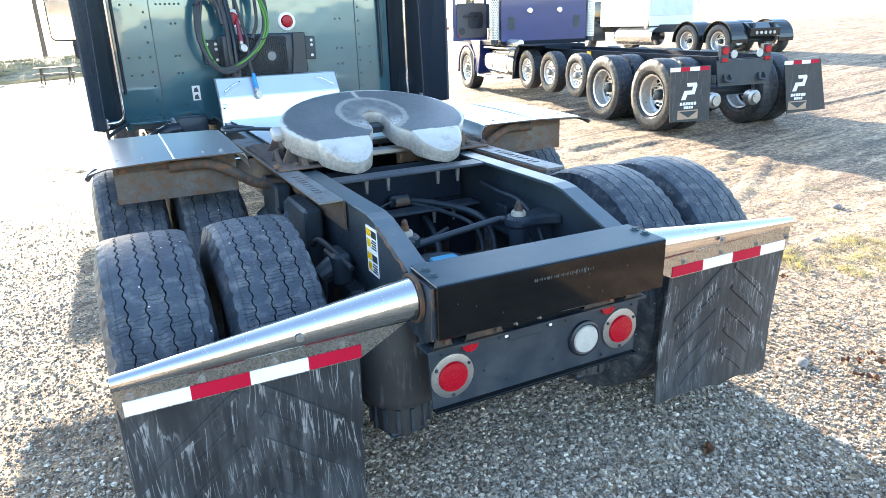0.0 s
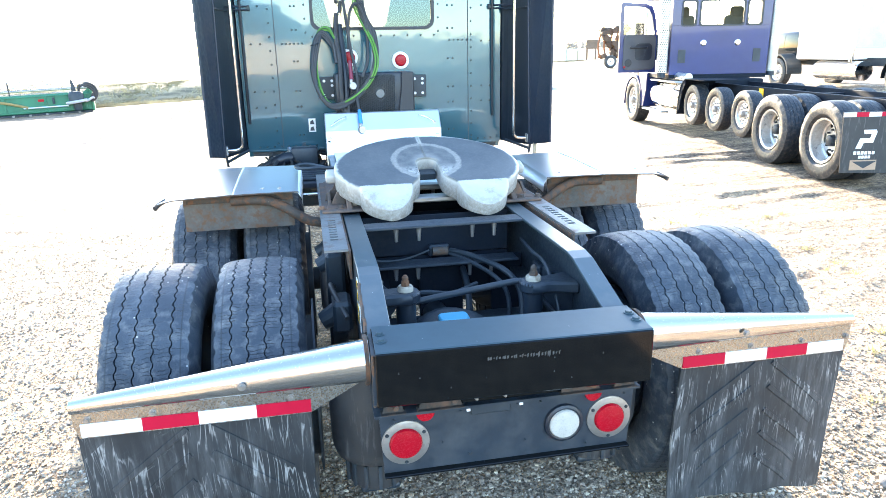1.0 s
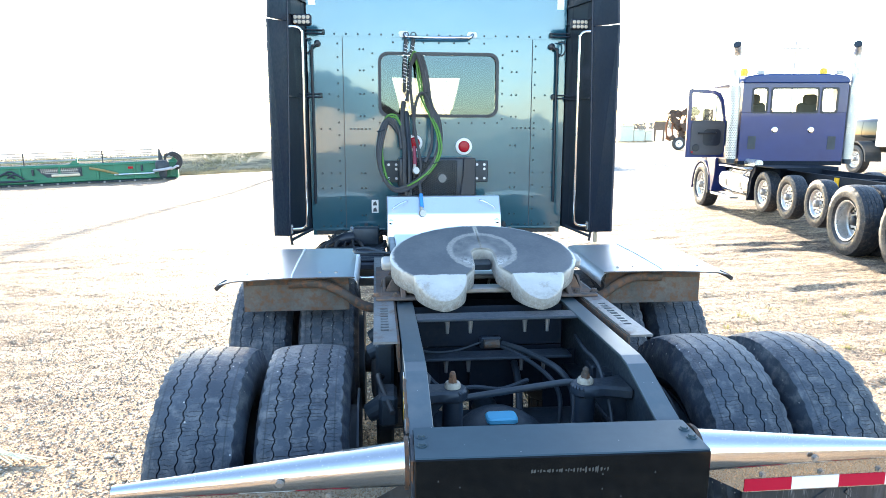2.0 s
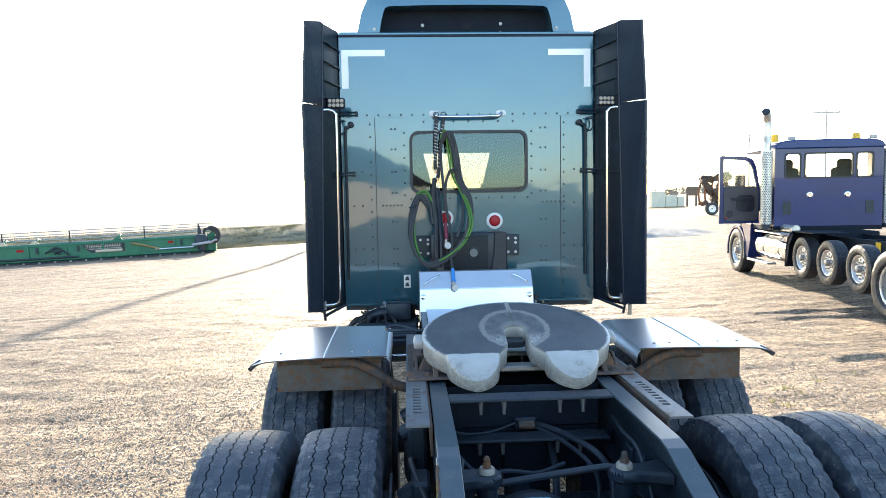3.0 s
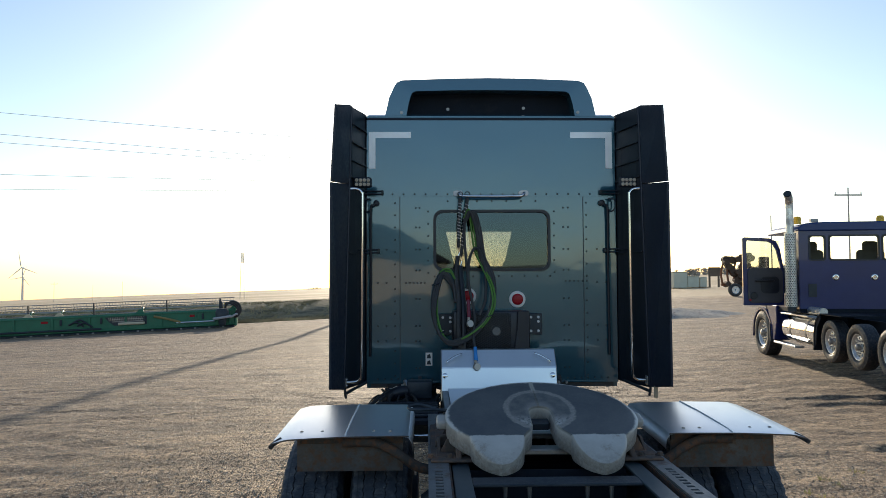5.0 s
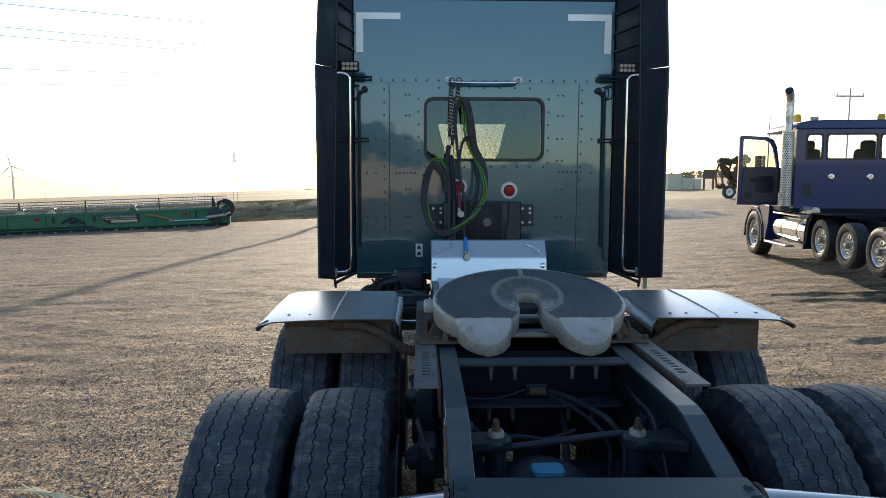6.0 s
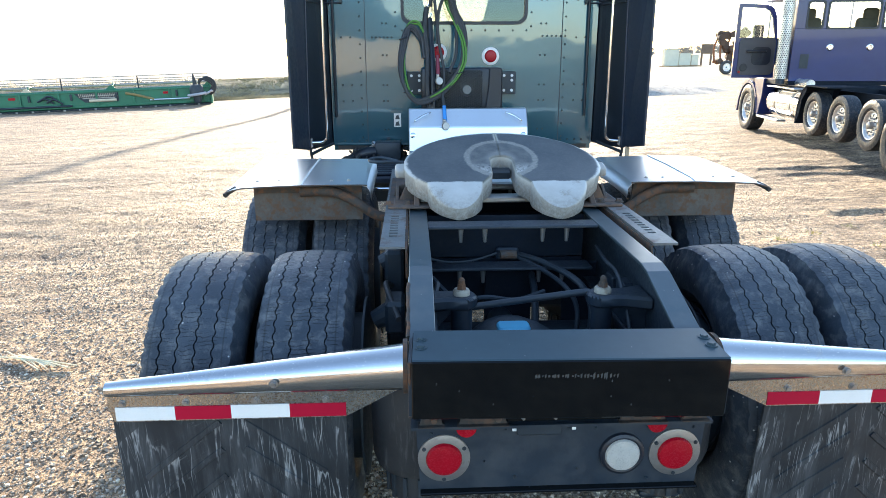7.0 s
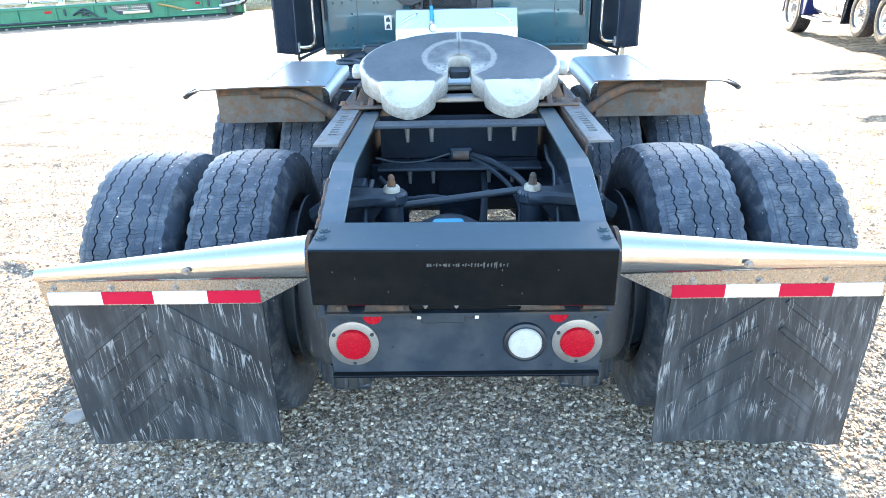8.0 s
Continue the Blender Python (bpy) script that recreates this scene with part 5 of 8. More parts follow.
def build_fenders(truck, X):
    for s in (-1, 1):
        own = bmesh.new()
        profile = [(0.612, -0.075), (0.616, -0.03), (0.632, -0.006), (0.66, 0.0), (0.95, 0.004), (1.16, 0.0), (1.21, -0.003), (1.268, -0.018)]
        rows = []
        for y, dz in ((1.44, -0.008), (1.5, 0.0), (1.8, 0.012), (2.10, 0.015)):
            slant = 0.06 * (y < 1.6)
            top = [own.verts.new((X + s * x, y - slant * (x - 0.64) / 0.6, 1.148 + z + dz)) for x, z in profile]
            low = [own.verts.new((X + s * x, y - slant * (x - 0.64) / 0.6, 1.144 + z + dz)) for x, z in profile]
            rows.append((top, low))
        for (t0, l0), (t1, l1) in zip(rows, rows[1:]):
            for i in range(len(profile) - 1):
                own.faces.new((t0[i], t0[i + 1], t1[i + 1], t1[i]))
                own.faces.new((l0[i], l0[i + 1], l1[i + 1], l1[i]))
        for t, l in (rows[0], rows[-1]):
            for i in range(len(profile) - 1):
                own.faces.new((t[i], t[i + 1], l[i + 1], l[i]))
        fender = part("fender", own, fender_sheet, truck, "polished stainless fender sheet over the drive wheels", True)
        part("end_plate", box(min(X + s * 0.66, X + s * 1.175), max(X + s * 0.66, X + s * 1.175), 1.515, 1.521, 0.955, 1.14), stained_steel, fender, "stained steel fender end plate")
        part("rust_strip", box(min(X + s * 0.66, X + s * 1.16), max(X + s * 0.66, X + s * 1.16), 1.506, 1.515, 1.09, 1.135, 0.002), rusty, fender, "rusty angle strip")
        bm = tube([(X + s * 0.95, 1.49, 1.10), (X + s * 0.80, 1.48, 1.10), (X + s * 0.70, 1.47, 1.06), (X + s * 0.58, 1.46, 0.985), (X + s * 0.45, 1.46, 0.97)], 0.024, None, 10)
        part("support_arm", bm, rusty, fender, "rusty bent support arm", True)
        part("front_lip", tube([(X + s * 0.63, 1.437, 1.134), (X + s * 0.66, 1.434, 1.139), (X + s * 0.95, 1.406, 1.143), (X + s * 1.16, 1.385, 1.139), (X + s * 1.21, 1.380, 1.136), (X + s * 1.268, 1.374, 1.121)], 0.0035, None, 6, 2), stained_steel, fender, "", True)
        part("edge_trim", tube([(X + s * 1.272, 1.372, 1.108), (X + s * 1.262, 1.40, 1.118), (X + s * 1.235, 1.43, 1.132)], 0.011, None, 8), flap_rubber, fender, "black rubber edge trim", True)
        part("seam", tube([(X + s * 0.93, y, 1.1535 + dz) for y, dz in ((1.425, -0.008), (1.5, 0.0), (1.8, 0.012), (2.10, 0.015))], 0.004, None, 6, 2), mark_white, fender, "bright folded seam", True)
        for x in (0.72, 0.8, 1.05, 1.15):
            part("rivet", bolt((X + s * x, 1.5, 1.149), (0, 0, 1), 0.006, 0.003), plain_steel, fender)


def build_tool_box(truck, X):
    side = [(3.345, 1.348), (3.295, 1.348), (3.21, 1.222), (3.165, 1.0), (3.165, 0.98), (3.215, 0.98), (3.26, 1.215)]
    tool = part("tool_box", prism(side, "x", X - 0.43, X + 0.435, 0.006), aluminium, truck, "bright aluminium cover box behind the cab")
    part("deck_plate", prism([(3.17, 1.075), (3.17, 1.069), (1.72, 1.069), (1.72, 1.075)], "x", X - 0.38, X + 0.38), aluminium, truck, "bright aluminium deck plate")
    for s in (-1, 1):
        x = X + s * 0.33
        part("handle", tube([(x - s * 0.055, 3.262, 1.315), (x - s * 0.052, 3.24, 1.32), (x, 3.225, 1.30), (x + s * 0.052, 3.205, 1.268), (x + s * 0.055, 3.235, 1.262)], 0.006, None, 8), chrome, tool, "chrome pull handle", True)
        part("latch", lathe([(0.0, 0.0), (0.02, 0.0), (0.02, 0.008), (0.012, 0.012), (0.0, 0.012)], Matrix.Translation((X + s * 0.40, 3.197, 1.165)) @ pose(0, 0, 0, 78, 0, 0), 18), chrome, tool, "round chrome latch", True)


def build_cab(truck, X):
    y = 3.65
    # rear wall with the window opening
    hole = rounded(X - 0.455, X + 0.455, 1.965, 2.42, 0.06)
    own = bmesh.new()
    inner = [own.verts.new((u, y, v)) for u, v in hole]
    cor = [own.verts.new((u, y, v)) for u, v in ((X + 1.02, 3.215), (X - 1.02, 3.215), (X - 1.02, 1.04), (X + 1.02, 1.04))]
    n = 6
    for q in range(4):
        seg = inner[q * n:(q + 1) * n]
        for a, b in zip(seg, seg[1:]):
            own.faces.new((cor[q], a, b))
        nxt = inner[((q + 1) * n) % len(inner)]
        own.faces.new((cor[q], seg[-1], nxt, cor[(q + 1) % 4]))
    geom = bmesh.ops.extrude_face_region(own, geom=own.faces[:])
    bmesh.ops.translate(own, verts=[v for v in geom["geom"] if isinstance(v, bmesh.types.BMVert)], vec=(0, 0.03, 0))
    cab = part("sleeper_cab", own, green_paint, truck, "dark green sleeper cab with riveted rear wall")
    for a in (-1.02, 0.99):
        part("side_wall", box(X + a, X + a + 0.03, y + 0.03, y + 2.6, 1.0, 3.18), green_paint, cab)
    part("floor", box(X - 0.99, X + 0.99, y + 0.03, y + 2.6, 1.0, 1.05), chassis_black, cab)
    part("roof", prism([(3.65, 3.215), (3.70, 3.24), (4.3, 3.42), (6.25, 3.42), (6.25, 3.18), (3.65, 3.18)], "x", X - 1.02, X + 1.02, 0.012), green_paint, cab)
    shield = [(X - 0.305, 2.435), (X + 0.49, 2.435), (X + 0.39, 2.02), (X - 0.20, 2.02)]
    outer = [(X - 0.99, 3.18), (X + 0.99, 3.18), (X + 0.99, 1.05), (X - 0.99, 1.05)]
    part("front_wall", ring_prism(outer, shield, "y", 6.2, 6.24), cab_trim, cab, "dark cab lining round the windscreen")
    for xx in (-0.55, 0.55):
        part("seat", box(X + xx - 0.25, X + xx + 0.25, 5.5, 5.68, 1.3, 2.08, 0.07, None, 3), cab_trim, cab, "", True)
    part("lining", box(X - 0.985, X + 0.985, 3.70, 6.2, 3.12, 3.16), cab_trim, cab)
    for xx in (-0.98, 0.97):
        part("lining", box(X + xx, X + xx + 0.008, 3.70, 6.19, 1.06, 3.12), cab_trim, cab)
    part("bunk", box(X - 0.96, X + 0.96, 3.72, 4.5, 1.06, 1.6, 0.05, None, 2), cab_trim, cab, "", True)
    part("window_frame", ring_prism(rounded(X - 0.478, X + 0.478, 1.942, 2.443, 0.075), hole, "y", y - 0.018, y + 0.012), fairing_black, cab, "black rubber window seal", True)
    pane = part("window_pane", box(X - 0.47, X + 0.47, y + 0.004, y + 0.010, 1.95, 2.435), thin_glass("rear_window_glass", (0.32, 0.355, 0.38), 0.07, (0.58, 0.82, 1.0)), cab, "tinted glass rear window")
    pane.visible_shadow = False
    part("windscreen", box(X - 0.5, X + 0.7, 6.245, 6.251, 1.95, 2.5), thin_glass("windscreen_glass", (0.76, 0.765, 0.73), 0.04), cab, "tinted windscreen").visible_shadow = False
    # trim strips and panels
    part("seam_strip", box(X - 1.02, X + 1.02, y - 0.004, y, 2.553, 2.561), green_paint, cab)
    for x in (-0.75, 0.75):
        part("panel_seam", box(X + x - 0.003, X + x + 0.003, y - 0.003, y, 1.06, 2.55), chassis_black, cab)
    # Black strip that stands in for the shadow gap below the roof.
    part("shadow_gap_strip", prism([(3.646, 3.182), (3.644, 3.186), (3.648, 3.198), (3.66, 3.203), (3.68, 3.19), (3.65, 3.182)], "x", X - 1.02, X + 1.02), fairing_black, cab)
    for s in (-1, 1):
        corner = X + s * (1.003 if s < 0 else 0.996)
        bm = box(min(corner, corner - s * 0.345), max(corner, corner - s * 0.345), y - 0.0025, y - 0.0005, 3.034, 3.084)
        part("corner_mark", box(min(corner, corner - s * 0.055), max(corner, corner - s * 0.055), y - 0.0025, y - 0.0005, 2.782, 3.034, 0, bm), mark_white, cab, "white reflective corner mark")
    build_fairing(truck, X, y)
    for s in (-1, 1):
        build_extender(truck, X, s)


def build_fairing(truck, X, y):
    own = bmesh.new()
    rows = []
    for yy, lo, hi, z1 in ((3.66, 0.87, 0.785, 3.52), (3.72, 0.87, 0.785, 3.54), (4.6, 0.88, 0.80, 3.555), (5.6, 0.8, 0.7, 3.45)):
        pts = [(-lo, 3.22), (-(lo + hi) / 2 - 0.01, 3.22 + (z1 - 3.22) * 0.5), (-hi - 0.012, z1 - 0.06), (-hi + 0.012, z1 - 0.022), (-hi + 0.06, z1 - 0.004), (-0.3, z1 + 0.012), (0, z1 + 0.016), (0.3, z1 + 0.012), (hi - 0.06, z1 - 0.004), (hi - 0.012, z1 - 0.022), (hi + 0.012, z1 - 0.06), ((lo + hi) / 2 + 0.01, 3.22 + (z1 - 3.22) * 0.5), (lo, 3.22)]
        rows.append([own.verts.new((X + u, yy, v)) for u, v in pts])
    for a, b in zip(rows, rows[1:]):
        for i in range(len(a) - 1):
            own.faces.new((a[i], a[i + 1], b[i + 1], b[i]))
    own.faces.new(rows[-1])
    # rear face: a rim round the dark recess
    rim = [(-0.695, 3.22), (-0.677, 3.32), (-0.66, 3.38), (-0.647, 3.41), (-0.615, 3.424), (-0.3, 3.432), (0, 3.434), (0.3, 3.432), (0.615, 3.424), (0.647, 3.41), (0.66, 3.38), (0.677, 3.32), (0.695, 3.22)]
    inner = [own.verts.new((X + u, 3.655, v)) for u, v in rim]
    deep = [own.verts.new((X + u, 3.85, v)) for u, v in rim]
    for i in range(len(rim) - 1):
        own.faces.new((rows[0][i], rows[0][i + 1], inner[i + 1], inner[i]))
        own.faces.new((inner[i], inner[i + 1], deep[i + 1], deep[i]))
    fairing = part("roof_fairing", own, green_paint, truck, "dark green roof fairing with a black recess", True)
    part("recess", prism([(X + u, v) for u, v in rim], "y", 3.80, 3.81), deep_black, fairing)
    for x, z in ((-0.35, 3.31), (0.29, 3.32), (-0.735, 3.245), (0.72, 3.25)):
        part("bolt", bolt((X + x, 3.80 if abs(x) < 0.5 else 3.655, z), (0, -1, 0), 0.009, 0.005), plain_steel, fairing)


def build_extender(truck, X, s):
    """A hollow side panel with a stepped inner face, ribs and a rubber trailing edge."""
    def wall(lows, tops):
        """A closed upright sheet between a lower and an upper outline of (out, y, z) points."""
        own = bmesh.new()
        lo, hi = ([own.verts.new((X + s * u, v, z)) for u, v, z in line] for line in (lows, tops))
        own.faces.new(lo)
        own.faces.new(hi)
        for i in range(len(lo)):
            j = (i + 1) % len(lo)
            own.faces.new((lo[i], lo[j], hi[j], hi[i]))
        return own
    def fold(z):
        return 1.165 - 0.0262 * (z - 1.06)
    def sheet(z0, z1, out0, out1, dip0, dip1):
        rows = []
        for z, out, dip in ((z0, out0, dip0), (z1, out1, dip1)):
            f = fold(z)
            rows.append([(f - 0.008, 3.295, z), (f, 3.25, z), (out - 0.013, 2.985, z - dip), (out, 2.98, z - dip), (f + 0.026, 3.26, z), (f + 0.012, 3.31, z)])
        return wall(*rows)
    lows = [(1.015, 3.80, 1.05), (1.03, 3.64, 1.05), (1.06, 3.56, 1.05), (fold(1.05), 3.29, 1.05), (fold(1.05) + 0.012, 3.29, 1.05), (fold(1.05) + 0.016, 3.45, 1.05), (1.12, 3.80, 1.05)]
    tops = [(1.015, 3.80, 3.225), (1.03, 3.64, 3.225), (1.05, 3.56, 3.222), (fold(3.2), 3.29, 3.205), (fold(3.2) + 0.012, 3.29, 3.205), (fold(3.2) + 0.016, 3.45, 3.205), (1.12, 3.80, 3.21)]
    panel = part("side_extender", wall(lows, tops), fairing_black, truck, "black side extender panel")
    part("lower_flap", sheet(1.06, 2.60, 1.226, 1.223, -0.045, 0.022), extender_rubber, panel, "black rubber trailing edge")
    part("upper_flap", sheet(2.606, 3.205, 1.220, 1.190, 0.022, 0.064), extender_rubber, panel, "black rubber trailing edge")
    part("fold_rib", tube([(X + s * (fold(z) - 0.006), 3.288, z) for z in (1.06, 1.8, 2.6, 3.2)], 0.009, None, 8), extender_rubber, panel, "", True)
    for z in (2.66, 2.79, 2.93, 3.07, 2.08):
        own = prism([(X + s * 1.03, 3.64), (X + s * (fold(z) - 0.004), 3.30), (X + s * (fold(z) - 0.024), 3.30), (X + s * 1.015, 3.62)], "z", z, z + 0.012)
        part("rib", own, fairing_black, panel)
    # chrome grab pole, work lamp and stays
    xp = X + s * (1.026 if s < 0 else 1.042)
    bm = tube([(X + s * 1.145, 3.312, 2.572), (xp + s * 0.06, 3.335, 2.576), (xp + s * 0.02, 3.34, 2.566), (xp, 3.34, 2.535), (xp - s * 0.001, 3.34, 2.48), (xp + s * 0.004, 3.35, 1.8), (xp + s * 0.009, 3.36, 1.18), (xp + s * 0.016, 3.36, 1.13), (xp + s * 0.045, 3.36, 1.104), (xp + s * 0.08, 3.345, 1.10), (X + s * 1.155, 3.312, 1.103)], 0.0125, None, 12)
    part("grab_pole", bm, chrome, truck, "bent chrome grab pole", True)
    for z in (2.572, 1.103):
        foot = part("pole_mount", box(min(X + s * 1.138, X + s * 1.150), max(X + s * 1.138, X + s * 1.150), 3.288, 3.336, z - 0.034, z + 0.034, 0.005, None, 2), plain_steel, truck, "dull steel pole mount")
        for dz in (-0.022, 0.022):
            part("bolt", bolt((X + s * 1.138, 3.30, z + dz), (-s, 0, 0), 0.006, 0.005), chrome, foot)
    if s > 0:
        part("seal_strip", box(min(X + s * 1.165, X + s * 1.195), max(X + s * 1.165, X + s * 1.195), 3.21, 3.218, 0.985, 1.075, 0.003), cream_dirty_strip, panel, "pale worn edge strip")
    lamp = part("work_lamp", box(xp - 0.07, xp + 0.07, 3.35, 3.40, 2.59, 2.67, 0.012), fairing_black, truck, "black work lamp with eight small lenses")
    for i in range(4):
        for j in range(2):
            part("lens", lathe([(0.0, 0.005), (0.012, 0.003), (0.014, 0.0)], Matrix.Translation((xp - 0.045 + 0.03 * i, 3.35, 2.612 + 0.034 * j)) @ pose(0, 0, 0, 90, 0, 0), 12), amber_white, lamp)
    for z, reach in ((2.583, 0.895), (2.107, 0.925)):
        for dz in (-0.012, 0.012):
            part("stay", tube([(X + s * reach, 3.632, z + dz), (X + s * 0.98, 3.622, z + dz), (X + s * 1.035, 3.60, z + dz)], 0.0055, None, 8), fairing_black, truck, "black stay bar", True)
        clamp = part("stay_clamp", box(min(X + s * (reach - 0.012), X + s * (reach + 0.006)), max(X + s * (reach - 0.012), X + s * (reach + 0.006)), 3.622, 3.649, z - 0.020, z + 0.020, 0.004), fairing_black, truck)
        part("bolt", bolt((X + s * (reach - 0.003), 3.622, z), (0, -1, 0), 0.007, 0.005), rivet_paint, clamp)
    part("stay", tube([(X + s * 1.02, 3.605, 2.107), (X + s * 1.148, 3.315, 2.118)], 0.005, None, 8), fairing_black, truck, "black stay bar", True)
    dx = 0.985 if s < 0 else 0.945
    part("drain_tube", tube([(X + s * (dx - 0.04), 3.62, 2.497), (X + s * (dx - 0.02), 3.612, 2.475), (X + s * dx, 3.615, 2.43), (X + s * dx, 3.625, 2.0), (X + s * (dx + 0.002), 3.628, 1.6), (X + s * (dx + 0.004), 3.63, 1.26)], 0.010, None, 8), fairing_black, truck, "black drain tube", True)
    part("drain_tube", tube([(X + s * (dx - 0.005), 3.615, 2.45), (X + s * (dx + 0.03), 3.60, 2.425), (X + s * (dx + 0.055), 3.59, 2.46), (X + s * (dx + 0.05), 3.60, 2.52), (X + s * dx, 3.61, 2.53)], 0.006, None, 8), fairing_black, truck, "black drain tube", True)
    part("drain_cap", lathe([(0.0, 0.0), (0.024, 0.0), (0.024, 0.03), (0.012, 0.034), (0.0, 0.034)], Matrix.Translation((X + s * (dx - 0.045), 3.65, 2.498)) @ pose(0, 0, 0, 90, 0, 0), 16), fairing_black, truck)


def build_cab_gear(truck, X):
    """What hangs on the rear wall: rail, springs, hoses, lamp, heater box, rivets."""
    y = 3.65
    rail = part("grab_rail", tube([(X - 0.275, 3.645, 2.575), (X - 0.27, 3.59, 2.572), (X - 0.25, 3.565, 2.548), (X - 0.1, 3.56, 2.544), (X + 0.1, 3.56, 2.544), (X + 0.23, 3.565, 2.548), (X + 0.258, 3.59, 2.572), (X + 0.262, 3.645, 2.575)], 0.012, None, 10), chrome, truck, "chrome grab rail", True)
    for x in (-0.275, 0.262):
        part("pad", prism(rounded(X + x - 0.04, X + x + 0.04, 2.555, 2.60, 0.02), "y", 3.638, 3.649), white_paint, rail, "white mounting pad")
    # tender springs with wound white tape
    for k, (a, b) in enumerate((((-0.262, 3.555, 2.53), (-0.282, 3.55, 2.06)), ((-0.205, 3.555, 2.53), (-0.268, 3.545, 1.98)))):
        A, B = Vector((X + a[0], a[1], a[2])), Vector((X + b[0], b[1], b[2]))
        spring = part("tender_spring", rod(A, A.lerp(B, 0.85), 0.014, None, None, 10), flap_rubber, truck, "black tender spring with white spiral marks", True)
        turns = []
        for q in range(61):
            t = 0.06 + 0.64 * q / 60
            p = A.lerp(B, t)
            ang = q * 1.25
            turns.append((p.x + 0.0135 * math.cos(ang), p.y + 0.0135 * math.sin(ang), p.z))
        part("coil", tube(turns, 0.004, None, 5, 1, False), white_paint, spring)
        part("hook", tube([tuple(A.lerp(B, 0.85)), tuple(A.lerp(B, 0.93) + Vector((0.012, 0, 0))), tuple(B)], 0.005, None, 6), chrome, spring, "", True)
        part("ring", tube([(A.x + 0.02 * math.cos(q), A.y, A.z + 0.03 + 0.02 * math.sin(q)) for q in (i * math.pi / 6 for i in range(13))], 0.004, None, 6, 1, False), chassis_black, spring, "", True)
    # looped hoses
    def hose(pts, r, m, label):
        line = [(X + a, b, z) for a, b, z in pts]
        return part("air_hose", tube(line, r, None, 8, 8), m, truck, label, True)
    for k in range(2):
        o = 0.018 * k
        hose([(-0.235, 3.50, 2.36), (-0.20, 3.49 - o, 2.43), (-0.165 - o, 3.49, 2.32), (-0.135 - o, 3.48, 2.10), (-0.075 - o, 3.44, 1.96), (-0.02 - o, 3.38, 1.82), (-0.012 - o, 3.335, 1.68), (-0.08 - o, 3.315, 1.55), (-0.21, 3.305 - o, 1.44 + o), (-0.34, 3.31, 1.39 + o), (-0.43 + o, 3.33, 1.46), (-0.472 + o, 3.38, 1.62), (-0.465 + o, 3.45, 1.80), (-0.42, 3.50, 1.94 - o), (-0.35, 3.50, 1.955 - o), (-0.31, 3.47, 1.88)], 0.0078, green_hose, "green air hose looped on a spring")
    for k in range(3):
        o = 0.016 * k
        hose([(-0.23, 3.49, 2.33), (-0.19 + o, 3.47, 2.41), (-0.14 + o, 3.47, 2.26), (-0.11 + o, 3.46, 2.05), (-0.045 + o, 3.42, 1.90), (-0.035 + o * 0.5, 3.35, 1.70), (-0.12, 3.315, 1.54 - o), (-0.25, 3.30, 1.44 - o), (-0.37, 3.30, 1.41 - o * 0.6), (-0.455, 3.33, 1.50), (-0.490 + o * 0.6, 3.38, 1.66), (-0.46 + o, 3.45, 1.85), (-0.40, 3.49, 1.93 - o), (-0.33, 3.47, 1.85 - o), (-0.31, 3.42, 1.7)], 0.0125, flap_rubber, "black air hose looped on a spring")
    hose([(-0.225, 3.50, 2.38), (-0.235, 3.48, 2.2), (-0.215, 3.44, 1.95), (-0.20, 3.40, 1.8), (-0.168, 3.34, 1.6), (-0.18, 3.30, 1.46), (-0.172, 3.25, 1.36)], 0.011, flap_rubber, "black air hose")
    hose([(-0.215, 3.42, 1.8), (-0.20, 3.44, 2.02), (-0.155, 3.45, 2.12), (-0.105, 3.45, 2.07), (-0.075, 3.43, 1.92), (-0.08, 3.38, 1.72), (-0.13, 3.35, 1.6)], 0.011, flap_rubber, "black air hose")
    hose([(-0.285, 3.53, 2.06), (-0.30, 3.49, 1.9), (-0.285, 3.42, 1.7), (-0.29, 3.36, 1.5), (-0.275, 3.36, 1.33)], 0.018, flap_rubber, "thick black cable")
    hose([(-0.268, 3.53, 1.98), (-0.255, 3.48, 1.8), (-0.245, 3.40, 1.6), (-0.25, 3.36, 1.34)], 0.021, fairing_black, "thick black cable")
    for q, (px, py, pz) in enumerate(((-0.05, 3.33, 1.60), (-0.43, 3.34, 1.47), (-0.46, 3.45, 1.84), (-0.13, 3.46, 2.12))):
        part("cable_tie", tube([(X + px + 0.03 * math.cos(a), py + 0.03 * math.sin(a), pz + 0.01 * math.cos(a)) for a in (i * math.pi / 6 for i in range(13))], 0.004, None, 5, 1, False), fairing_black, truck)
    for z0, z1, m, nm, lab, xx, yy in ((1.72, 1.58, red_rubber, "red_coupling", "red air coupling grip", -0.215, 3.36), (1.37, 1.27, blue_rubber, "blue_coupling", "blue air coupling grip", -0.172, 3.245)):
        grip = part(nm, rod((X + xx, yy, z0), (X + xx + 0.004, yy - 0.035, z1), 0.013, 0.016, None, 12), m, truck, lab, True)
        head = lathe([(0.0, -0.012), (0.026, -0.012), (0.03, 0.0), (0.026, 0.014), (0.0, 0.014)], Matrix.Translation((X + xx + 0.008, yy - 0.055, z1 - 0.04)) @ pose(0, 0, 0, 80, 0, 20), 16)
        head = box(X + xx - 0.012, X + xx + 0.012, yy - 0.06, yy - 0.03, z1 - 0.03, z1 + 0.01, 0.004, head)
        part("coupling_head", head, plain_steel, grip)
    # wall lamp
    for x, z in ((0.197, 1.712), (-0.205, 1.74)):
        turn = Matrix.Translation((X + x + 0.006, y, z)) @ pose(0, 0, 0, 90, 0, 0)
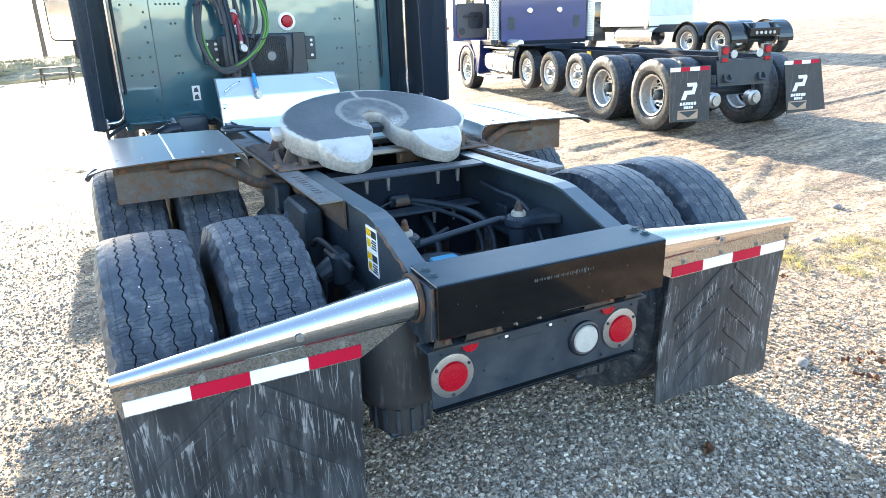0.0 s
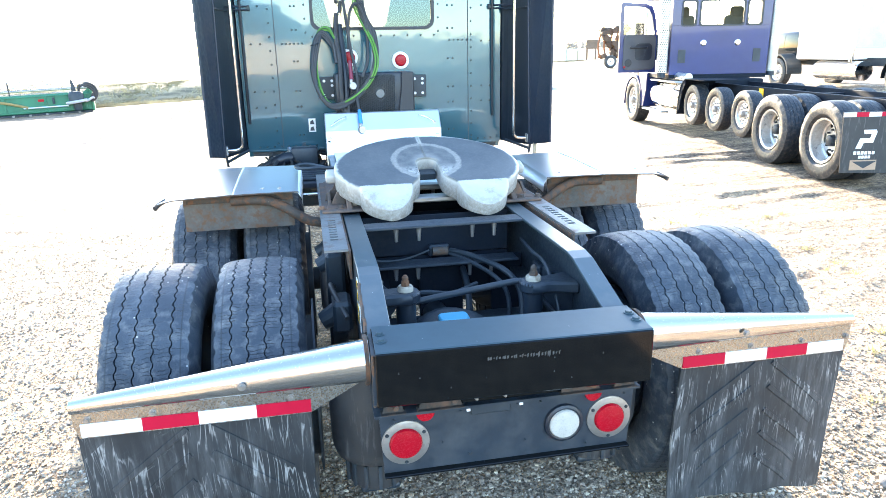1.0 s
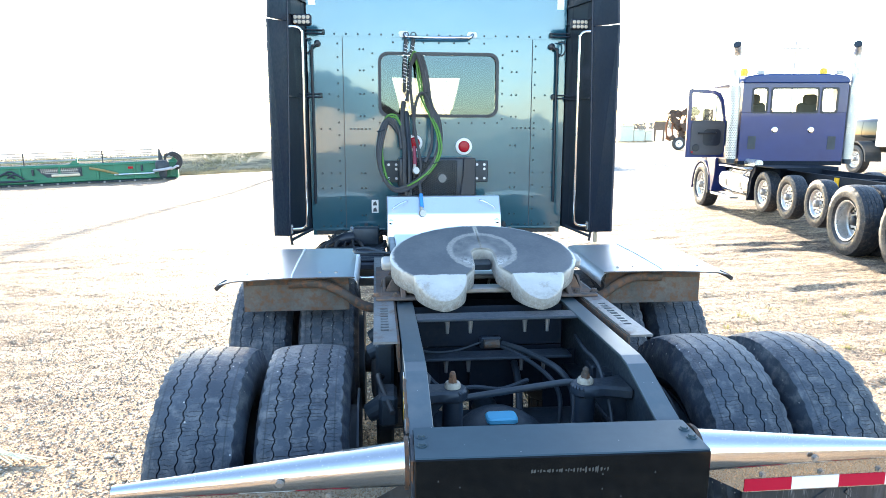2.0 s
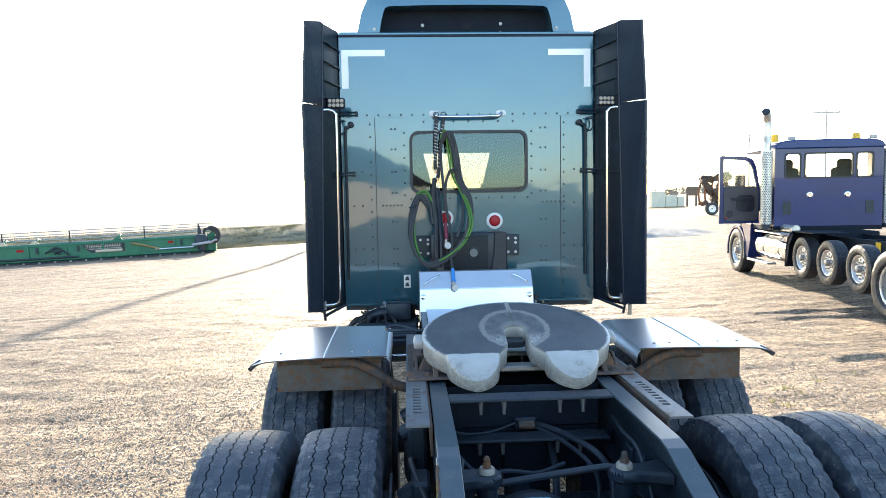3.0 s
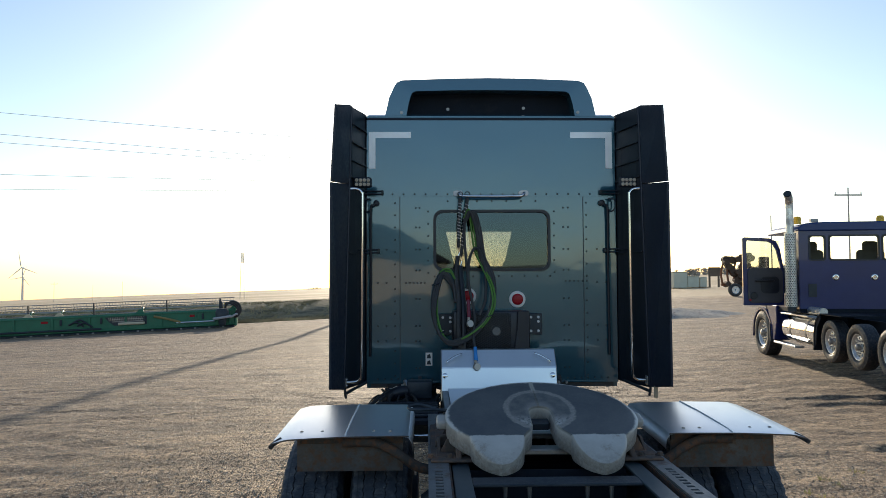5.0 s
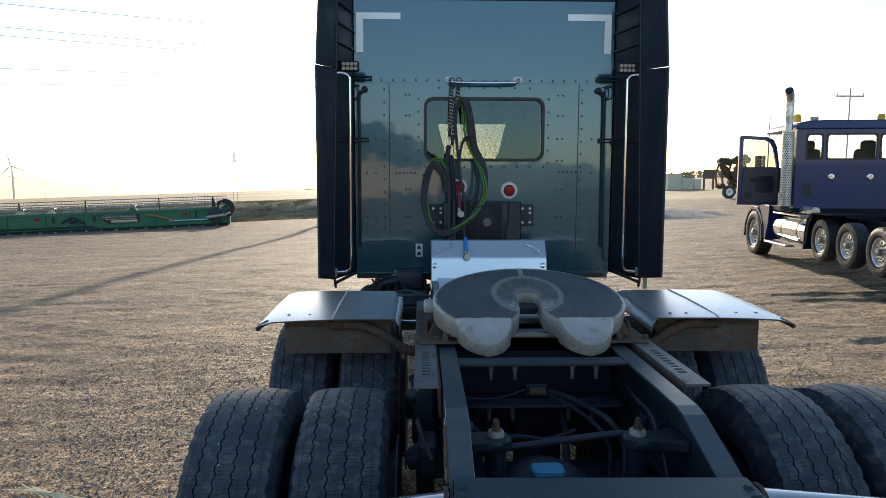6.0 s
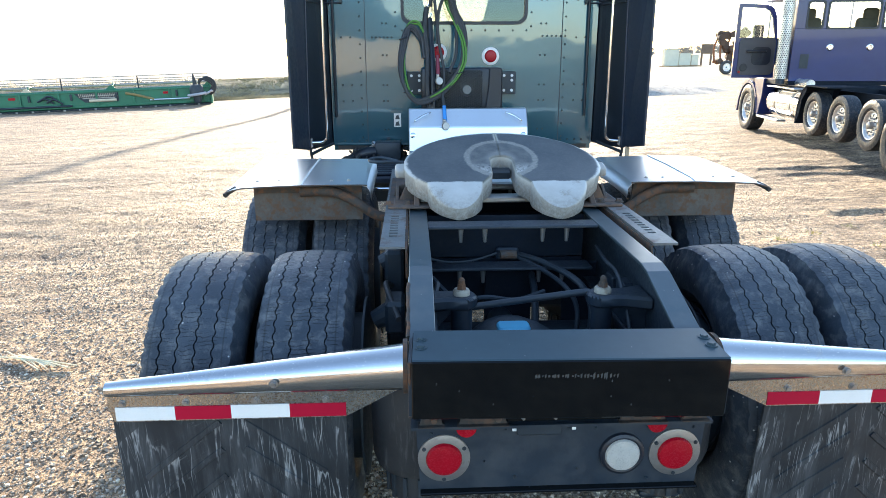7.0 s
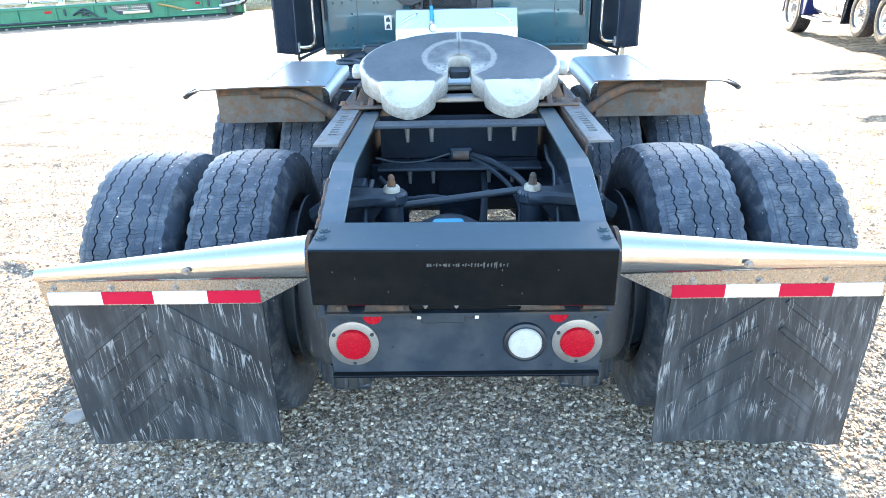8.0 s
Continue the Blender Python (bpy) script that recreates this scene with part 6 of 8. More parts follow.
        lamp = part("wall_lamp", lathe([(0.044, 0.0), (0.068, 0.0), (0.066, 0.012), (0.05, 0.018), (0.044, 0.018)], turn, 32, closed=True), white_paint, truck, "round red lamp with a white bezel", True)
        part("lens", lathe([(0.046, 0.0), (0.046, 0.018), (0.036, 0.03), (0.0, 0.036)], turn, 32), red_lens, lamp, "red lens", True)
    # heater box with a honeycomb grille
    unit = part("heater_unit", box(X - 0.33, X + 0.27, 3.40, 3.62, 1.30, 1.63, 0.02, None, 2), fairing_black, truck, "black heater unit with honeycomb grille", True)
    grid = bmesh.new()
    r = 0.011
    for i in range(26):
        for j in range(16):
            cx, cz = X - 0.225 + i * 0.0152, 1.335 + j * 0.0175 + (0.00875 if i % 2 else 0)
            if cx > X + 0.12 or cz > 1.61 or math.hypot(cx - X - 0.005, cz - 1.475) < 0.045:
                continue
            hexo = [(cx + r * math.cos(math.pi * q / 3), cz + r * math.sin(math.pi * q / 3)) for q in range(6)]
            hexi = [(cx + r * 0.72 * math.cos(math.pi * q / 3), cz + r * 0.72 * math.sin(math.pi * q / 3)) for q in range(6)]
            ring_prism(hexo, hexi, "y", 3.388, 3.398, grid)
    tagged(part("grille", grid, chassis_black, unit, "black honeycomb grille"), kind="stuff")
    part("emblem", lathe([(0.0, 0.01), (0.032, 0.01), (0.036, 0.004), (0.04, 0.0)], Matrix.Translation((X + 0.005, 3.398, 1.475)) @ pose(0, 0, 0, 90, 0, 0), 24), worn_plate, unit, "round grey emblem", True)
    part("side_panel", prism([(X + 0.14, 1.31), (X + 0.26, 1.31), (X + 0.26, 1.63), (X + 0.17, 1.63), (X + 0.165, 1.5)], "y", 3.385, 3.40, 0.004), fairing_black, unit)
    for s in (-1, 1):
        bx = X + s * 0.355 - 0.02
        mount = part("mount", box(bx - 0.06, bx + 0.06, 3.60, 3.612, 1.43, 1.60, 0.004), chassis_black, unit, "black mount with pale bolts")
        for dx in (-0.03, 0.03):
            for dz in (-0.055, 0.02, 0.055):
                if dz == 0.02 and dx < 0:
                    continue
                part("bolt", rod((bx + dx, 3.60, 1.515 + dz), (bx + dx, 3.592, 1.515 + dz), 0.011, None, None, 10), white_paint, mount)
    # small label
    lab = part("warning_label", box(X - 0.545, X - 0.49, y - 0.003, y - 0.0005, 1.18, 1.285), white_paint, truck, "small white label with black signs")
    for z0, z1 in ((1.24, 1.275), (1.19, 1.225)):
        part("print", prism([(X - 0.535, z0), (X - 0.50, z0), (X - 0.51, z1), (X - 0.53, z1 - 0.01)], "y", y - 0.0045, y - 0.0028), chassis_black, lab)
    # rivets
    dots = []
    for i in range(23):
        dots.append((-0.99 + 0.09 * i, 2.572))
    for i in range(7):
        dots.append((-0.36 + 0.12 * i, 2.515))
    for sx in (-0.79, 0.775):
        for i in range(15):
            dots += [(sx, 1.10 + 0.10 * i)]
    for i in range(10):
        dots += [(-0.47 + 0.105 * i, 1.90), ]
    for sx in (-0.52, 0.51):
        for i in range(6):
            dots += [(sx, 1.93 + 0.1 * i)]
    for sx in (-0.62, -0.59, 0.585, 0.625):
        for z in (1.16, 1.38, 1.5, 1.72, 1.95, 2.12, 2.30, 2.46):
            dots += [(sx, z)]
    for i in range(6):
        dots += [(-0.70 + 0.03 * i, 1.85), (0.60 + 0.035 * i, 1.86)]
    for z in (1.38, 1.5, 1.85, 2.12):
        dots += [(-0.93, z), (-0.86, z), (0.86, z), (0.93, z)]
    for i in range(9):
        dots += [(-0.93 + 0.055 * i, 1.075), (0.5 + 0.055 * i, 1.075)]
    own = bmesh.new()
    for x, z in dots:
        lathe([(0.0, 0.004), (0.005, 0.003), (0.008, 0.0)], Matrix.Translation((X + x, y, z)) @ pose(0, 0, 0, 90, 0, 0), 8, own)
    tagged(part("rivets", own, rivet_paint, truck, "dark round rivet heads"), kind="stuff")
    part("lower_lip", box(X - 1.0, X + 1.0, y - 0.006, y, 1.04, 1.052), green_paint, truck)


def build_under_cab(truck, X):
    """Gearbox, lines and brackets under the cab, front wheels, mirror."""
    part("gearbox", lathe([(0.0, -0.7), (0.16, -0.7), (0.2, -0.5), (0.24, -0.2), (0.25, 0.5), (0.33, 0.7), (0.0, 0.72)], Matrix.Translation((X, 4.6, 0.80)) @ pose(0, 0, 0, -90, 0, 0), 20), chassis_black, truck, "", True)
    tank = part("battery_box", box(X - 0.92, X - 0.46, 3.75, 4.35, 0.62, 0.90, 0.02, None, 2), chassis_black, truck, "black ribbed battery box")
    for k in range(5):
        part("rib", box(X - 0.91, X - 0.47, 3.72 + 0.0, 3.75, 0.66 + 0.05 * k, 0.685 + 0.05 * k, 0.004), fairing_black, tank)
    part("step_box", box(X - 0.90, X - 0.50, 3.78, 4.3, 0.90, 0.93, 0.01), fairing_black, truck)
    part("reservoir", box(X - 0.66, X - 0.50, 3.70, 3.85, 0.93, 1.06, 0.02, None, 2), fairing_black, truck, "", True)
    part("pipe", tube([(X - 0.72, 3.66, 1.06), (X - 0.70, 3.62, 1.02), (X - 0.64, 3.60, 0.97), (X - 0.62, 3.6, 0.955)], 0.017, None, 10), aluminium, truck, "short bright metal pipe", True)
    part("pipe", tube([(X - 0.72, 3.7, 1.02), (X - 0.82, 3.7, 0.98), (X - 0.95, 3.7, 0.88), (X - 1.0, 3.7, 0.76)], 0.028, None, 10), white_paint, truck, "pale bent pipe", True)
    rng = random.Random(9)
    for k in range(12):
        x = X - rng.uniform(0.46, 0.9)
        pts = [(x, 3.62 + rng.uniform(0, 0.1), rng.uniform(0.9, 1.04)), (x + rng.uniform(-0.1, 0.1), 3.5, rng.uniform(0.85, 1.0)), (x + rng.uniform(-0.12, 0.12), 3.3, rng.uniform(0.8, 0.95)), (X - 0.40 - rng.uniform(0, 0.1), 3.0, rng.uniform(0.82, 0.98))]
        part("hose", tube(pts, rng.choice((0.008, 0.012, 0.016)), None, 8), flap_rubber, truck, "", True)
    # dark equipment between the cab and the deck
    part("equipment_rack", prism([(3.10, 0.70), (3.66, 0.70), (3.66, 0.96), (3.35, 0.94), (3.10, 0.86)], "x", X - 0.90, X - 0.45, 0.012), chassis_black, truck, "black equipment rack behind the cab")
    part("side_rack", box(X + 0.46, X + 0.62, 3.2, 3.66, 0.75, 1.0, 0.02, None, 2), chassis_black, truck, "", True)
    step = part("ribbed_step", box(X - 0.93, X - 0.45, 2.72, 3.32, 0.90, 0.95, 0.012), fairing_black, truck, "black ribbed step plate behind the cab")
    for k in range(6):
        part("rib", box(X - 0.92, X - 0.46, 2.76 + 0.09 * k, 2.80 + 0.09 * k, 0.95, 0.968, 0.006), fairing_black, step)
    part("power_unit", box(X - 0.70, X - 0.50, 3.44, 3.58, 0.95, 1.085, 0.015, None, 2), dusty_black, truck, "", True)
    part("air_elbow", tube([(X - 0.88, 3.50, 0.80), (X - 0.86, 3.46, 0.94), (X - 0.78, 3.44, 1.0), (X - 0.70, 3.46, 1.01)], 0.045, None, 12), fairing_black, truck, "", True)
    for k in range(5):
        part("hose", tube([(X - 0.90 + 0.03 * k, 3.60, 1.0), (X - 0.86 + 0.05 * k, 3.42, 0.985 + 0.012 * (k % 2)), (X - 0.90 + 0.07 * k, 3.30, 0.96), (X - 0.80 + 0.07 * k, 3.05, 0.90)], (0.010, 0.013, 0.008)[k % 3], None, 8), flap_rubber, truck, "", True)
    part("cross_bar", rod((X - 0.63, 1.95, 1.02), (X - 0.46, 1.95, 1.02), 0.008), chrome, truck, "bright thin bar")
    for x in (-0.66, -0.60, -0.54, -0.72, 0.52, 0.58):
        part("fitting", rod((X + x, 3.64, 1.045), (X + x, 3.60, 1.045), 0.014, 0.01, None, 8), plain_steel, truck)
    for x in (-0.60, 0.53):
        part("lug", prism([(X + x - 0.02, 1.02), (X + x + 0.02, 1.02), (X + x + 0.012, 1.10), (X + x - 0.012, 1.10)], "y", 3.632, 3.644), chassis_black, truck)
    part("filter_block", box(X + 0.66, X + 0.80, 3.88, 4.0, 0.98, 1.10, 0.012), cream_paint, truck, "cream coloured filter block")
    part("air_dryer", lathe([(0.0, 0.0), (0.1, 0.0), (0.12, 0.05), (0.12, 0.2), (0.06, 0.26), (0.0, 0.27)], Matrix.Translation((X + 0.56, 3.85, 0.80)), 20), chassis_black, truck, "", True)
    for s in (-1, 1):
        foot = tube([(X + s * 1.16, 3.30, 1.07), (X + s * 1.16, 3.31, 1.02), (X + s * 1.155, 3.32, 0.985)], 0.010, None, 8)
        foot = tube([(X + s * 1.02, 3.52, 1.07), (X + s * 1.09, 3.42, 1.045), (X + s * 1.155, 3.32, 1.02)], 0.012, foot, 8)
        part("extender_foot", foot, chassis_black, truck, "", True)
        wheel(truck, X + s * 0.92, 8.8, 0.515, s < 0, "alu")
        part("cab_side", box(min(X + s * 0.99, X + s * 1.02), max(X + s * 0.99, X + s * 1.02), 6.25, 8.0, 1.0, 2.1), green_paint, truck)
        part("mirror_arm", tube([(X + s * 1.0, 7.1, 2.2), (X + s * 1.3, 7.05, 2.15), (X + s * 1.32, 7.05, 1.85)], 0.02, None, 8), white_paint, truck, "", True)
        mx, mz, mw = (1.30, 1.60, 0.225) if s < 0 else (1.24, 1.66, 0.14)
        mirror = part("mirror", prism(rounded(X + s * mx - mw, X + s * mx + mw, mz, mz + 0.72, 0.06), "y", 7.02, 7.10, 0.01), fairing_black, truck, "black framed door mirror")
        part("glass", prism(rounded(X + s * mx - mw + 0.015, X + s * mx + mw - 0.015, mz + 0.02, mz + 0.70, 0.05), "y", 7.012, 7.019), chrome, mirror, "mirror glass")
    arc = [(8.8 + 0.70 * math.cos(radians(a)), 0.52 + 0.66 * math.sin(radians(a))) for a in range(0, 181, 12)]
    arc_in = [(8.8 + 0.64 * math.cos(radians(a)), 0.52 + 0.60 * math.sin(radians(a))) for a in range(180, -1, -12)]
    for s in (-1, 1):
        part("front_fender", prism(arc + arc_in, "x", X + s * 0.7, X + s * 1.24), green_paint, truck)
        hood_mirror = part("hood_mirror", prism(rounded(X + s * 1.19 - 0.17, X + s * 1.19 + 0.17, 1.34, 1.90, 0.09), "y", 8.96, 9.04, 0.015), fairing_black, truck, "black hood mirror")
        part("stalk", tube([(X + s * 1.0, 9.0, 1.1), (X + s * 1.1, 9.0, 1.3), (X + s * 1.2, 9.0, 1.5)], 0.015, None, 8), fairing_black, hood_mirror, "", True)
    part("hood", box(X - 0.75, X + 0.75, 7.9, 9.8, 0.8, 1.95, 0.15, None, 3), green_paint, truck, "", True)
    part("front_axle", rod((X - 0.9, 8.8, 0.515), (X + 0.9, 8.8, 0.515), 0.07), chassis_black, truck)


build_tractor()


# ---- the blue truck chassis beside it ----
grey_trim = surface("grey_door_trim", (0.07, 0.072, 0.08), 0.7, 0, 0.15, 4, 60)


seat_cloth = surface("olive_seat_cloth", (0.10, 0.09, 0.055), 0.9, 0, 0.2, 5, 80)


def build_blue_truck():
    at = pose(6.17, 5.97, 0.0, 0, 0, -8.4)
    t = thing("truck_chassis", "blue multi-axle truck chassis with open door, no body", "truck", at)
    L, Rr = 0.12, 2.06
    C = (L + Rr) / 2
    for y in (0.08, 1.45):
        for s, x in ((-1, L), (1, Rr)):
            wheel(t, x, y, 0.53, s < 0, "dish", 1.03, FAR_TYRE)
            wheel(t, x - s * 0.34, y, 0.53, s > 0, "dish", 1.03, FAR_TYRE)
        part("axle", rod((L, y, 0.53), (Rr, y, 0.53), 0.08), chassis_black, t)
    for y in (2.42, 3.46, 4.47):
        for s, x in ((-1, L), (1, Rr)):
            wheel(t, x, y, 0.675, s < 0, "alu", 0.76, FAR_TYRE)
        part("axle", rod((L, y, 0.675), (Rr, y, 0.675), 0.07), chassis_black, t)
    for s, x in ((-1, L), (1, Rr)):
        wheel(t, x, 7.93, 0.545, s < 0, "alu", 1.03, FAR_TYRE)
        part("frame_rail", box(C + s * 0.42 - 0.035, C + s * 0.42 + 0.035, -0.5, 8.8, 0.82, 1.07, 0.006), deep_black, t)
    for y in (-0.4, 0.8, 2.0, 3.1, 4.2, 5.3):
        part("cross_member", box(C - 0.385, C + 0.385, y, y + 0.1, 0.85, 1.02), deep_black, t)
    # cab
    x0, x1, y0 = 0.03, 2.15, 5.82
    hole_spans = ((0.235, 0.53), (0.62, 1.555), (1.63, 1.945))
    z0, z1 = 2.20, 2.69
    cab = part("cab", box(x0, x1, y0, y0 + 0.04, 1.2, z0, 0.006), blue_paint, t, "blue painted day cab with three rear windows")
    part("upper_wall", box(x0, x1, y0, y0 + 0.04, z1, 2.82), blue_paint, cab)
    xs = [x0, 0.235, 0.53, 0.62, 1.555, 1.63, 1.945, x1]
    for i in (0, 2, 4, 6):
        part("pillar", box(xs[i], xs[i + 1], y0, y0 + 0.04, z0, z1), blue_paint, cab)
    part("roof", prism([(x0 - 0.015, 2.79), (x0 - 0.01, 2.86), (x0 + 0.05, 2.92), (x0 + 0.16, 2.955), (x0 + 0.5, 2.975), (x1 - 0.5, 2.975), (x1 - 0.16, 2.955), (x1 - 0.05, 2.92), (x1 + 0.01, 2.86), (x1 + 0.015, 2.79)], "y", y0 - 0.035, y0 + 1.75, 0.025), blue_roof, cab, "smooth bright blue cab roof", True)
    for x in (x0, x1 - 0.04):
        part("side_wall", box(x, x + 0.04, y0 + 0.04, y0 + 0.55, 1.2, 2.82), blue_paint, cab)
        part("side_wall", box(x, x + 0.04, y0 + 0.55, y0 + 1.75, 1.2, 1.5), blue_paint, cab)
    part("floor", box(x0, x1, y0, y0 + 2.0, 1.12, 1.2), deep_black, cab)
    part("dashboard", box(x0 + 0.1, x1 - 0.1, y0 + 1.6, y0 + 1.8, 1.2, 2.05, 0.04), chassis_black, cab)
    for x in (0.46, 1.66):
        part("seat", box(x - 0.25, x + 0.25, y0 + 0.5, y0 + 0.68, 1.5, 2.35, 0.07, None, 3), chassis_black, cab, "", True)
        part("headrest", box(x - 0.15, x + 0.15, y0 + 0.5, y0 + 0.64, 2.28, 2.60, 0.07, None, 3), seat_cloth, cab, "", True)
        part("shoulder", box(x - 0.27, x + 0.27, y0 + 0.48, y0 + 0.66, 2.0, 2.42, 0.08, None, 3), seat_cloth, cab, "", True)
    part("hood", box(x0 + 0.35, x1 - 0.35, 7.9, 9.4, 1.1, 1.85, 0.12, None, 3), blue_paint, t, "", True)
    for a, b in hole_spans:
        part("window_seal", ring_prism(rounded(a - 0.02, b + 0.02, z0 - 0.02, z1 + 0.02, 0.06), rounded(a + 0.015, b - 0.015, z0 + 0.015, z1 - 0.015, 0.05), "y", y0 - 0.008, y0 + 0.02), fairing_black, cab)
    for x in (0.728, 1.465):
        part("vent", lathe([(0.0, 0.004), (0.03, 0.004), (0.034, 0.012), (0.05, 0.014), (0.065, 0.006), (0.068, 0.0)], Matrix.Translation((x, y0, 1.845)) @ pose(0, 0, 0, 90, 0, 0), 24), chrome, cab, "round chrome vent", True)
    for x in (0.277, 1.90):
        part("grille", box(x - 0.08, x + 0.08, y0 - 0.006, y0, 1.445, 1.715), chassis_black, cab)
    for x in (0.11, 1.72):
        part("beacon", lathe([(0.0, 0.16), (0.06, 0.15), (0.075, 0.1), (0.075, 0.0), (0.0, 0.0)], Matrix.Translation((x, y0 + 0.25, 2.955)), 20), yellow_lens, t, "amber warning beacon", True)
        part("marker_lamp", box(x + 0.25, x + 0.4, y0 + 0.2, y0 + 0.3, 2.985, 3.06, 0.01), white_lens, t)
    # open door
    own = ring_prism([(-0.83, 1.24), (-0.83, 2.69), (-0.79, 2.72), (-0.27, 2.69), (-0.14, 2.63), (-0.06, 2.47), (0.0, 2.1), (0.01, 1.24)], [(-0.75, 2.04), (-0.75, 2.62), (-0.73, 2.65), (-0.30, 2.62), (-0.20, 2.57), (-0.13, 2.44), (-0.06, 2.12), (-0.06, 2.04)], "y", 6.60, 6.66)
    door = part("door", own, blue_paint, t, "blue cab door standing open")
    part("trim_panel", prism(rounded(-0.74, -0.02, 1.30, 2.05, 0.10), "y", 6.575, 6.60, 0.006), grey_trim, door, "black inner trim")
    part("speaker", lathe([(0.0, 0.008), (0.07, 0.008), (0.08, 0.0)], Matrix.Translation((-0.62, 6.575, 1.45)) @ pose(0, 0, 0, 90, 0, 0), 20), fairing_black, door)
    part("reflector", box(-0.72, -0.68, 6.568, 6.575, 1.34, 1.38), red_lens, door)
    part("armrest", box(-0.6, -0.2, 6.53, 6.58, 1.75, 1.8, 0.015), fairing_black, door)
    part("mirror", box(-0.42, -0.2, 6.83, 6.88, 1.95, 2.3, 0.02), fairing_black, t)
    part("armrest_hollow", prism(rounded(-0.48, -0.10, 1.50, 1.86, 0.09), "y", 6.566, 6.574), fairing_black, door)
    part("door_pane", box(-0.74, -0.07, 6.625, 6.631, 2.05, 2.64), thin_glass("door_glass", (0.72, 0.76, 0.74), 0.08), door, "clear door window").visible_shadow = False
    # exhaust stacks
    for sx, sy in ((-0.105, 5.90), (2.285, 5.90)):
        stack = part("exhaust_stack", rod((sx, sy, 2.72), (sx, sy, 3.30), 0.075, None, None, 20), road_alloy, t, "chrome exhaust stack with perforated shield", True)
        part("shield", perforated(sx, sy, 0.112, 1.25, 2.77), road_alloy, stack, "perforated chrome heat shield")
        part("muffler", rod((sx, sy, 1.15), (sx, sy, 2.75), 0.088, None, None, 20), chassis_black, stack)
        part("elbow", tube([(sx, sy, 3.27), (sx - 0.005, sy - 0.01, 3.38), (sx - 0.03, sy - 0.06, 3.48), (sx - 0.08, sy - 0.14, 3.545)], 0.078, None, 16), road_alloy, stack, "", True)
        # Solid dark disc whose colour stands for the shade inside the open pipe.
        part("mouth", rod((sx - 0.079, sy - 0.138, 3.543), (sx - 0.092, sy - 0.158, 3.559), 0.076, None, None, 20), chassis_black, stack)
    # tank, steps, guards
    part("fuel_tank", rod((0.30, 5.10, 0.76), (0.30, 6.75, 0.76), 0.30, None, None, 32), chrome, t, "polished round fuel tank", True)
    for y in (5.5, 6.3):
        part("tank_strap", rod((0.30, y, 0.76), (0.30, y + 0.06, 0.76), 0.307, None, None, 32), plain_steel, t, "", True)
    part("step", box(-0.04, 0.14, 5.3, 6.7, 1.06, 1.09, 0.005), aluminium, t)
    part("step", box(-0.06, 0.12, 5.9, 7.1, 0.40, 0.44, 0.005), aluminium, t)
    arc = [(7.93 + 0.66 * math.cos(radians(a)), 0.53 + 0.62 * math.sin(radians(a))) for a in range(-10, 191, 12)]
    arc_in = [(7.93 + 0.60 * math.cos(radians(a)), 0.53 + 0.56 * math.sin(radians(a))) for a in range(190, -11, -12)]
    part("front_fender", prism(arc + arc_in, "x", -0.03, 0.4), blue_paint, t)
    part("bracket", box(0.15, 0.5, 4.85, 5.1, 0.5, 1.1, 0.02), deep_black, t)
    guard = [(5.08, 0.45), (5.05, 0.80), (4.95, 1.04), (4.75, 1.17), (3.9, 1.17), (3.9, 1.15), (4.74, 1.15), (4.93, 1.02), (5.02, 0.79), (5.05, 0.45)]
    part("wheel_guard", prism(guard, "x", -0.04, 0.62), deep_black, t, "black curved sheet guard over the pusher wheel")
    part("guard_side", prism([(5.06, 0.45), (5.02, 0.82), (4.92, 1.03), (4.75, 1.14), (4.75, 1.06), (4.90, 0.9), (4.96, 0.6)], "x", -0.03, -0.015), deep_black, t)
    part("fender_panel", prism([(7.62, 1.22), (7.0, 1.22), (7.02, 0.85), (7.16, 0.45), (7.28, 0.45), (7.34, 0.80)], "x", -0.02, 0.38, 0.01), blue_paint, t, "blue panel behind the front wheel")
    part("splash_guard", prism([(7.40, 0.80), (7.36, 0.40), (7.32, 0.40), (7.36, 0.80)], "x", -0.05, 0.02), chassis_black, t)
    part("engine_block", box(0.42, 1.8, 5.2, 9.0, 0.62, 1.12, 0.03, None, 2), deep_black, t)
    part("step_top", rod((0.24, 5.25, 1.17), (0.24, 6.5, 1.17), 0.08, None, None, 16), road_alloy, t, "", True)
    part("yellow_tag", box(C - 0.465, C - 0.456, 2.95, 3.10, 0.90, 1.05), yellow_lens, t, "small yellow tag on the frame")
    # tail
    part("bumper_plate", prism([(C - 0.5, 1.02), (C + 0.5, 1.02), (C + 0.44, 0.66), (C - 0.44, 0.66)], "y", -0.55, -0.53), chassis_black, t)
    for s in (-1, 1):
        lamp = part("tail_lamp", box(C + s * 0.37 - 0.07, C + s * 0.37 + 0.07, -0.56, -0.48, 0.99, 1.22, 0.01), chassis_black, t, "tail lamp cluster")
        part("lens", rod((C + s * 0.37, -0.56, 1.15), (C + s * 0.37, -0.575, 1.15), 0.055, None, None, 20), red_lens, lamp)
        part("lens", box(C + s * 0.37 - 0.05, C + s * 0.37 + 0.05, -0.57, -0.56, 1.0, 1.05), red_lens, lamp)
        part("lens", rod((C + s * 0.225, -0.56, 1.1), (C + s * 0.225, -0.575, 1.1), 0.055, None, None, 20), white_lens, lamp)
        part("tow_hook", tube([(C + s * 0.3 - 0.05, -0.56, 0.82), (C + s * 0.3 - 0.05, -0.6, 0.74), (C + s * 0.3 + 0.05, -0.6, 0.74), (C + s * 0.3 + 0.05, -0.56, 0.82)], 0.02), chassis_black, t, "", True)
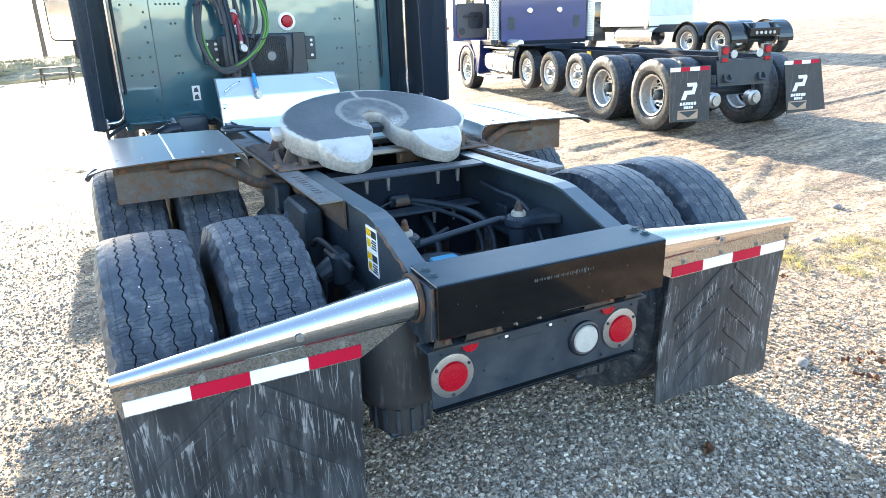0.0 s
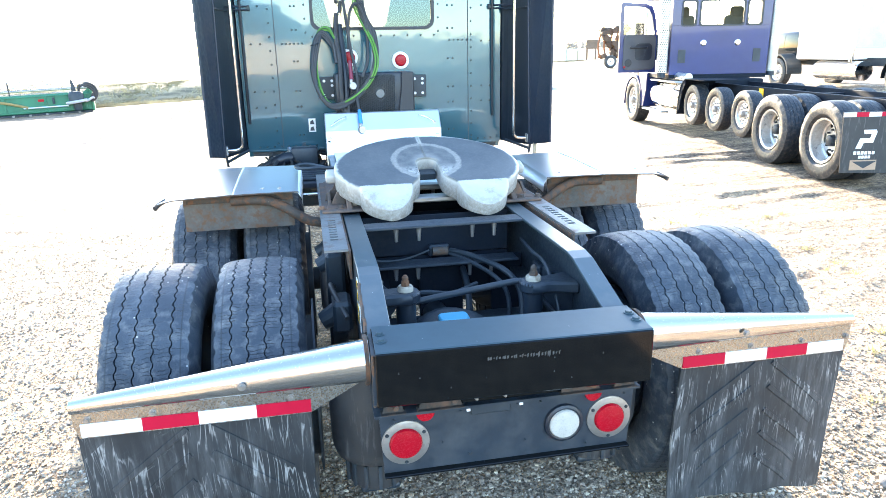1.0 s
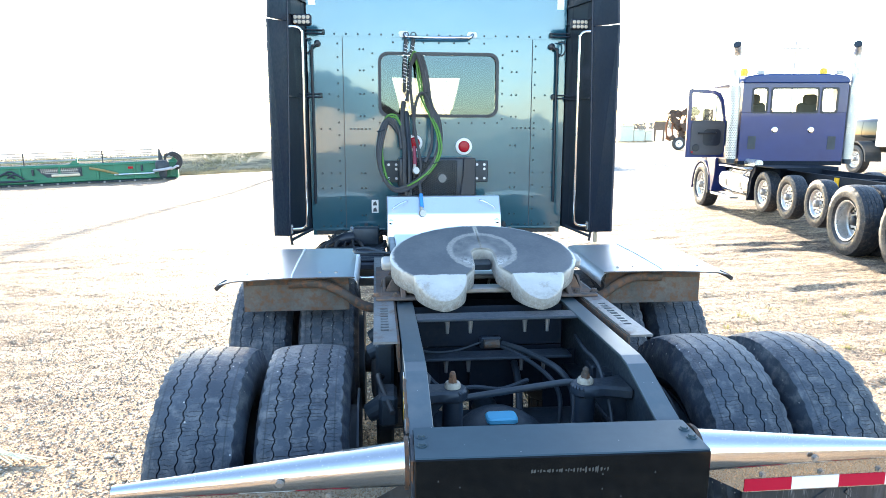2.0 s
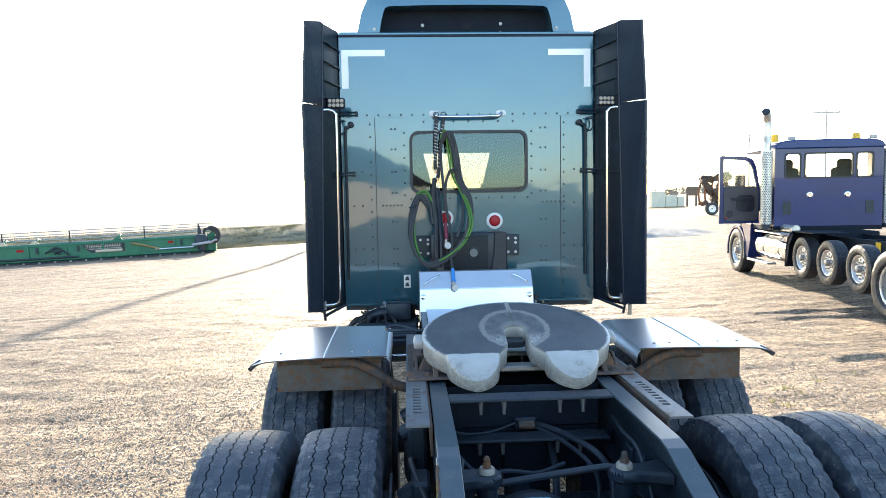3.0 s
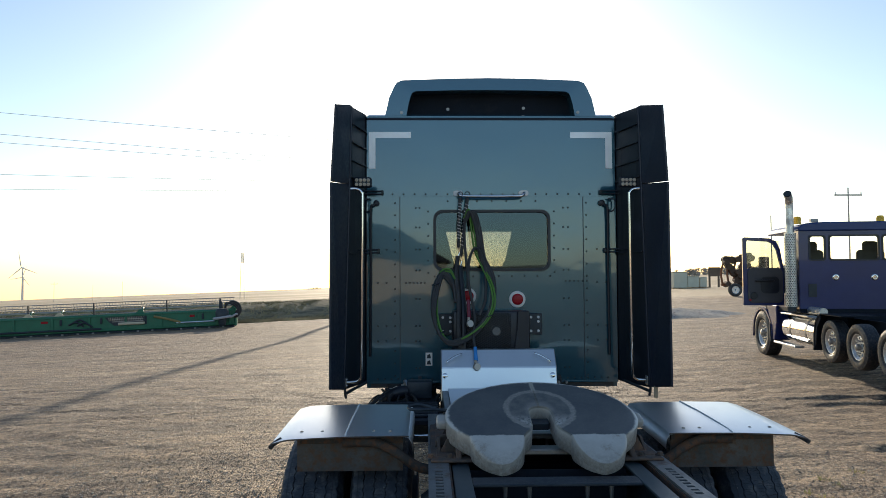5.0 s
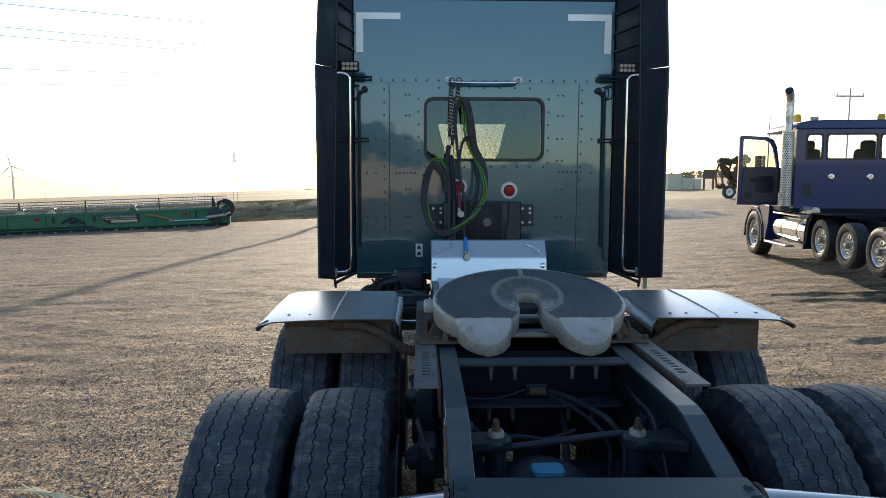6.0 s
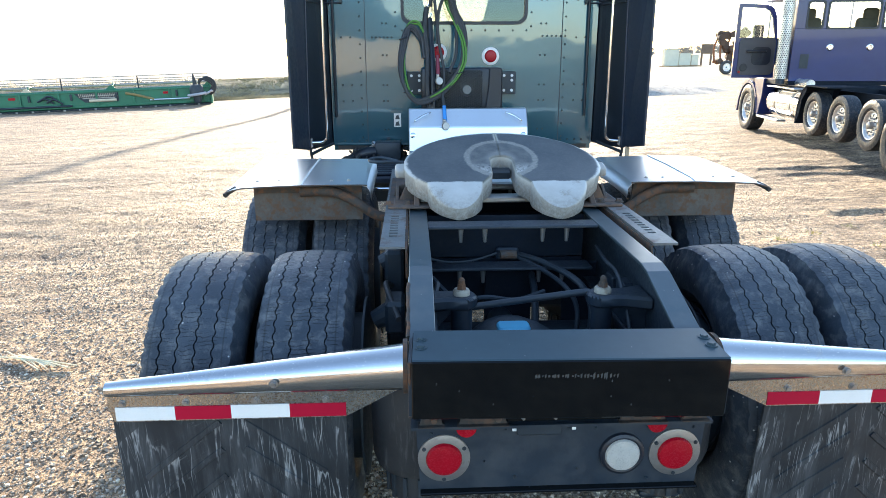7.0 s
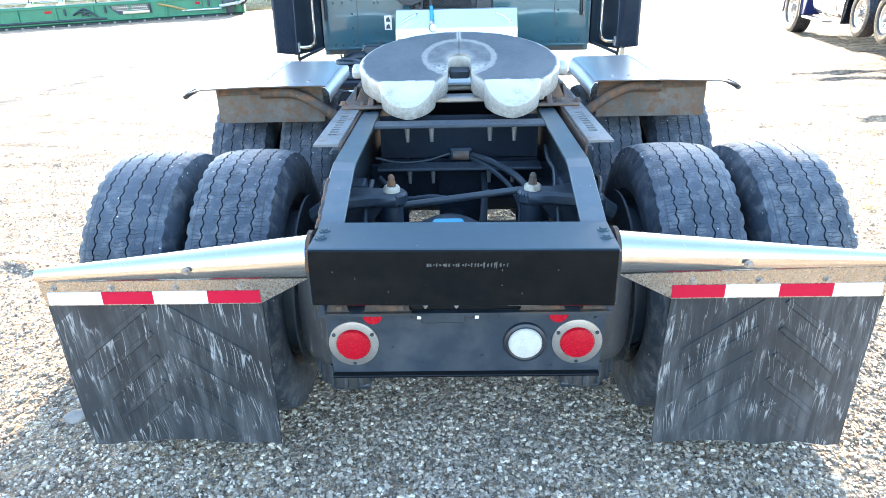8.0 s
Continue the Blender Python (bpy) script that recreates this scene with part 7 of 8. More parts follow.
        part("axle_end", lathe([(0.0, 0.0), (0.07, 0.0), (0.07, 0.03), (0.11, 0.05), (0.11, 0.16), (0.0, 0.16)], Matrix.Translation((C + s * 0.35 - 0.14, -0.62, 0.47)) @ pose(0, 0, 0, -90, 0, 0), 24), plain_steel, t, "", True)
        a = C + s * 1.31
        b = C + s * 0.64
        flap = part("mud_flap", prism([(a + s * 0.0, 0.97), (b, 0.97), (b + (0.16 if s > 0 else 0.04), 0.2), (a + (0.22 if s > 0 else 0.05), 0.22)], "y", -0.62, -0.605, 0.002), flap_rubber, t, "black mud flap with white and orange emblem shapes")
        for i in range(4):
            u0, u1 = min(a, b) + 0.16 * i, min(a, b) + 0.16 * (i + 1)
            part("tape", box(u0, u1, -0.625, -0.621, 0.91, 0.965), white_tape if (i % 2 == 0) else red_tape, flap)
        cx = (a + b) / 2
        mark = prism([(cx - 0.05, 0.75), (cx - 0.035, 0.70), (cx + 0.06, 0.70), (cx + 0.045, 0.645), (cx - 0.08, 0.645), (cx - 0.125, 0.52), (cx - 0.055, 0.52), (cx - 0.03, 0.59), (cx + 0.09, 0.59), (cx + 0.125, 0.72), (cx + 0.11, 0.75)], "y", -0.624, -0.62)
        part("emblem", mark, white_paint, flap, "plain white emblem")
        for k in range(6):
            part("emblem_bar", box(cx - 0.14 + 0.047 * k, cx - 0.106 + 0.047 * k, -0.624, -0.62, 0.445, 0.485), white_paint, flap)
        for k in range(4):
            part("emblem_bar", box(cx - 0.07 + 0.04 * k, cx - 0.04 + 0.04 * k, -0.624, -0.62, 0.395, 0.43), white_paint, flap)
        part("emblem_panel", box(cx - 0.17, cx + 0.17, -0.624, -0.62, 0.25, 0.375), surface("emblem_tan", (0.36, 0.25, 0.17), 0.6), flap, "tan emblem panel")
        part("emblem_wing", prism([(cx - 0.15, 0.36), (cx + 0.17, 0.36), (cx + 0.01, 0.27)], "y", -0.626, -0.624), chassis_black, flap)
    return t


def perforated(cx, cy, r, z0, z1):
    """A half-open sheet round the stack with square openings."""
    own = bmesh.new()
    n, rows = 32, 44
    grid = []
    for j in range(rows * 2 + 1):
        z = z0 + (z1 - z0) * j / (rows * 2)
        grid.append([own.verts.new((cx + r * math.cos(2 * math.pi * k / n), cy + r * math.sin(2 * math.pi * k / n), z)) for k in range(n)])
    for j in range(rows * 2):
        for k in range(n):
            if j % 2 and (k + (j // 2 % 2)) % 2:
                continue
            own.faces.new((grid[j][k], grid[j][(k + 1) % n], grid[j + 1][(k + 1) % n], grid[j + 1][k]))
    return own


build_blue_truck()


# ---- the black truck beyond ----
def build_dark_truck():
    z = rise(16.0, 13.1)
    at = pose(16.0, 13.1, z, 0, 0, -3)
    t = thing("semi_truck", "black tractor unit with round black fenders and white cab", "truck", at)
    L, Rr = 0.0, 2.2
    C = 1.1
    for y in (0.5, 1.82):
        for s, x in ((-1, L), (1, Rr)):
            wheel(t, x, y, 0.5, s < 0, "dish", 0.97, FAR_TYRE)
            arc = [(y + 0.60 * math.cos(radians(a)), 0.5 + 0.60 * math.sin(radians(a))) for a in range(-5, 186, 10)]
            arc_in = [(y + 0.58 * math.cos(radians(a)), 0.5 + 0.58 * math.sin(radians(a))) for a in range(185, -6, -10)]
            part("fender", prism(arc + arc_in, "x", x - s * 0.45, x + s * 0.17), dark_glass, t, "glossy black round fender")
        part("axle", rod((L, y, 0.5), (Rr, y, 0.5), 0.08), chassis_black, t)
    for s, x in ((-1, L), (1, Rr)):
        wheel(t, x, 7.4, 0.5, s < 0, "alu", 0.97, FAR_TYRE)
        part("frame_rail", box(C + s * 0.42 - 0.04, C + s * 0.42 + 0.04, -0.1, 8.4, 0.75, 1.0), chassis_black, t)
        arc = [(7.4 + 0.66 * math.cos(radians(a)), 0.5 + 0.64 * math.sin(radians(a))) for a in range(-5, 186, 10)]
        arc_in = [(7.4 + 0.6 * math.cos(radians(a)), 0.5 + 0.58 * math.sin(radians(a))) for a in range(185, -6, -10)]
        part("front_fender", prism(arc + arc_in, "x", x - s * 0.4, x + s * 0.17), chassis_black, t)
    tail = part("tail_panel", prism([(-0.15, 0.62), (-0.15, 0.85), (0.15, 1.02), (0.5, 1.02), (0.5, 0.62)], "x", C - 0.62, C + 0.62, 0.01), dark_glass, t, "black tail panel with round lamps")
    for k in range(5):
        x = C - 0.36 + 0.18 * k
        part("lamp", rod((x, -0.15, 0.72), (x, -0.17, 0.72), 0.05, None, None, 16), white_lens, tail)
    cab = part("cab", box(0.0, 2.2, 4.0, 6.6, 0.95, 3.4, 0.06, None, 2), white_paint, t, "white sleeper cab with blue rear wall", True)
    part("rear_panel", box(0.15, 2.05, 3.98, 4.0, 1.3, 3.2), surface("pale_blue_paint", (0.45, 0.52, 0.58), 0.3, 0.1), cab, "pale blue rear panel")
    part("hood", box(0.35, 1.85, 6.6, 8.6, 0.9, 1.9, 0.12, None, 3), dark_glass, t, "", True)
    part("fuel_tank", rod((0.25, 3.6, 0.62), (0.25, 5.6, 0.62), 0.3, None, None, 24), chrome, t, "", True)
    for x in (-0.05, 2.25):
        part("exhaust_stack", rod((x, 3.85, 0.9), (x, 3.85, 4.0), 0.07, None, None, 16), chrome, t, "", True)


build_dark_truck()


# ---- the harvester header ----
cream_dirty = surface("ochre_brace_paint", (0.26, 0.19, 0.07), 0.6, 0, 0.25, 5, 60)


def build_header():
    at = Matrix.Translation((-10.9, 34.6, rise(-10.9, 34.6) - 0.05)) @ pose(0, 0, 0, 0, 0, 14) @ pose(0, 0, 0, 0, -1.75, 0)
    h = thing("harvester_header", "long green grain harvester header parked on gravel", "farm machine", at)
    n = 14.0
    body = part("back_sheet", prism([(0.0, 0.18), (0.0, 0.95), (0.1, 1.02), (0.25, 1.0), (0.2, 0.3), (0.7, 0.12), (0.1, 0.12)], "x", -n, 0.0), header_green, h, "green sheet metal back")
    for k in range(9):
        x = -0.25 - k * 1.7
        part("rib", box(x - 0.05, x + 0.05, -0.07, 0.0, 0.2, 0.95, 0.01), header_green, body)
    for z0, z1 in ((0.18, 0.24), (0.90, 0.96)):
        part("edge_rail", box(-n, 0.0, -0.05, 0.0, z0, z1, 0.008), header_green, body)
    part("tube", rod((-n, -0.1, 0.32), (-6.5, -0.1, 0.30), 0.05, None, None, 12), chassis_black, body)
    part("tube", rod((-2.9, -0.08, 0.42), (-1.0, -0.08, 0.42), 0.04, None, None, 12), aluminium, body)
    part("skid", box(-n, 0.0, -0.02, 0.6, 0.0, 0.14, 0.02), chassis_black, body)
    for x in (-2.1, -9.1):
        part("reflector", prism(rounded(x - 0.16, x + 0.16, 0.68, 0.80, 0.05), "y", -0.012, 0.0), red_lens, body)
    # No hole: a dark panel gives the shade inside the feeder opening.
    part("opening", prism([(-6.35, 0.86), (-4.35, 0.86), (-4.35, 0.42), (-5.9, 0.42), (-6.15, 0.62)], "y", -0.015, 0.0), chassis_black, body, "dark panel drawn as the shaded feeder opening")
    for q in range(22):
        x = -6.15 + 0.082 * q
        part("tine", rod((x, -0.03, 0.84), (x + 0.03, -0.06, 0.66), 0.012, 0.008, None, 5), cream_paint, body)
    part("auger", rod((-5.7, -0.07, 0.50), (-4.45, -0.07, 0.50), 0.07, None, None, 12), cream_paint, body, "", True)
    for z in (0.62, 0.74):
        part("slat", box(-6.0, -4.4, -0.03, -0.015, z - 0.02, z + 0.02), plain_steel, body)
    part("brace", tube([(-4.0, -0.08, 0.80), (-3.4, -0.08, 0.66), (-2.7, -0.08, 0.44)], 0.06, None, 8), cream_dirty, body, "", True)
    reel = part("reel", rod((-n, 0.9, 1.18), (0.0, 0.9, 1.18), 0.06, None, None, 10), plain_steel, h, "pickup reel with tine bars")
    for k in range(6):
        a = radians(60 * k + 20)
        yy, zz = 0.9 + 0.5 * math.cos(a), 1.18 + 0.42 * math.sin(a)
        bar = rod((-n, yy, zz), (0.0, yy, zz), 0.022, None, None, 6)
        for i in range(90):
            x = -n + (i + 0.5) * n / 90
            box(x - 0.008, x + 0.008, yy - 0.01, yy + 0.01, zz - 0.18, zz, 0, bar)
        part("tine_bar", bar, plain_steel, reel)
    for x in (-9.9, -6.9, -3.4):
        part("reel_post", rod((x, 0.3, 0.95), (x, 0.3, 1.62), 0.035, None, None, 6), chassis_black, h)
    for x in (0.05, -4.6, -8.4, -9.8):
        part("reel_arm", tube([(x, 0.15, 0.95), (x, 0.5, 1.25), (x, 0.9, 1.18)], 0.045, None, 8), header_green, h, "", True)
        part("peak", prism([(x - 0.35, 0.98), (x - 0.1, 1.2), (x, 1.2), (x + 0.2, 0.98)], "y", 0.1, 0.12), cream_paint if x < -8 else header_green, h)
    part("end_shield", prism([(-0.1, 0.1), (-0.1, 1.1), (0.5, 1.2), (1.2, 0.6), (1.6, 0.15)], "x", 0.0, 0.12, 0.03), header_green, h)
    part("end_lamp", box(-0.50, -0.34, -0.08, 0.03, 1.22, 1.36, 0.03), yellow_lens, h, "amber end lamp")
    part("upright", prism([(-0.78, 1.0), (-0.55, 1.0), (-0.60, 1.35), (-0.68, 1.62), (-0.74, 1.62)], "y", -0.05, 0.05, 0.01), chassis_black, h)
    for x0, x1, zz in ((-7.8, -7.1, 0.66), (-7.6, -6.9, 0.5), (-8.0, -7.3, 0.55)):
        part("hydraulic_line", tube([(x0, -0.06, zz), ((x0 + x1) / 2, -0.12, zz + 0.14), (x1, -0.06, zz - 0.1)], 0.045, None, 8), chassis_black, body, "", True)
    for x in (-8.35, -6.5, -4.45, -1.6):
        part("latch", box(x - 0.05, x + 0.05, -0.1, 0.0, 0.55, 0.85, 0.015), chassis_black, body)
    drum = part("drive_drum", lathe([(0.0, 0.16), (0.16, 0.18), (0.20, 0.34), (0.20, 0.50), (0.34, 0.62), (0.34, 0.92), (0.26, 1.06), (0.0, 1.08)], Matrix.Translation((-0.60, -0.32, 0.0)), 24), chassis_black, h, "black drive drum wrapped in a pale hose", True)
    ring = [(-0.60 + 0.42 * math.cos(a), -0.32 + 0.36 * math.sin(a), 0.60 + 0.05 * math.cos(a)) for a in (2 * math.pi * q / 18 for q in range(19))]
    part("pale_hose", tube(ring, 0.07, None, 8, 2), pale_hose, drum, "thick pale hose", True)
    part("pale_hose", tube([(-0.22, -0.40, 0.58), (-0.05, -0.42, 0.66), (0.10, -0.36, 0.74), (0.16, -0.25, 0.72)], 0.055, None, 8), pale_hose, drum, "thick pale hose", True)
    for k in range(3):
        o = 0.07 * k
        part("hose", tube([(-0.45, -0.2, 1.05), (-0.38, -0.25, 1.26 + o * 0.6), (-0.08, -0.25, 1.42 - o), (0.22 - o, -0.22, 1.30 - o), (0.34 - o, -0.2, 0.98), (0.24 - o, -0.18, 0.70 + o), (0.05, -0.12, 0.55)], 0.055, None, 8), flap_rubber, h, "", True)
    for q in range(60):
        x = -n + (q + 0.5) * n / 60
        part("ground_shoe", box(x - 0.05, x + 0.05, -0.10, -0.03, 0.0, 0.13, 0.01), flap_rubber if q % 3 else plain_steel, body)


build_header()


# ---- loose stones, grass and litter on the yard ----
def build_stones():
    """Loose gravel: whole angular stones by the tail of the truck, half-sunk chips farther out."""
    rng = np.random.default_rng(5)
    block = np.array([(-1, -1, -1), (1, -1, -1), (1, 1, -1), (-1, 1, -1), (-0.8, -0.8, 1), (0.8, -0.8, 1), (0.8, 0.8, 1), (-0.8, 0.8, 1)]) * 0.72
    block_faces = np.array([(4, 5, 6), (4, 6, 7), (0, 1, 5), (0, 5, 4), (1, 2, 6), (1, 6, 5), (2, 3, 7), (2, 7, 6), (3, 0, 4), (3, 4, 7)])
    chip = np.array([(-1, -0.9, -0.6), (0.9, -1, -0.6), (1, 0.9, -0.6), (-0.9, 1, -0.6), (0.1, 0.0, 0.8)]) * 0.8
    chip_faces = np.array([(0, 1, 4), (1, 2, 4), (2, 3, 4), (3, 0, 4)])
    verts, faces, start = [], [], 0
    clumps = rng.uniform(0, 1, (900, 2)) * np.array([44.0, 33.0]) + np.array([-22.0, 5.0])
    for shape, tris, n, cx, sx, cy, sy, small, spread in ((block, block_faces, 95000, 0.1, 1.15, 0.15, 0.75, 0.0026, 0.0080), (chip, chip_faces, 190000, -0.5, 2.7, 2.2, 2.0, 0.0030, 0.0075), (chip, chip_faces, 120000, 0.0, 0.0, 0.0, 0.0, 0.0035, 0.010)):
        x, y = rng.normal(cx, sx, n), rng.normal(cy, sy, n)
        if sx == 0.0:
            home = clumps[rng.integers(0, len(clumps), n)]
            x, y = home[:, 0] + rng.normal(0, 1.6, n), home[:, 1] + rng.normal(0, 0.18, n)
            keep = (np.abs(x) > 1.4) | (y > 10)
            x, y = x[keep], y[keep]
            n = len(x)
        size = small + spread * rng.uniform(0, 1, n) ** 2.8
        turn = rng.uniform(0, 2 * np.pi, n)
        ca, sa = np.cos(turn), np.sin(turn)
        stretch = rng.uniform(0.65, 1.45, (n, 3)) * np.array([1, 1, 0.7])
        pts = shape[None] * (1 + rng.uniform(-0.3, 0.3, (n, len(shape), 1))) * stretch[:, None] * size[:, None, None]
        px = pts[..., 0] * ca[:, None] - pts[..., 1] * sa[:, None] + x[:, None]
        py = pts[..., 0] * sa[:, None] + pts[..., 1] * ca[:, None] + y[:, None]
        base = np.array([rise(a, b) + relief(a, b) for a, b in zip(x, y)])
        pz = pts[..., 2] * (0.55 if sx == 0.0 else 1.0) + (base + size * rng.uniform(0.1, 0.6, n))[:, None]
        verts.append(np.stack([px, py, pz], -1).reshape(-1, 3))
        faces.append((tris[None] + len(shape) * np.arange(n)[:, None, None] + start).reshape(-1, 3))
        start += n * len(shape)
    me = bpy.data.meshes.new("gravel")
    me.from_pydata(np.concatenate(verts).tolist(), [], np.concatenate(faces).tolist())
    m, nt, p = nodes_of("loose_stones")
    geo = nt.nodes.new("ShaderNodeNewGeometry")
    tone = ramp(nt, geo.outputs["Random Per Island"], ((0.0, (0.11, 0.093, 0.076)), (0.3, (0.295, 0.25, 0.20)), (0.75, (0.48, 0.415, 0.34)), (0.97, (0.76, 0.69, 0.60))))
    co = coords_of(nt)
    tone = mix(nt, 0.4, tone, mix(nt, noise_tex(nt, co, 150, 4), (0.1, 0.085, 0.07), (0.5, 0.455, 0.395)), "OVERLAY")
    nt.links.new(tone, p.inputs["Base Color"])
    p.inputs["Roughness"].default_value = 0.75
    me.materials.append(m)
    tagged(new("gravel_stones", me), "loose grey and tan gravel stones on the yard", "gravel", kind="stuff")


build_stones()


def build_grass():
    rng = random.Random(12)
    own = bmesh.new()
    for k in range(110):
        cx, cy = rng.uniform(1.8, 5.5), rng.uniform(0.3, 5.0)
        if k < 60:
            cx, cy = rng.uniform(2.8, 3.9), rng.uniform(0.7, 1.35)
        for b in range(rng.randint(12, 30)):
            a = rng.uniform(0, 6.3)
            r = rng.uniform(0, 0.07)
            x, y, h = cx + r * math.cos(a), cy + r * math.sin(a), rng.uniform(0.015, 0.045)
            lean = rng.uniform(0.2, 1.2) * h
            w = 0.004
            v = [own.verts.new(p) for p in ((x - w, y, 0.0), (x + w, y, 0.0), (x + lean * math.cos(a), y + lean * math.sin(a), h))]
            own.faces.new(v)
    me = finish("grass_tufts", own, grass)
    tagged(new("grass_tufts", me), "sparse yellow-green grass tufts in the gravel", "grass", kind="stuff")


build_grass()


def build_leaf(x, y, turn, big):
    own = bmesh.new()
    n = 9
    rim = [own.verts.new((big * math.cos(2 * math.pi * k / n) * (1 + 0.25 * (k % 2)), 0.7 * big * math.sin(2 * math.pi * k / n), 0.012 + 0.012 * math.sin(k * 2.1))) for k in range(n)]
    mid = own.verts.new((0, 0, 0.006))
    for k in range(n):
        own.faces.new((mid, rim[k], rim[(k + 1) % n]))
    bmesh.ops.solidify(own, geom=own.faces[:], thickness=0.002)
    ob = new("dead_leaf", finish("dead_leaf", own, dead_leaf))
    ob.matrix_basis = pose(x, y, 0.012, 0, 0, turn)
    tagged(ob, "curled brown dead leaf on gravel", "leaf", "dead leaves on the gravel")


dead_leaf = surface("dead_leaf", (0.16, 0.075, 0.035), 0.8, 0, 0.3, 20, 200)
for k, (x, y, turn, big) in enumerate(((0.74, -0.09, 20, 0.035), (1.83, -0.07, 70, 0.032), (2.01, 0.0, 130, 0.03), (1.88, 0.10, 200, 0.028), (1.80, -0.02, 300, 0.024), (1.93, 0.06, 20, 0.026), (2.05, 0.08, 100, 0.022), (2.6, 1.0, 130, 0.028))):
    build_leaf(x, y, turn, big)


def build_rock(x, y, r, turn):
    own = bmesh.new()
    bmesh.ops.create_icosphere(own, subdivisions=3, radius=1)
    for v in own.verts:
        v.co *= 1 + 0.22 * noise.noise(v.co * 1.4 + Vector((x, y, 0)))
    bmesh.ops.scale(own, verts=own.verts, vec=(r * 1.4, r, r * 0.7))
    ob = new("rock", finish("rock", own, loose_rock, True))
    ob.matrix_basis = pose(x, y, r * 0.3, 0, 0, turn)
    tagged(ob, "pale rounded rock lying on the gravel", "rock", "rocks on the gravel")


loose_rock = surface("pale_rock", (0.22, 0.20, 0.185), 0.85, 0, 0.25, 15, 120, bump=0.5)
for x, y, r, turn in ((-1.57, 0.45, 0.036, 20), (4.46, 1.89, 0.035, 10), (3.47, 1.38, 0.028, 140), (2.3, 1.2, 0.03, 80), (1.7, 0.2, 0.03, 30)):
    build_rock(x, y, r, turn)


# ---- distance ----
def build_pile(name, cx, cy, rx, ry, h, material, label, category):
    own = bmesh.new()
    n, rows = 40, 14
    rings = []
    for j in range(rows):
        t = j / (rows - 1)
        ring = []
        for k in range(n):
            a = 2 * math.pi * k / n
            q = 1 - t
            wob = 1 + 0.22 * noise.noise((math.cos(a) * 1.5 + cx, math.sin(a) * 1.5, t))
            x, y = cx + rx * q * wob * math.cos(a), cy + ry * q * wob * math.sin(a)
            z = rise(x, y) - 0.15 + h * (1 - (1 - t) ** 1.6) * (1 + 0.2 * noise.noise((x * 0.8, y * 0.8, 4)) + 0.12 * noise.noise((x * 2.6, y * 2.6, 8)))
            ring.append(own.verts.new((x, y, z)))
        rings.append(ring)
    for p, q in zip(rings, rings[1:]):
        for k in range(n):
            own.faces.new((p[k], p[(k + 1) % n], q[(k + 1) % n], q[k]))
    bmesh.ops.remove_doubles(own, verts=own.verts, dist=1e-4)
    tagged(new(name, finish(name, own, material, True)), label, category)


build_pile("earth_mound", 10.2, 28.5, 4.2, 2.6, 0.5, surface("grey_gravel_heap", (0.42, 0.39, 0.35), 0.9, 0, 0.35, 2, 14, (0.12, 0.11, 0.1), (0.5, 0.65), 8, 0.95, bump=1.0, depth=0.06), "low heap of grey gravel at the yard's edge", "gravel pile")


def build_berm():
    """A long bank of rough turf and dark soil at the yard's far edge."""
    xs = [-70 + 1.2 * k for k in range(64)]
    prof = ((-3.2, -0.25), (-2.0, 0.12), (-0.6, 0.6), (0.8, 0.95), (3.0, 1.05), (9.0, 0.7), (22.0, -0.4))
    verts, faces = [], []
    for x in xs:
        fall = min(1, max(0, (6 - x) / 8)) 
        cy = 44.5 + 0.10 * x
        for dy, z in prof:
            y = cy + dy + 0.5 * noise.noise((x * 0.3, dy, 0))
            verts.append((x, y, rise(x, y) + z * fall + 0.16 * noise.noise((x * 0.6, dy * 0.8, 2)) * (0.2 + 0.8 * fall) - 0.15 * (1 - fall)))
    n = len(prof)
    for i in range(len(xs) - 1):
        for j in range(n - 1):
            a = i * n + j
            faces.append((a, a + n, a + n + 1, a + 1))
    me = bpy.data.meshes.new("embankment")
    me.from_pydata(verts, [], faces)
    me.materials.append(turf)
    me.shade_smooth()
    tagged(new("embankment", me), "long low bank of rough turf and dark soil", "bank", kind="structure")


build_berm()


def build_bank_grass():
    """Dry tufts that roughen the bank and its foot."""
    rng = random.Random(31)
    verts, faces = [], []
    for k in range(9000):
        x = rng.uniform(-34, 3)
        cy = 44.5 + 0.10 * x
        dy = rng.uniform(-4.6, 3.0) if k % 3 else rng.uniform(-4.8, -3.0)
        fall = min(1, max(0, (6 - x) / 8))
        table = ((-6.0, 0.0), (-3.2, 0.0), (-2.0, 0.12), (-0.6, 0.6), (0.8, 0.95), (3.0, 1.05))
        for (d0, h0), (d1, h1) in zip(table, table[1:]):
            if d0 <= dy <= d1:
                lift = h0 + (h1 - h0) * (dy - d0) / (d1 - d0)
        y = cy + dy
        z = rise(x, y) + lift * fall - 0.05
        for b in range(4):
            a, h = rng.uniform(0, 6.3), rng.uniform(0.06, 0.18)
            w, r = rng.uniform(0.02, 0.05), rng.uniform(0, 0.2)
            px, py = x + r * math.cos(a), y + r * math.sin(a)
            i = len(verts)
            verts += [(px - w, py, z), (px + w, py, z), (px + rng.uniform(-0.12, 0.12), py + rng.uniform(-0.1, 0.1), z + h)]
            faces.append((i, i + 1, i + 2))
    me = bpy.data.meshes.new("bank_grass")
    me.from_pydata(verts, [], faces)
    me.materials.append(bank_grass)
    tagged(new("bank_grass", me), "dry tan and green grass on the bank", "grass", kind="stuff")


bank_grass = surface("dry_bank_grass", (0.42, 0.35, 0.21), 0.85, 0, 0.4, 0.7, 20, (0.17, 0.145, 0.08), (0.42, 0.6), 0.5)
build_bank_grass()


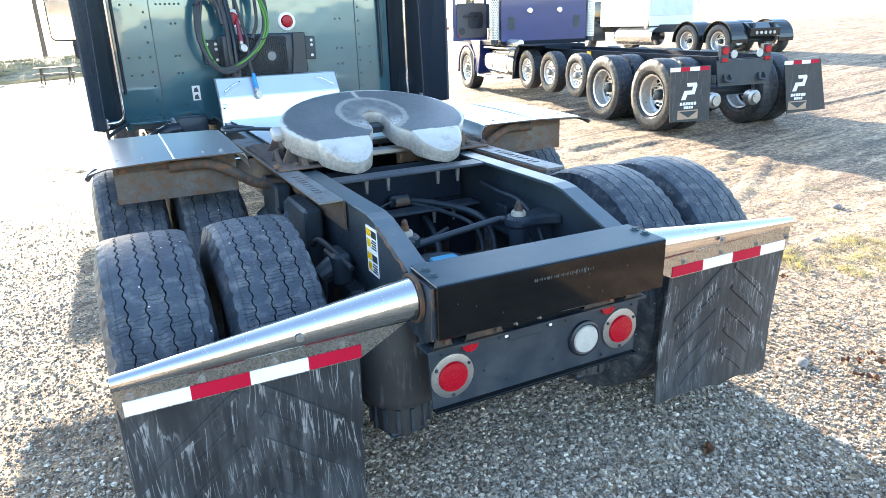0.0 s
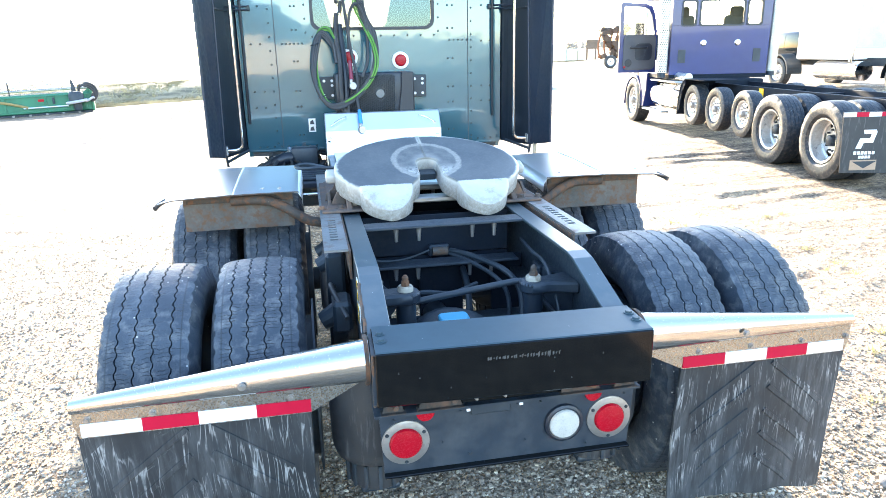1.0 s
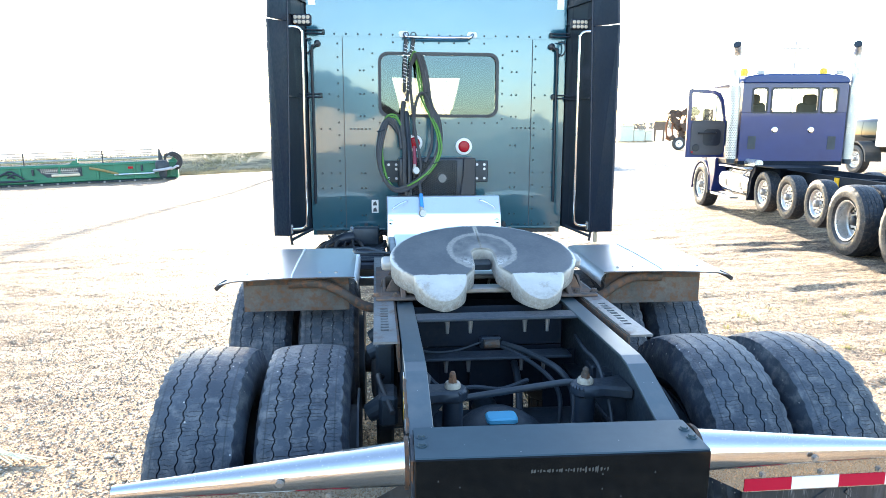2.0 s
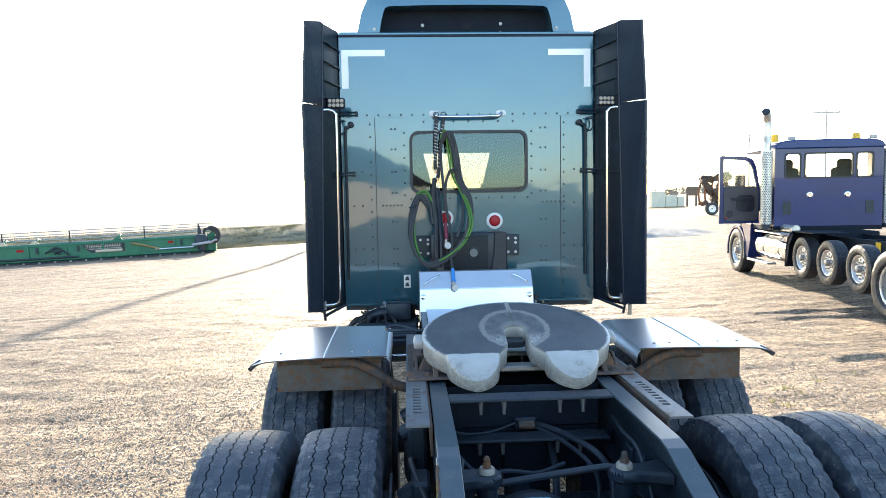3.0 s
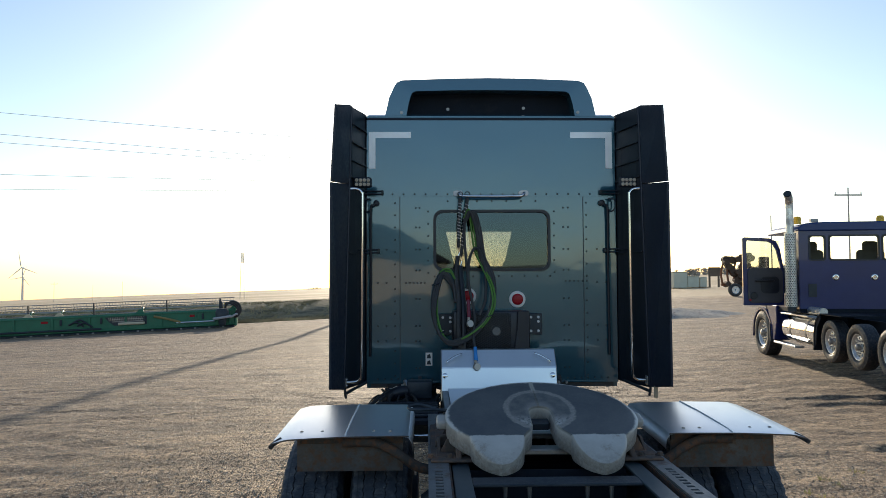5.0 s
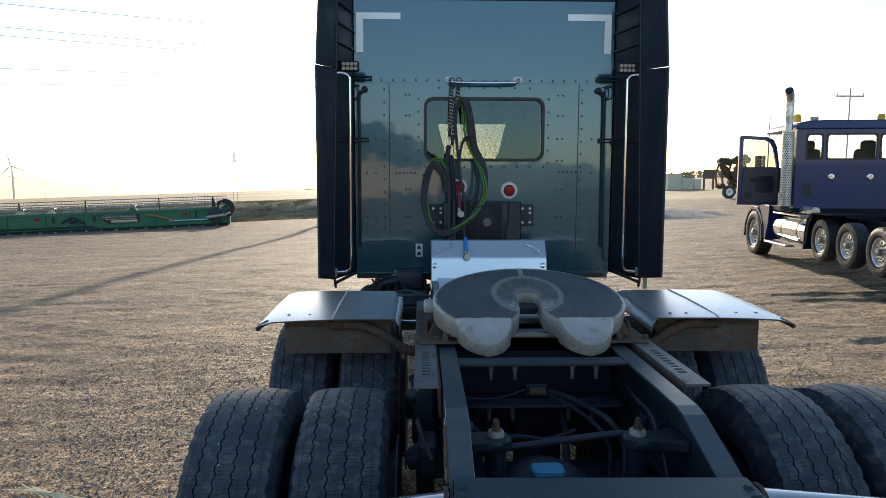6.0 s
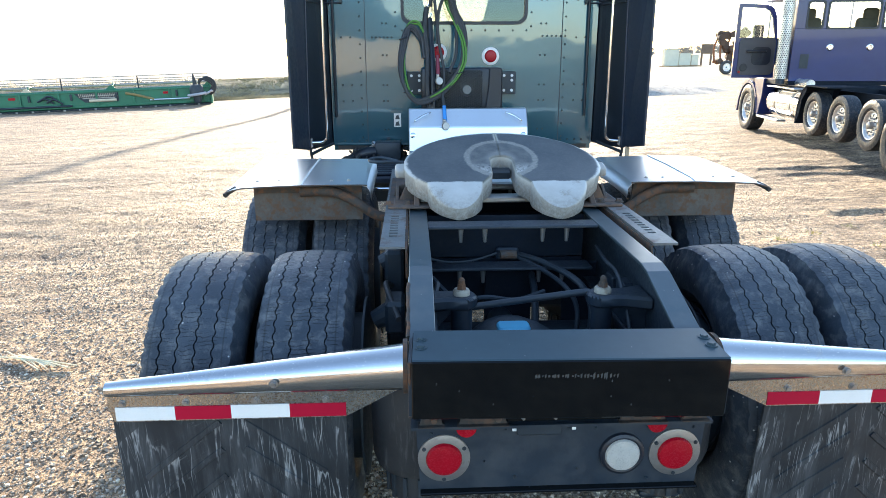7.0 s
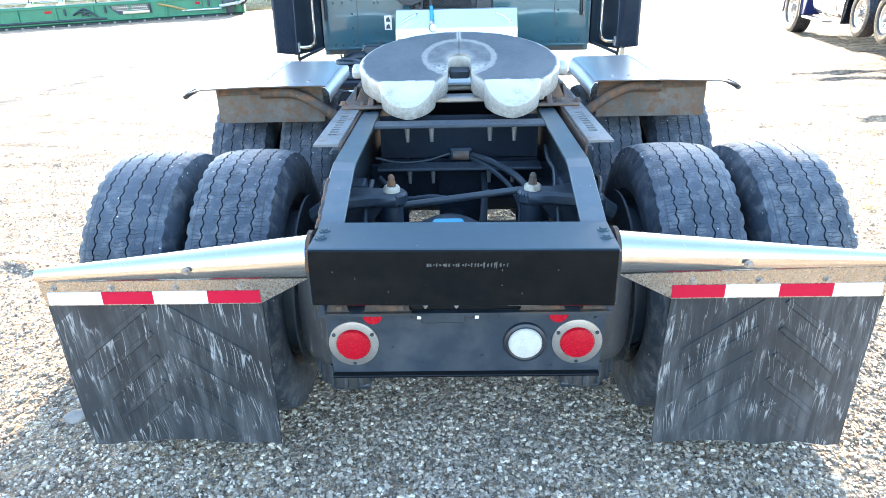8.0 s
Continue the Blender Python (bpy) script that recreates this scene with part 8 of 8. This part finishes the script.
def build_power_line():
    """Two poles with cross arms and the cables between them."""
    ends = ((-4.35, 62.0, (14.4, 12.5, 12.2, 10.9, 10.2)), (-85.0, 58.0, (20.9, 19.0, 17.8, 12.9, 10.8)))
    for x, y, zs in ends:
        z = rise(x, y)
        pole = thing("utility_pole", "tall weathered wooden utility pole with cross arms", "utility pole", Matrix.Translation((x, y, z)), "poles of the power line")
        part("post", rod((0, 0, -0.3), (0, 0, max(zs) - z + 1.9), 0.19, 0.15, None, 12), weathered_wood, pole, "", True)
        for h in (max(zs) - z, zs[2] - z):
            arm = part("cross_arm", box(-0.06, 0.06, -1.2, 1.2, h - 0.07, h + 0.07, 0.01), weathered_wood, pole)
            for s in (-1.1, -0.4, 0.4, 1.1):
                part("insulator", lathe([(0.0, 0.0), (0.05, 0.0), (0.07, 0.06), (0.04, 0.12), (0.0, 0.14)], Matrix.Translation((0, s, h + 0.07)), 10), white_paint, arm)
    for k in range(5):
        a = Vector((ends[0][0], ends[0][1] + (-0.9 + 0.45 * k), ends[0][2][k]))
        b = Vector((ends[1][0], ends[1][1] + (-0.9 + 0.45 * k), ends[1][2][k]))
        pts = []
        for q in range(25):
            t = q / 24
            p = a.lerp(b, t)
            pts.append((p.x, p.y, p.z - 1.2 * 4 * t * (1 - t) * 0.25))
        ob = new("power_cable", finish("power_cable", tube(pts, 0.018, None, 5, 1, False), chassis_black))
        tagged(ob, "thin dark overhead power cable between poles", "cable", "cables of the power line")


build_power_line()


def build_roadside_pole(x, y, h, arms, label):
    z = rise(x, y)
    pole = thing("utility_pole", label, "utility pole", Matrix.Translation((x, y, z)))
    wood = hazed_wood
    part("post", rod((0, 0, -0.5), (0, 0, h), 0.09 if arms else 0.05, 0.07 if arms else 0.04, None, 10), wood, pole, "", True)
    for k in range(arms):
        w = 1.5 - 0.3 * k
        part("cross_arm", box(-w, w, -0.06, 0.06, h - 0.9 - 1.0 * k, h - 0.74 - 1.0 * k), wood, pole)
        for s in (-0.95, 0.95):
            part("insulator", rod((s * w, 0, h - 0.74), (s * w, 0, h - 0.5), 0.06, None, None, 8), white_paint, pole)


build_roadside_pole(45.4, 70.0, 10.6, 1, "wooden utility pole with one cross arm")
build_roadside_pole(26.4, 50.0, 6.2, 0, "thin bare mast beside the yard")
for x, y, h in ((-166.0, 300.0, 9.0), (-149.0, 300.0, 7.0), (-136.0, 300.0, 8.0), (-88.0, 330.0, 7.0)):
    build_roadside_pole(x, y, h, 1 if x < -160 else 0, "distant thin roadside pole")


def sheet_plastic():
    """Pale plastic that lets daylight through."""
    m, nt, p = nodes_of("pale_sheet_plastic")
    p.inputs["Base Color"].default_value = (0.75, 0.77, 0.76, 1)
    p.inputs["Roughness"].default_value = 0.6
    through_light = nt.nodes.new("ShaderNodeBsdfTranslucent")
    through_light.inputs["Color"].default_value = (0.8, 0.82, 0.8, 1)
    both = nt.nodes.new("ShaderNodeMixShader")
    both.inputs[0].default_value = 0.6
    nt.links.new(p.outputs[0], both.inputs[1])
    nt.links.new(through_light.outputs[0], both.inputs[2])
    nt.links.new(both.outputs[0], nt.nodes["Material Output"].inputs["Surface"])
    return m


def build_sign(x, y):
    z = rise(x, y)
    sign = thing("road_sign", "tall two-legged sign with a pale panel", "sign", Matrix.Translation((x, y, z)))
    for s in (-0.28, 0.28):
        part("post", rod((s * 1.7, 0, -0.3), (s, 0, 10.4), 0.06, 0.05, None, 8), hazed_wood, sign)
    part("panel", box(-0.3, 0.3, -0.12, -0.02, 8.2, 10.4, 0.02), sheet_plastic(), sign)


build_sign(-42.1, 150.0)


def build_turbine(x, y, turn, scale):
    z = rise(x, y)
    t = thing("wind_turbine", "distant white three-bladed wind turbine", "wind turbine", Matrix.Translation((x, y, z)), "wind turbines on the horizon")
    part("tower", rod((0, 0, -2), (0, 0, 88 * scale), 2.4 * scale, 1.4 * scale, None, 16), white_paint, t, "", True)
    part("nacelle", box(-2 * scale, 2 * scale, -5 * scale, 5 * scale, 86 * scale, 90 * scale, 0.8), white_paint, t)
    for k in range(3):
        a = radians(turn + 120 * k)
        c, s = math.cos(a), math.sin(a)
        own = bmesh.new()
        hub = Vector((0, -6 * scale, 88 * scale))
        side = Vector((-s, 0, c))
        way = Vector((c, 0, s))
        rows = []
        for q, (d, w) in enumerate(((1, 1.0), (8, 2.1), (20, 1.6), (38, 0.9), (46, 0.25))):
            p = hub + way * d * scale
            rows.append([own.verts.new(p + side * w * scale), own.verts.new(p + Vector((0, -0.5, 0))), own.verts.new(p - side * w * 0.6 * scale), own.verts.new(p + Vector((0, 0.5, 0)))])
        for a0, b0 in zip(rows, rows[1:]):
            for i in range(4):
                own.faces.new((a0[i], a0[(i + 1) % 4], b0[(i + 1) % 4], b0[i]))
        part("blade", own, white_paint, t)


build_turbine(-1012.0, 1700.0, 100, 0.92)
build_turbine(-1330.0, 2240.0, 70, 0.85)


def build_trees():
    """Far woods on the skyline, as clumps of many small leaf faces."""
    rng = random.Random(21)
    own = bmesh.new()
    groups = [(-150, 900, 10, 5, 8), (-70, 1100, 60, 5, 50), (150, 420, 70, 9, 40), (230, 520, 60, 10, 30), (60, 560, 80, 7, 30), (330, 480, 60, 8, 30)]
    for cx, cy, spread, h, count in groups:
        for k in range(count):
            x, y = cx + rng.uniform(-spread, spread), cy + rng.uniform(-12, 12)
            hh = 0.55 * h * rng.uniform(0.6, 1.1)
            z = rise(x, y)
            for b in range(110):
                a, u = rng.uniform(0, 6.3), rng.uniform(-1, 1)
                r = hh * 0.45 * rng.uniform(0.3, 1.0) * math.sqrt(1 - u * u * 0.8)
                p = Vector((x + r * math.cos(a), y + r * math.sin(a), z + hh * (0.55 + 0.42 * u)))
                d = hh * 0.16 * rng.uniform(0.6, 1.4)
                vs = [own.verts.new(p + Vector((rng.uniform(-d, d), rng.uniform(-d, d), rng.uniform(-d, d)))) for q in range(3)]
                own.faces.new(vs)
    tagged(new("far_trees", finish("far_trees", own, leaves)), "distant bare and leafy trees along the skyline", "trees", kind="stuff")


build_trees()


def build_cultivator():
    x, y = 23.4, 50.0
    c = thing("cultivator", "folded brown farm cultivator on rubber wheels", "farm machine", Matrix.Translation((x, y, rise(x, y))))
    rng = random.Random(3)
    part("frame", box(-1.0, 2.2, 0.0, 0.2, 0.8, 1.0, 0.02), canvas_red, c)
    for k in range(4):
        part("arm", tube([(-0.9 + 0.5 * k, 0.1, 0.9), (-1.0 + 0.5 * k, 0.1, 1.9), (-0.7 + 0.45 * k, 0.1, 2.8)], 0.08, None, 6), canvas_red, c)
    for k in range(48):
        px, pz = rng.uniform(-0.7, 1.4), rng.uniform(0.9, 3.2)
        part("disc", rod((px, rng.uniform(-0.5, 0.5), pz), (px + rng.uniform(-0.05, 0.05), rng.uniform(-0.5, 0.5), pz + 0.04), 0.25, 0.2, None, 12), rusty, c)
    w = share("wheel", STEEL_HUB, c, pose(-0.1, -0.3, 0.5, 0, 0, 90))
    share("rim", WHITE_RIM, w, Matrix())
    share("tyre", FAR_TYRE, w, Matrix())


WHITE_RIM = rim_mesh("rim", 0.05, white_paint, 5)
build_cultivator()


def build_service_boxes():
    for x, y, w, h in ((32.3, 85.0, 1.8, 2.1), (34.0, 85.0, 1.5, 1.5), (35.3, 85.0, 0.9, 1.3)):
        b = thing("service_cabinet", "pale green utility cabinet on a concrete pad", "cabinet", Matrix.Translation((x, y, rise(x, y))), "utility cabinets")
        part("body", box(-w / 2, w / 2, -0.5, 0.5, 0.1, h, 0.04), pale_box_paint, b)
        part("lid", box(-w / 2 - 0.05, w / 2 + 0.05, -0.55, 0.55, h, h + 0.08, 0.02), pale_box_paint, b)
        part("pad", box(-w / 2 - 0.2, w / 2 + 0.2, -0.7, 0.7, -0.2, 0.1), gravel, b)
    x, y = 36.9, 85.0
    board = thing("notice_board", "weathered board on two wooden posts", "notice board", Matrix.Translation((x, y, rise(x, y))))
    for s in (-0.6, 0.6):
        part("post", box(s - 0.1, s + 0.1, -0.1, 0.1, -0.2, 2.6), weathered_wood, board)
    part("panel", box(-0.8, 0.8, -0.2, -0.1, 1.4, 2.6, 0.02), weathered_wood, board)


build_service_boxes()


def build_table():
    x, y = -2.75, 35.5
    t = thing("picnic_table", "weathered wooden picnic table on the gravel", "table", Matrix.Translation((x, y, rise(x, y))) @ pose(0, 0, 0, 0, 0, 10))
    for k in range(5):
        part("top_board", box(-0.9, 0.9, -0.36 + 0.145 * k, -0.225 + 0.145 * k, 0.72, 0.76, 0.004), weathered_wood, t)
    for s in (-1, 1):
        part("bench_board", box(-0.9, 0.9, s * 0.7 - 0.13, s * 0.7 + 0.13, 0.42, 0.46, 0.004), weathered_wood, t)
        for e in (-0.6, 0.6):
            part("leg", tube([(e, s * 0.2, 0.72), (e, s * 0.65, 0.0)], 0.045, None, 4, 1, False), weathered_wood, t)
    for e in (-0.6, 0.6):
        part("brace", box(e - 0.03, e + 0.03, -0.75, 0.75, 0.34, 0.42), weathered_wood, t)


build_table()


def build_shed():
    """A long farm shed with a hipped brown roof that closes the yard behind the camera."""
    x0, x1, y0, y1 = -34.0, 1.0, -56.0, -43.0
    z = rise(-12, -44)
    shed = thing("farm_shed", "long tan sheet-metal farm shed with a dark brown roof", "shed", Matrix.Translation((0, 0, z - 0.2)))
    part("wall", box(x0, x1, y0, y1, 0.0, 3.2), shed_wall, shed)
    own = bmesh.new()
    mid = (y0 + y1) / 2
    eave = [own.verts.new(p) for p in ((x0 - 0.4, y0 - 0.4, 3.1), (x1 + 0.4, y0 - 0.4, 3.1), (x1 + 0.4, y1 + 0.4, 3.1), (x0 - 0.4, y1 + 0.4, 3.1))]
    ridge = [own.verts.new(p) for p in ((x0 + 5.5, mid, 6.9), (x1 - 5.5, mid, 6.9))]
    own.faces.new(eave)
    for f in ((eave[0], eave[1], ridge[1], ridge[0]), (eave[2], eave[3], ridge[0], ridge[1]), (eave[1], eave[2], ridge[1]), (eave[3], eave[0], ridge[0])):
        own.faces.new(f)
    part("roof", own, shed_roof, shed, "dark brown hipped roof")
    for k in range(int((x1 - x0) / 0.9)):
        part("rib", box(x0 + 0.9 * k + 0.4, x0 + 0.9 * k + 0.5, y1, y1 + 0.05, 0.0, 3.1), shed_wall, shed)
    part("door", box(-17.0, -11.0, y1, y1 + 0.08, 0.1, 3.0), shed_roof, shed)


shed_wall = surface("tan_sheet_metal", (0.42, 0.34, 0.25), 0.6, 0, 0.15, 0.5, 10)
shed_roof = surface("brown_sheet_roof", (0.055, 0.042, 0.036), 0.6, 0, 0.15, 0.5, 10)
build_shed()


def build_straw(x, y, turn):
    """A flattened wisp of dry straw."""
    rng = random.Random(8)
    wisp = thing("straw_wisp", "flattened wisp of pale dry straw on gravel", "straw", pose(x, y, 0.012, 0, 0, turn))
    for k in range(22):
        a, o = rng.uniform(-0.28, 0.28), rng.uniform(-0.06, 0.06)
        n = rng.uniform(0.06, 0.15) if k > 2 else 0.20 + 0.03 * k
        pts = [(o - n * math.cos(a), -n * math.sin(a) + o * 0.4, 0.0), (o, o * 0.4, rng.uniform(0.006, 0.016)), (o + n * math.cos(a), n * math.sin(a) + o * 0.4, 0.004)]
        part("stalk", tube(pts, 0.0045 if k < 3 else 0.003, None, 5, 3), straw, wisp)


straw = surface("dry_straw", (0.78, 0.68, 0.46), 0.7, 0, 0.2, 20, 100)
build_straw(-2.66, 2., 150)
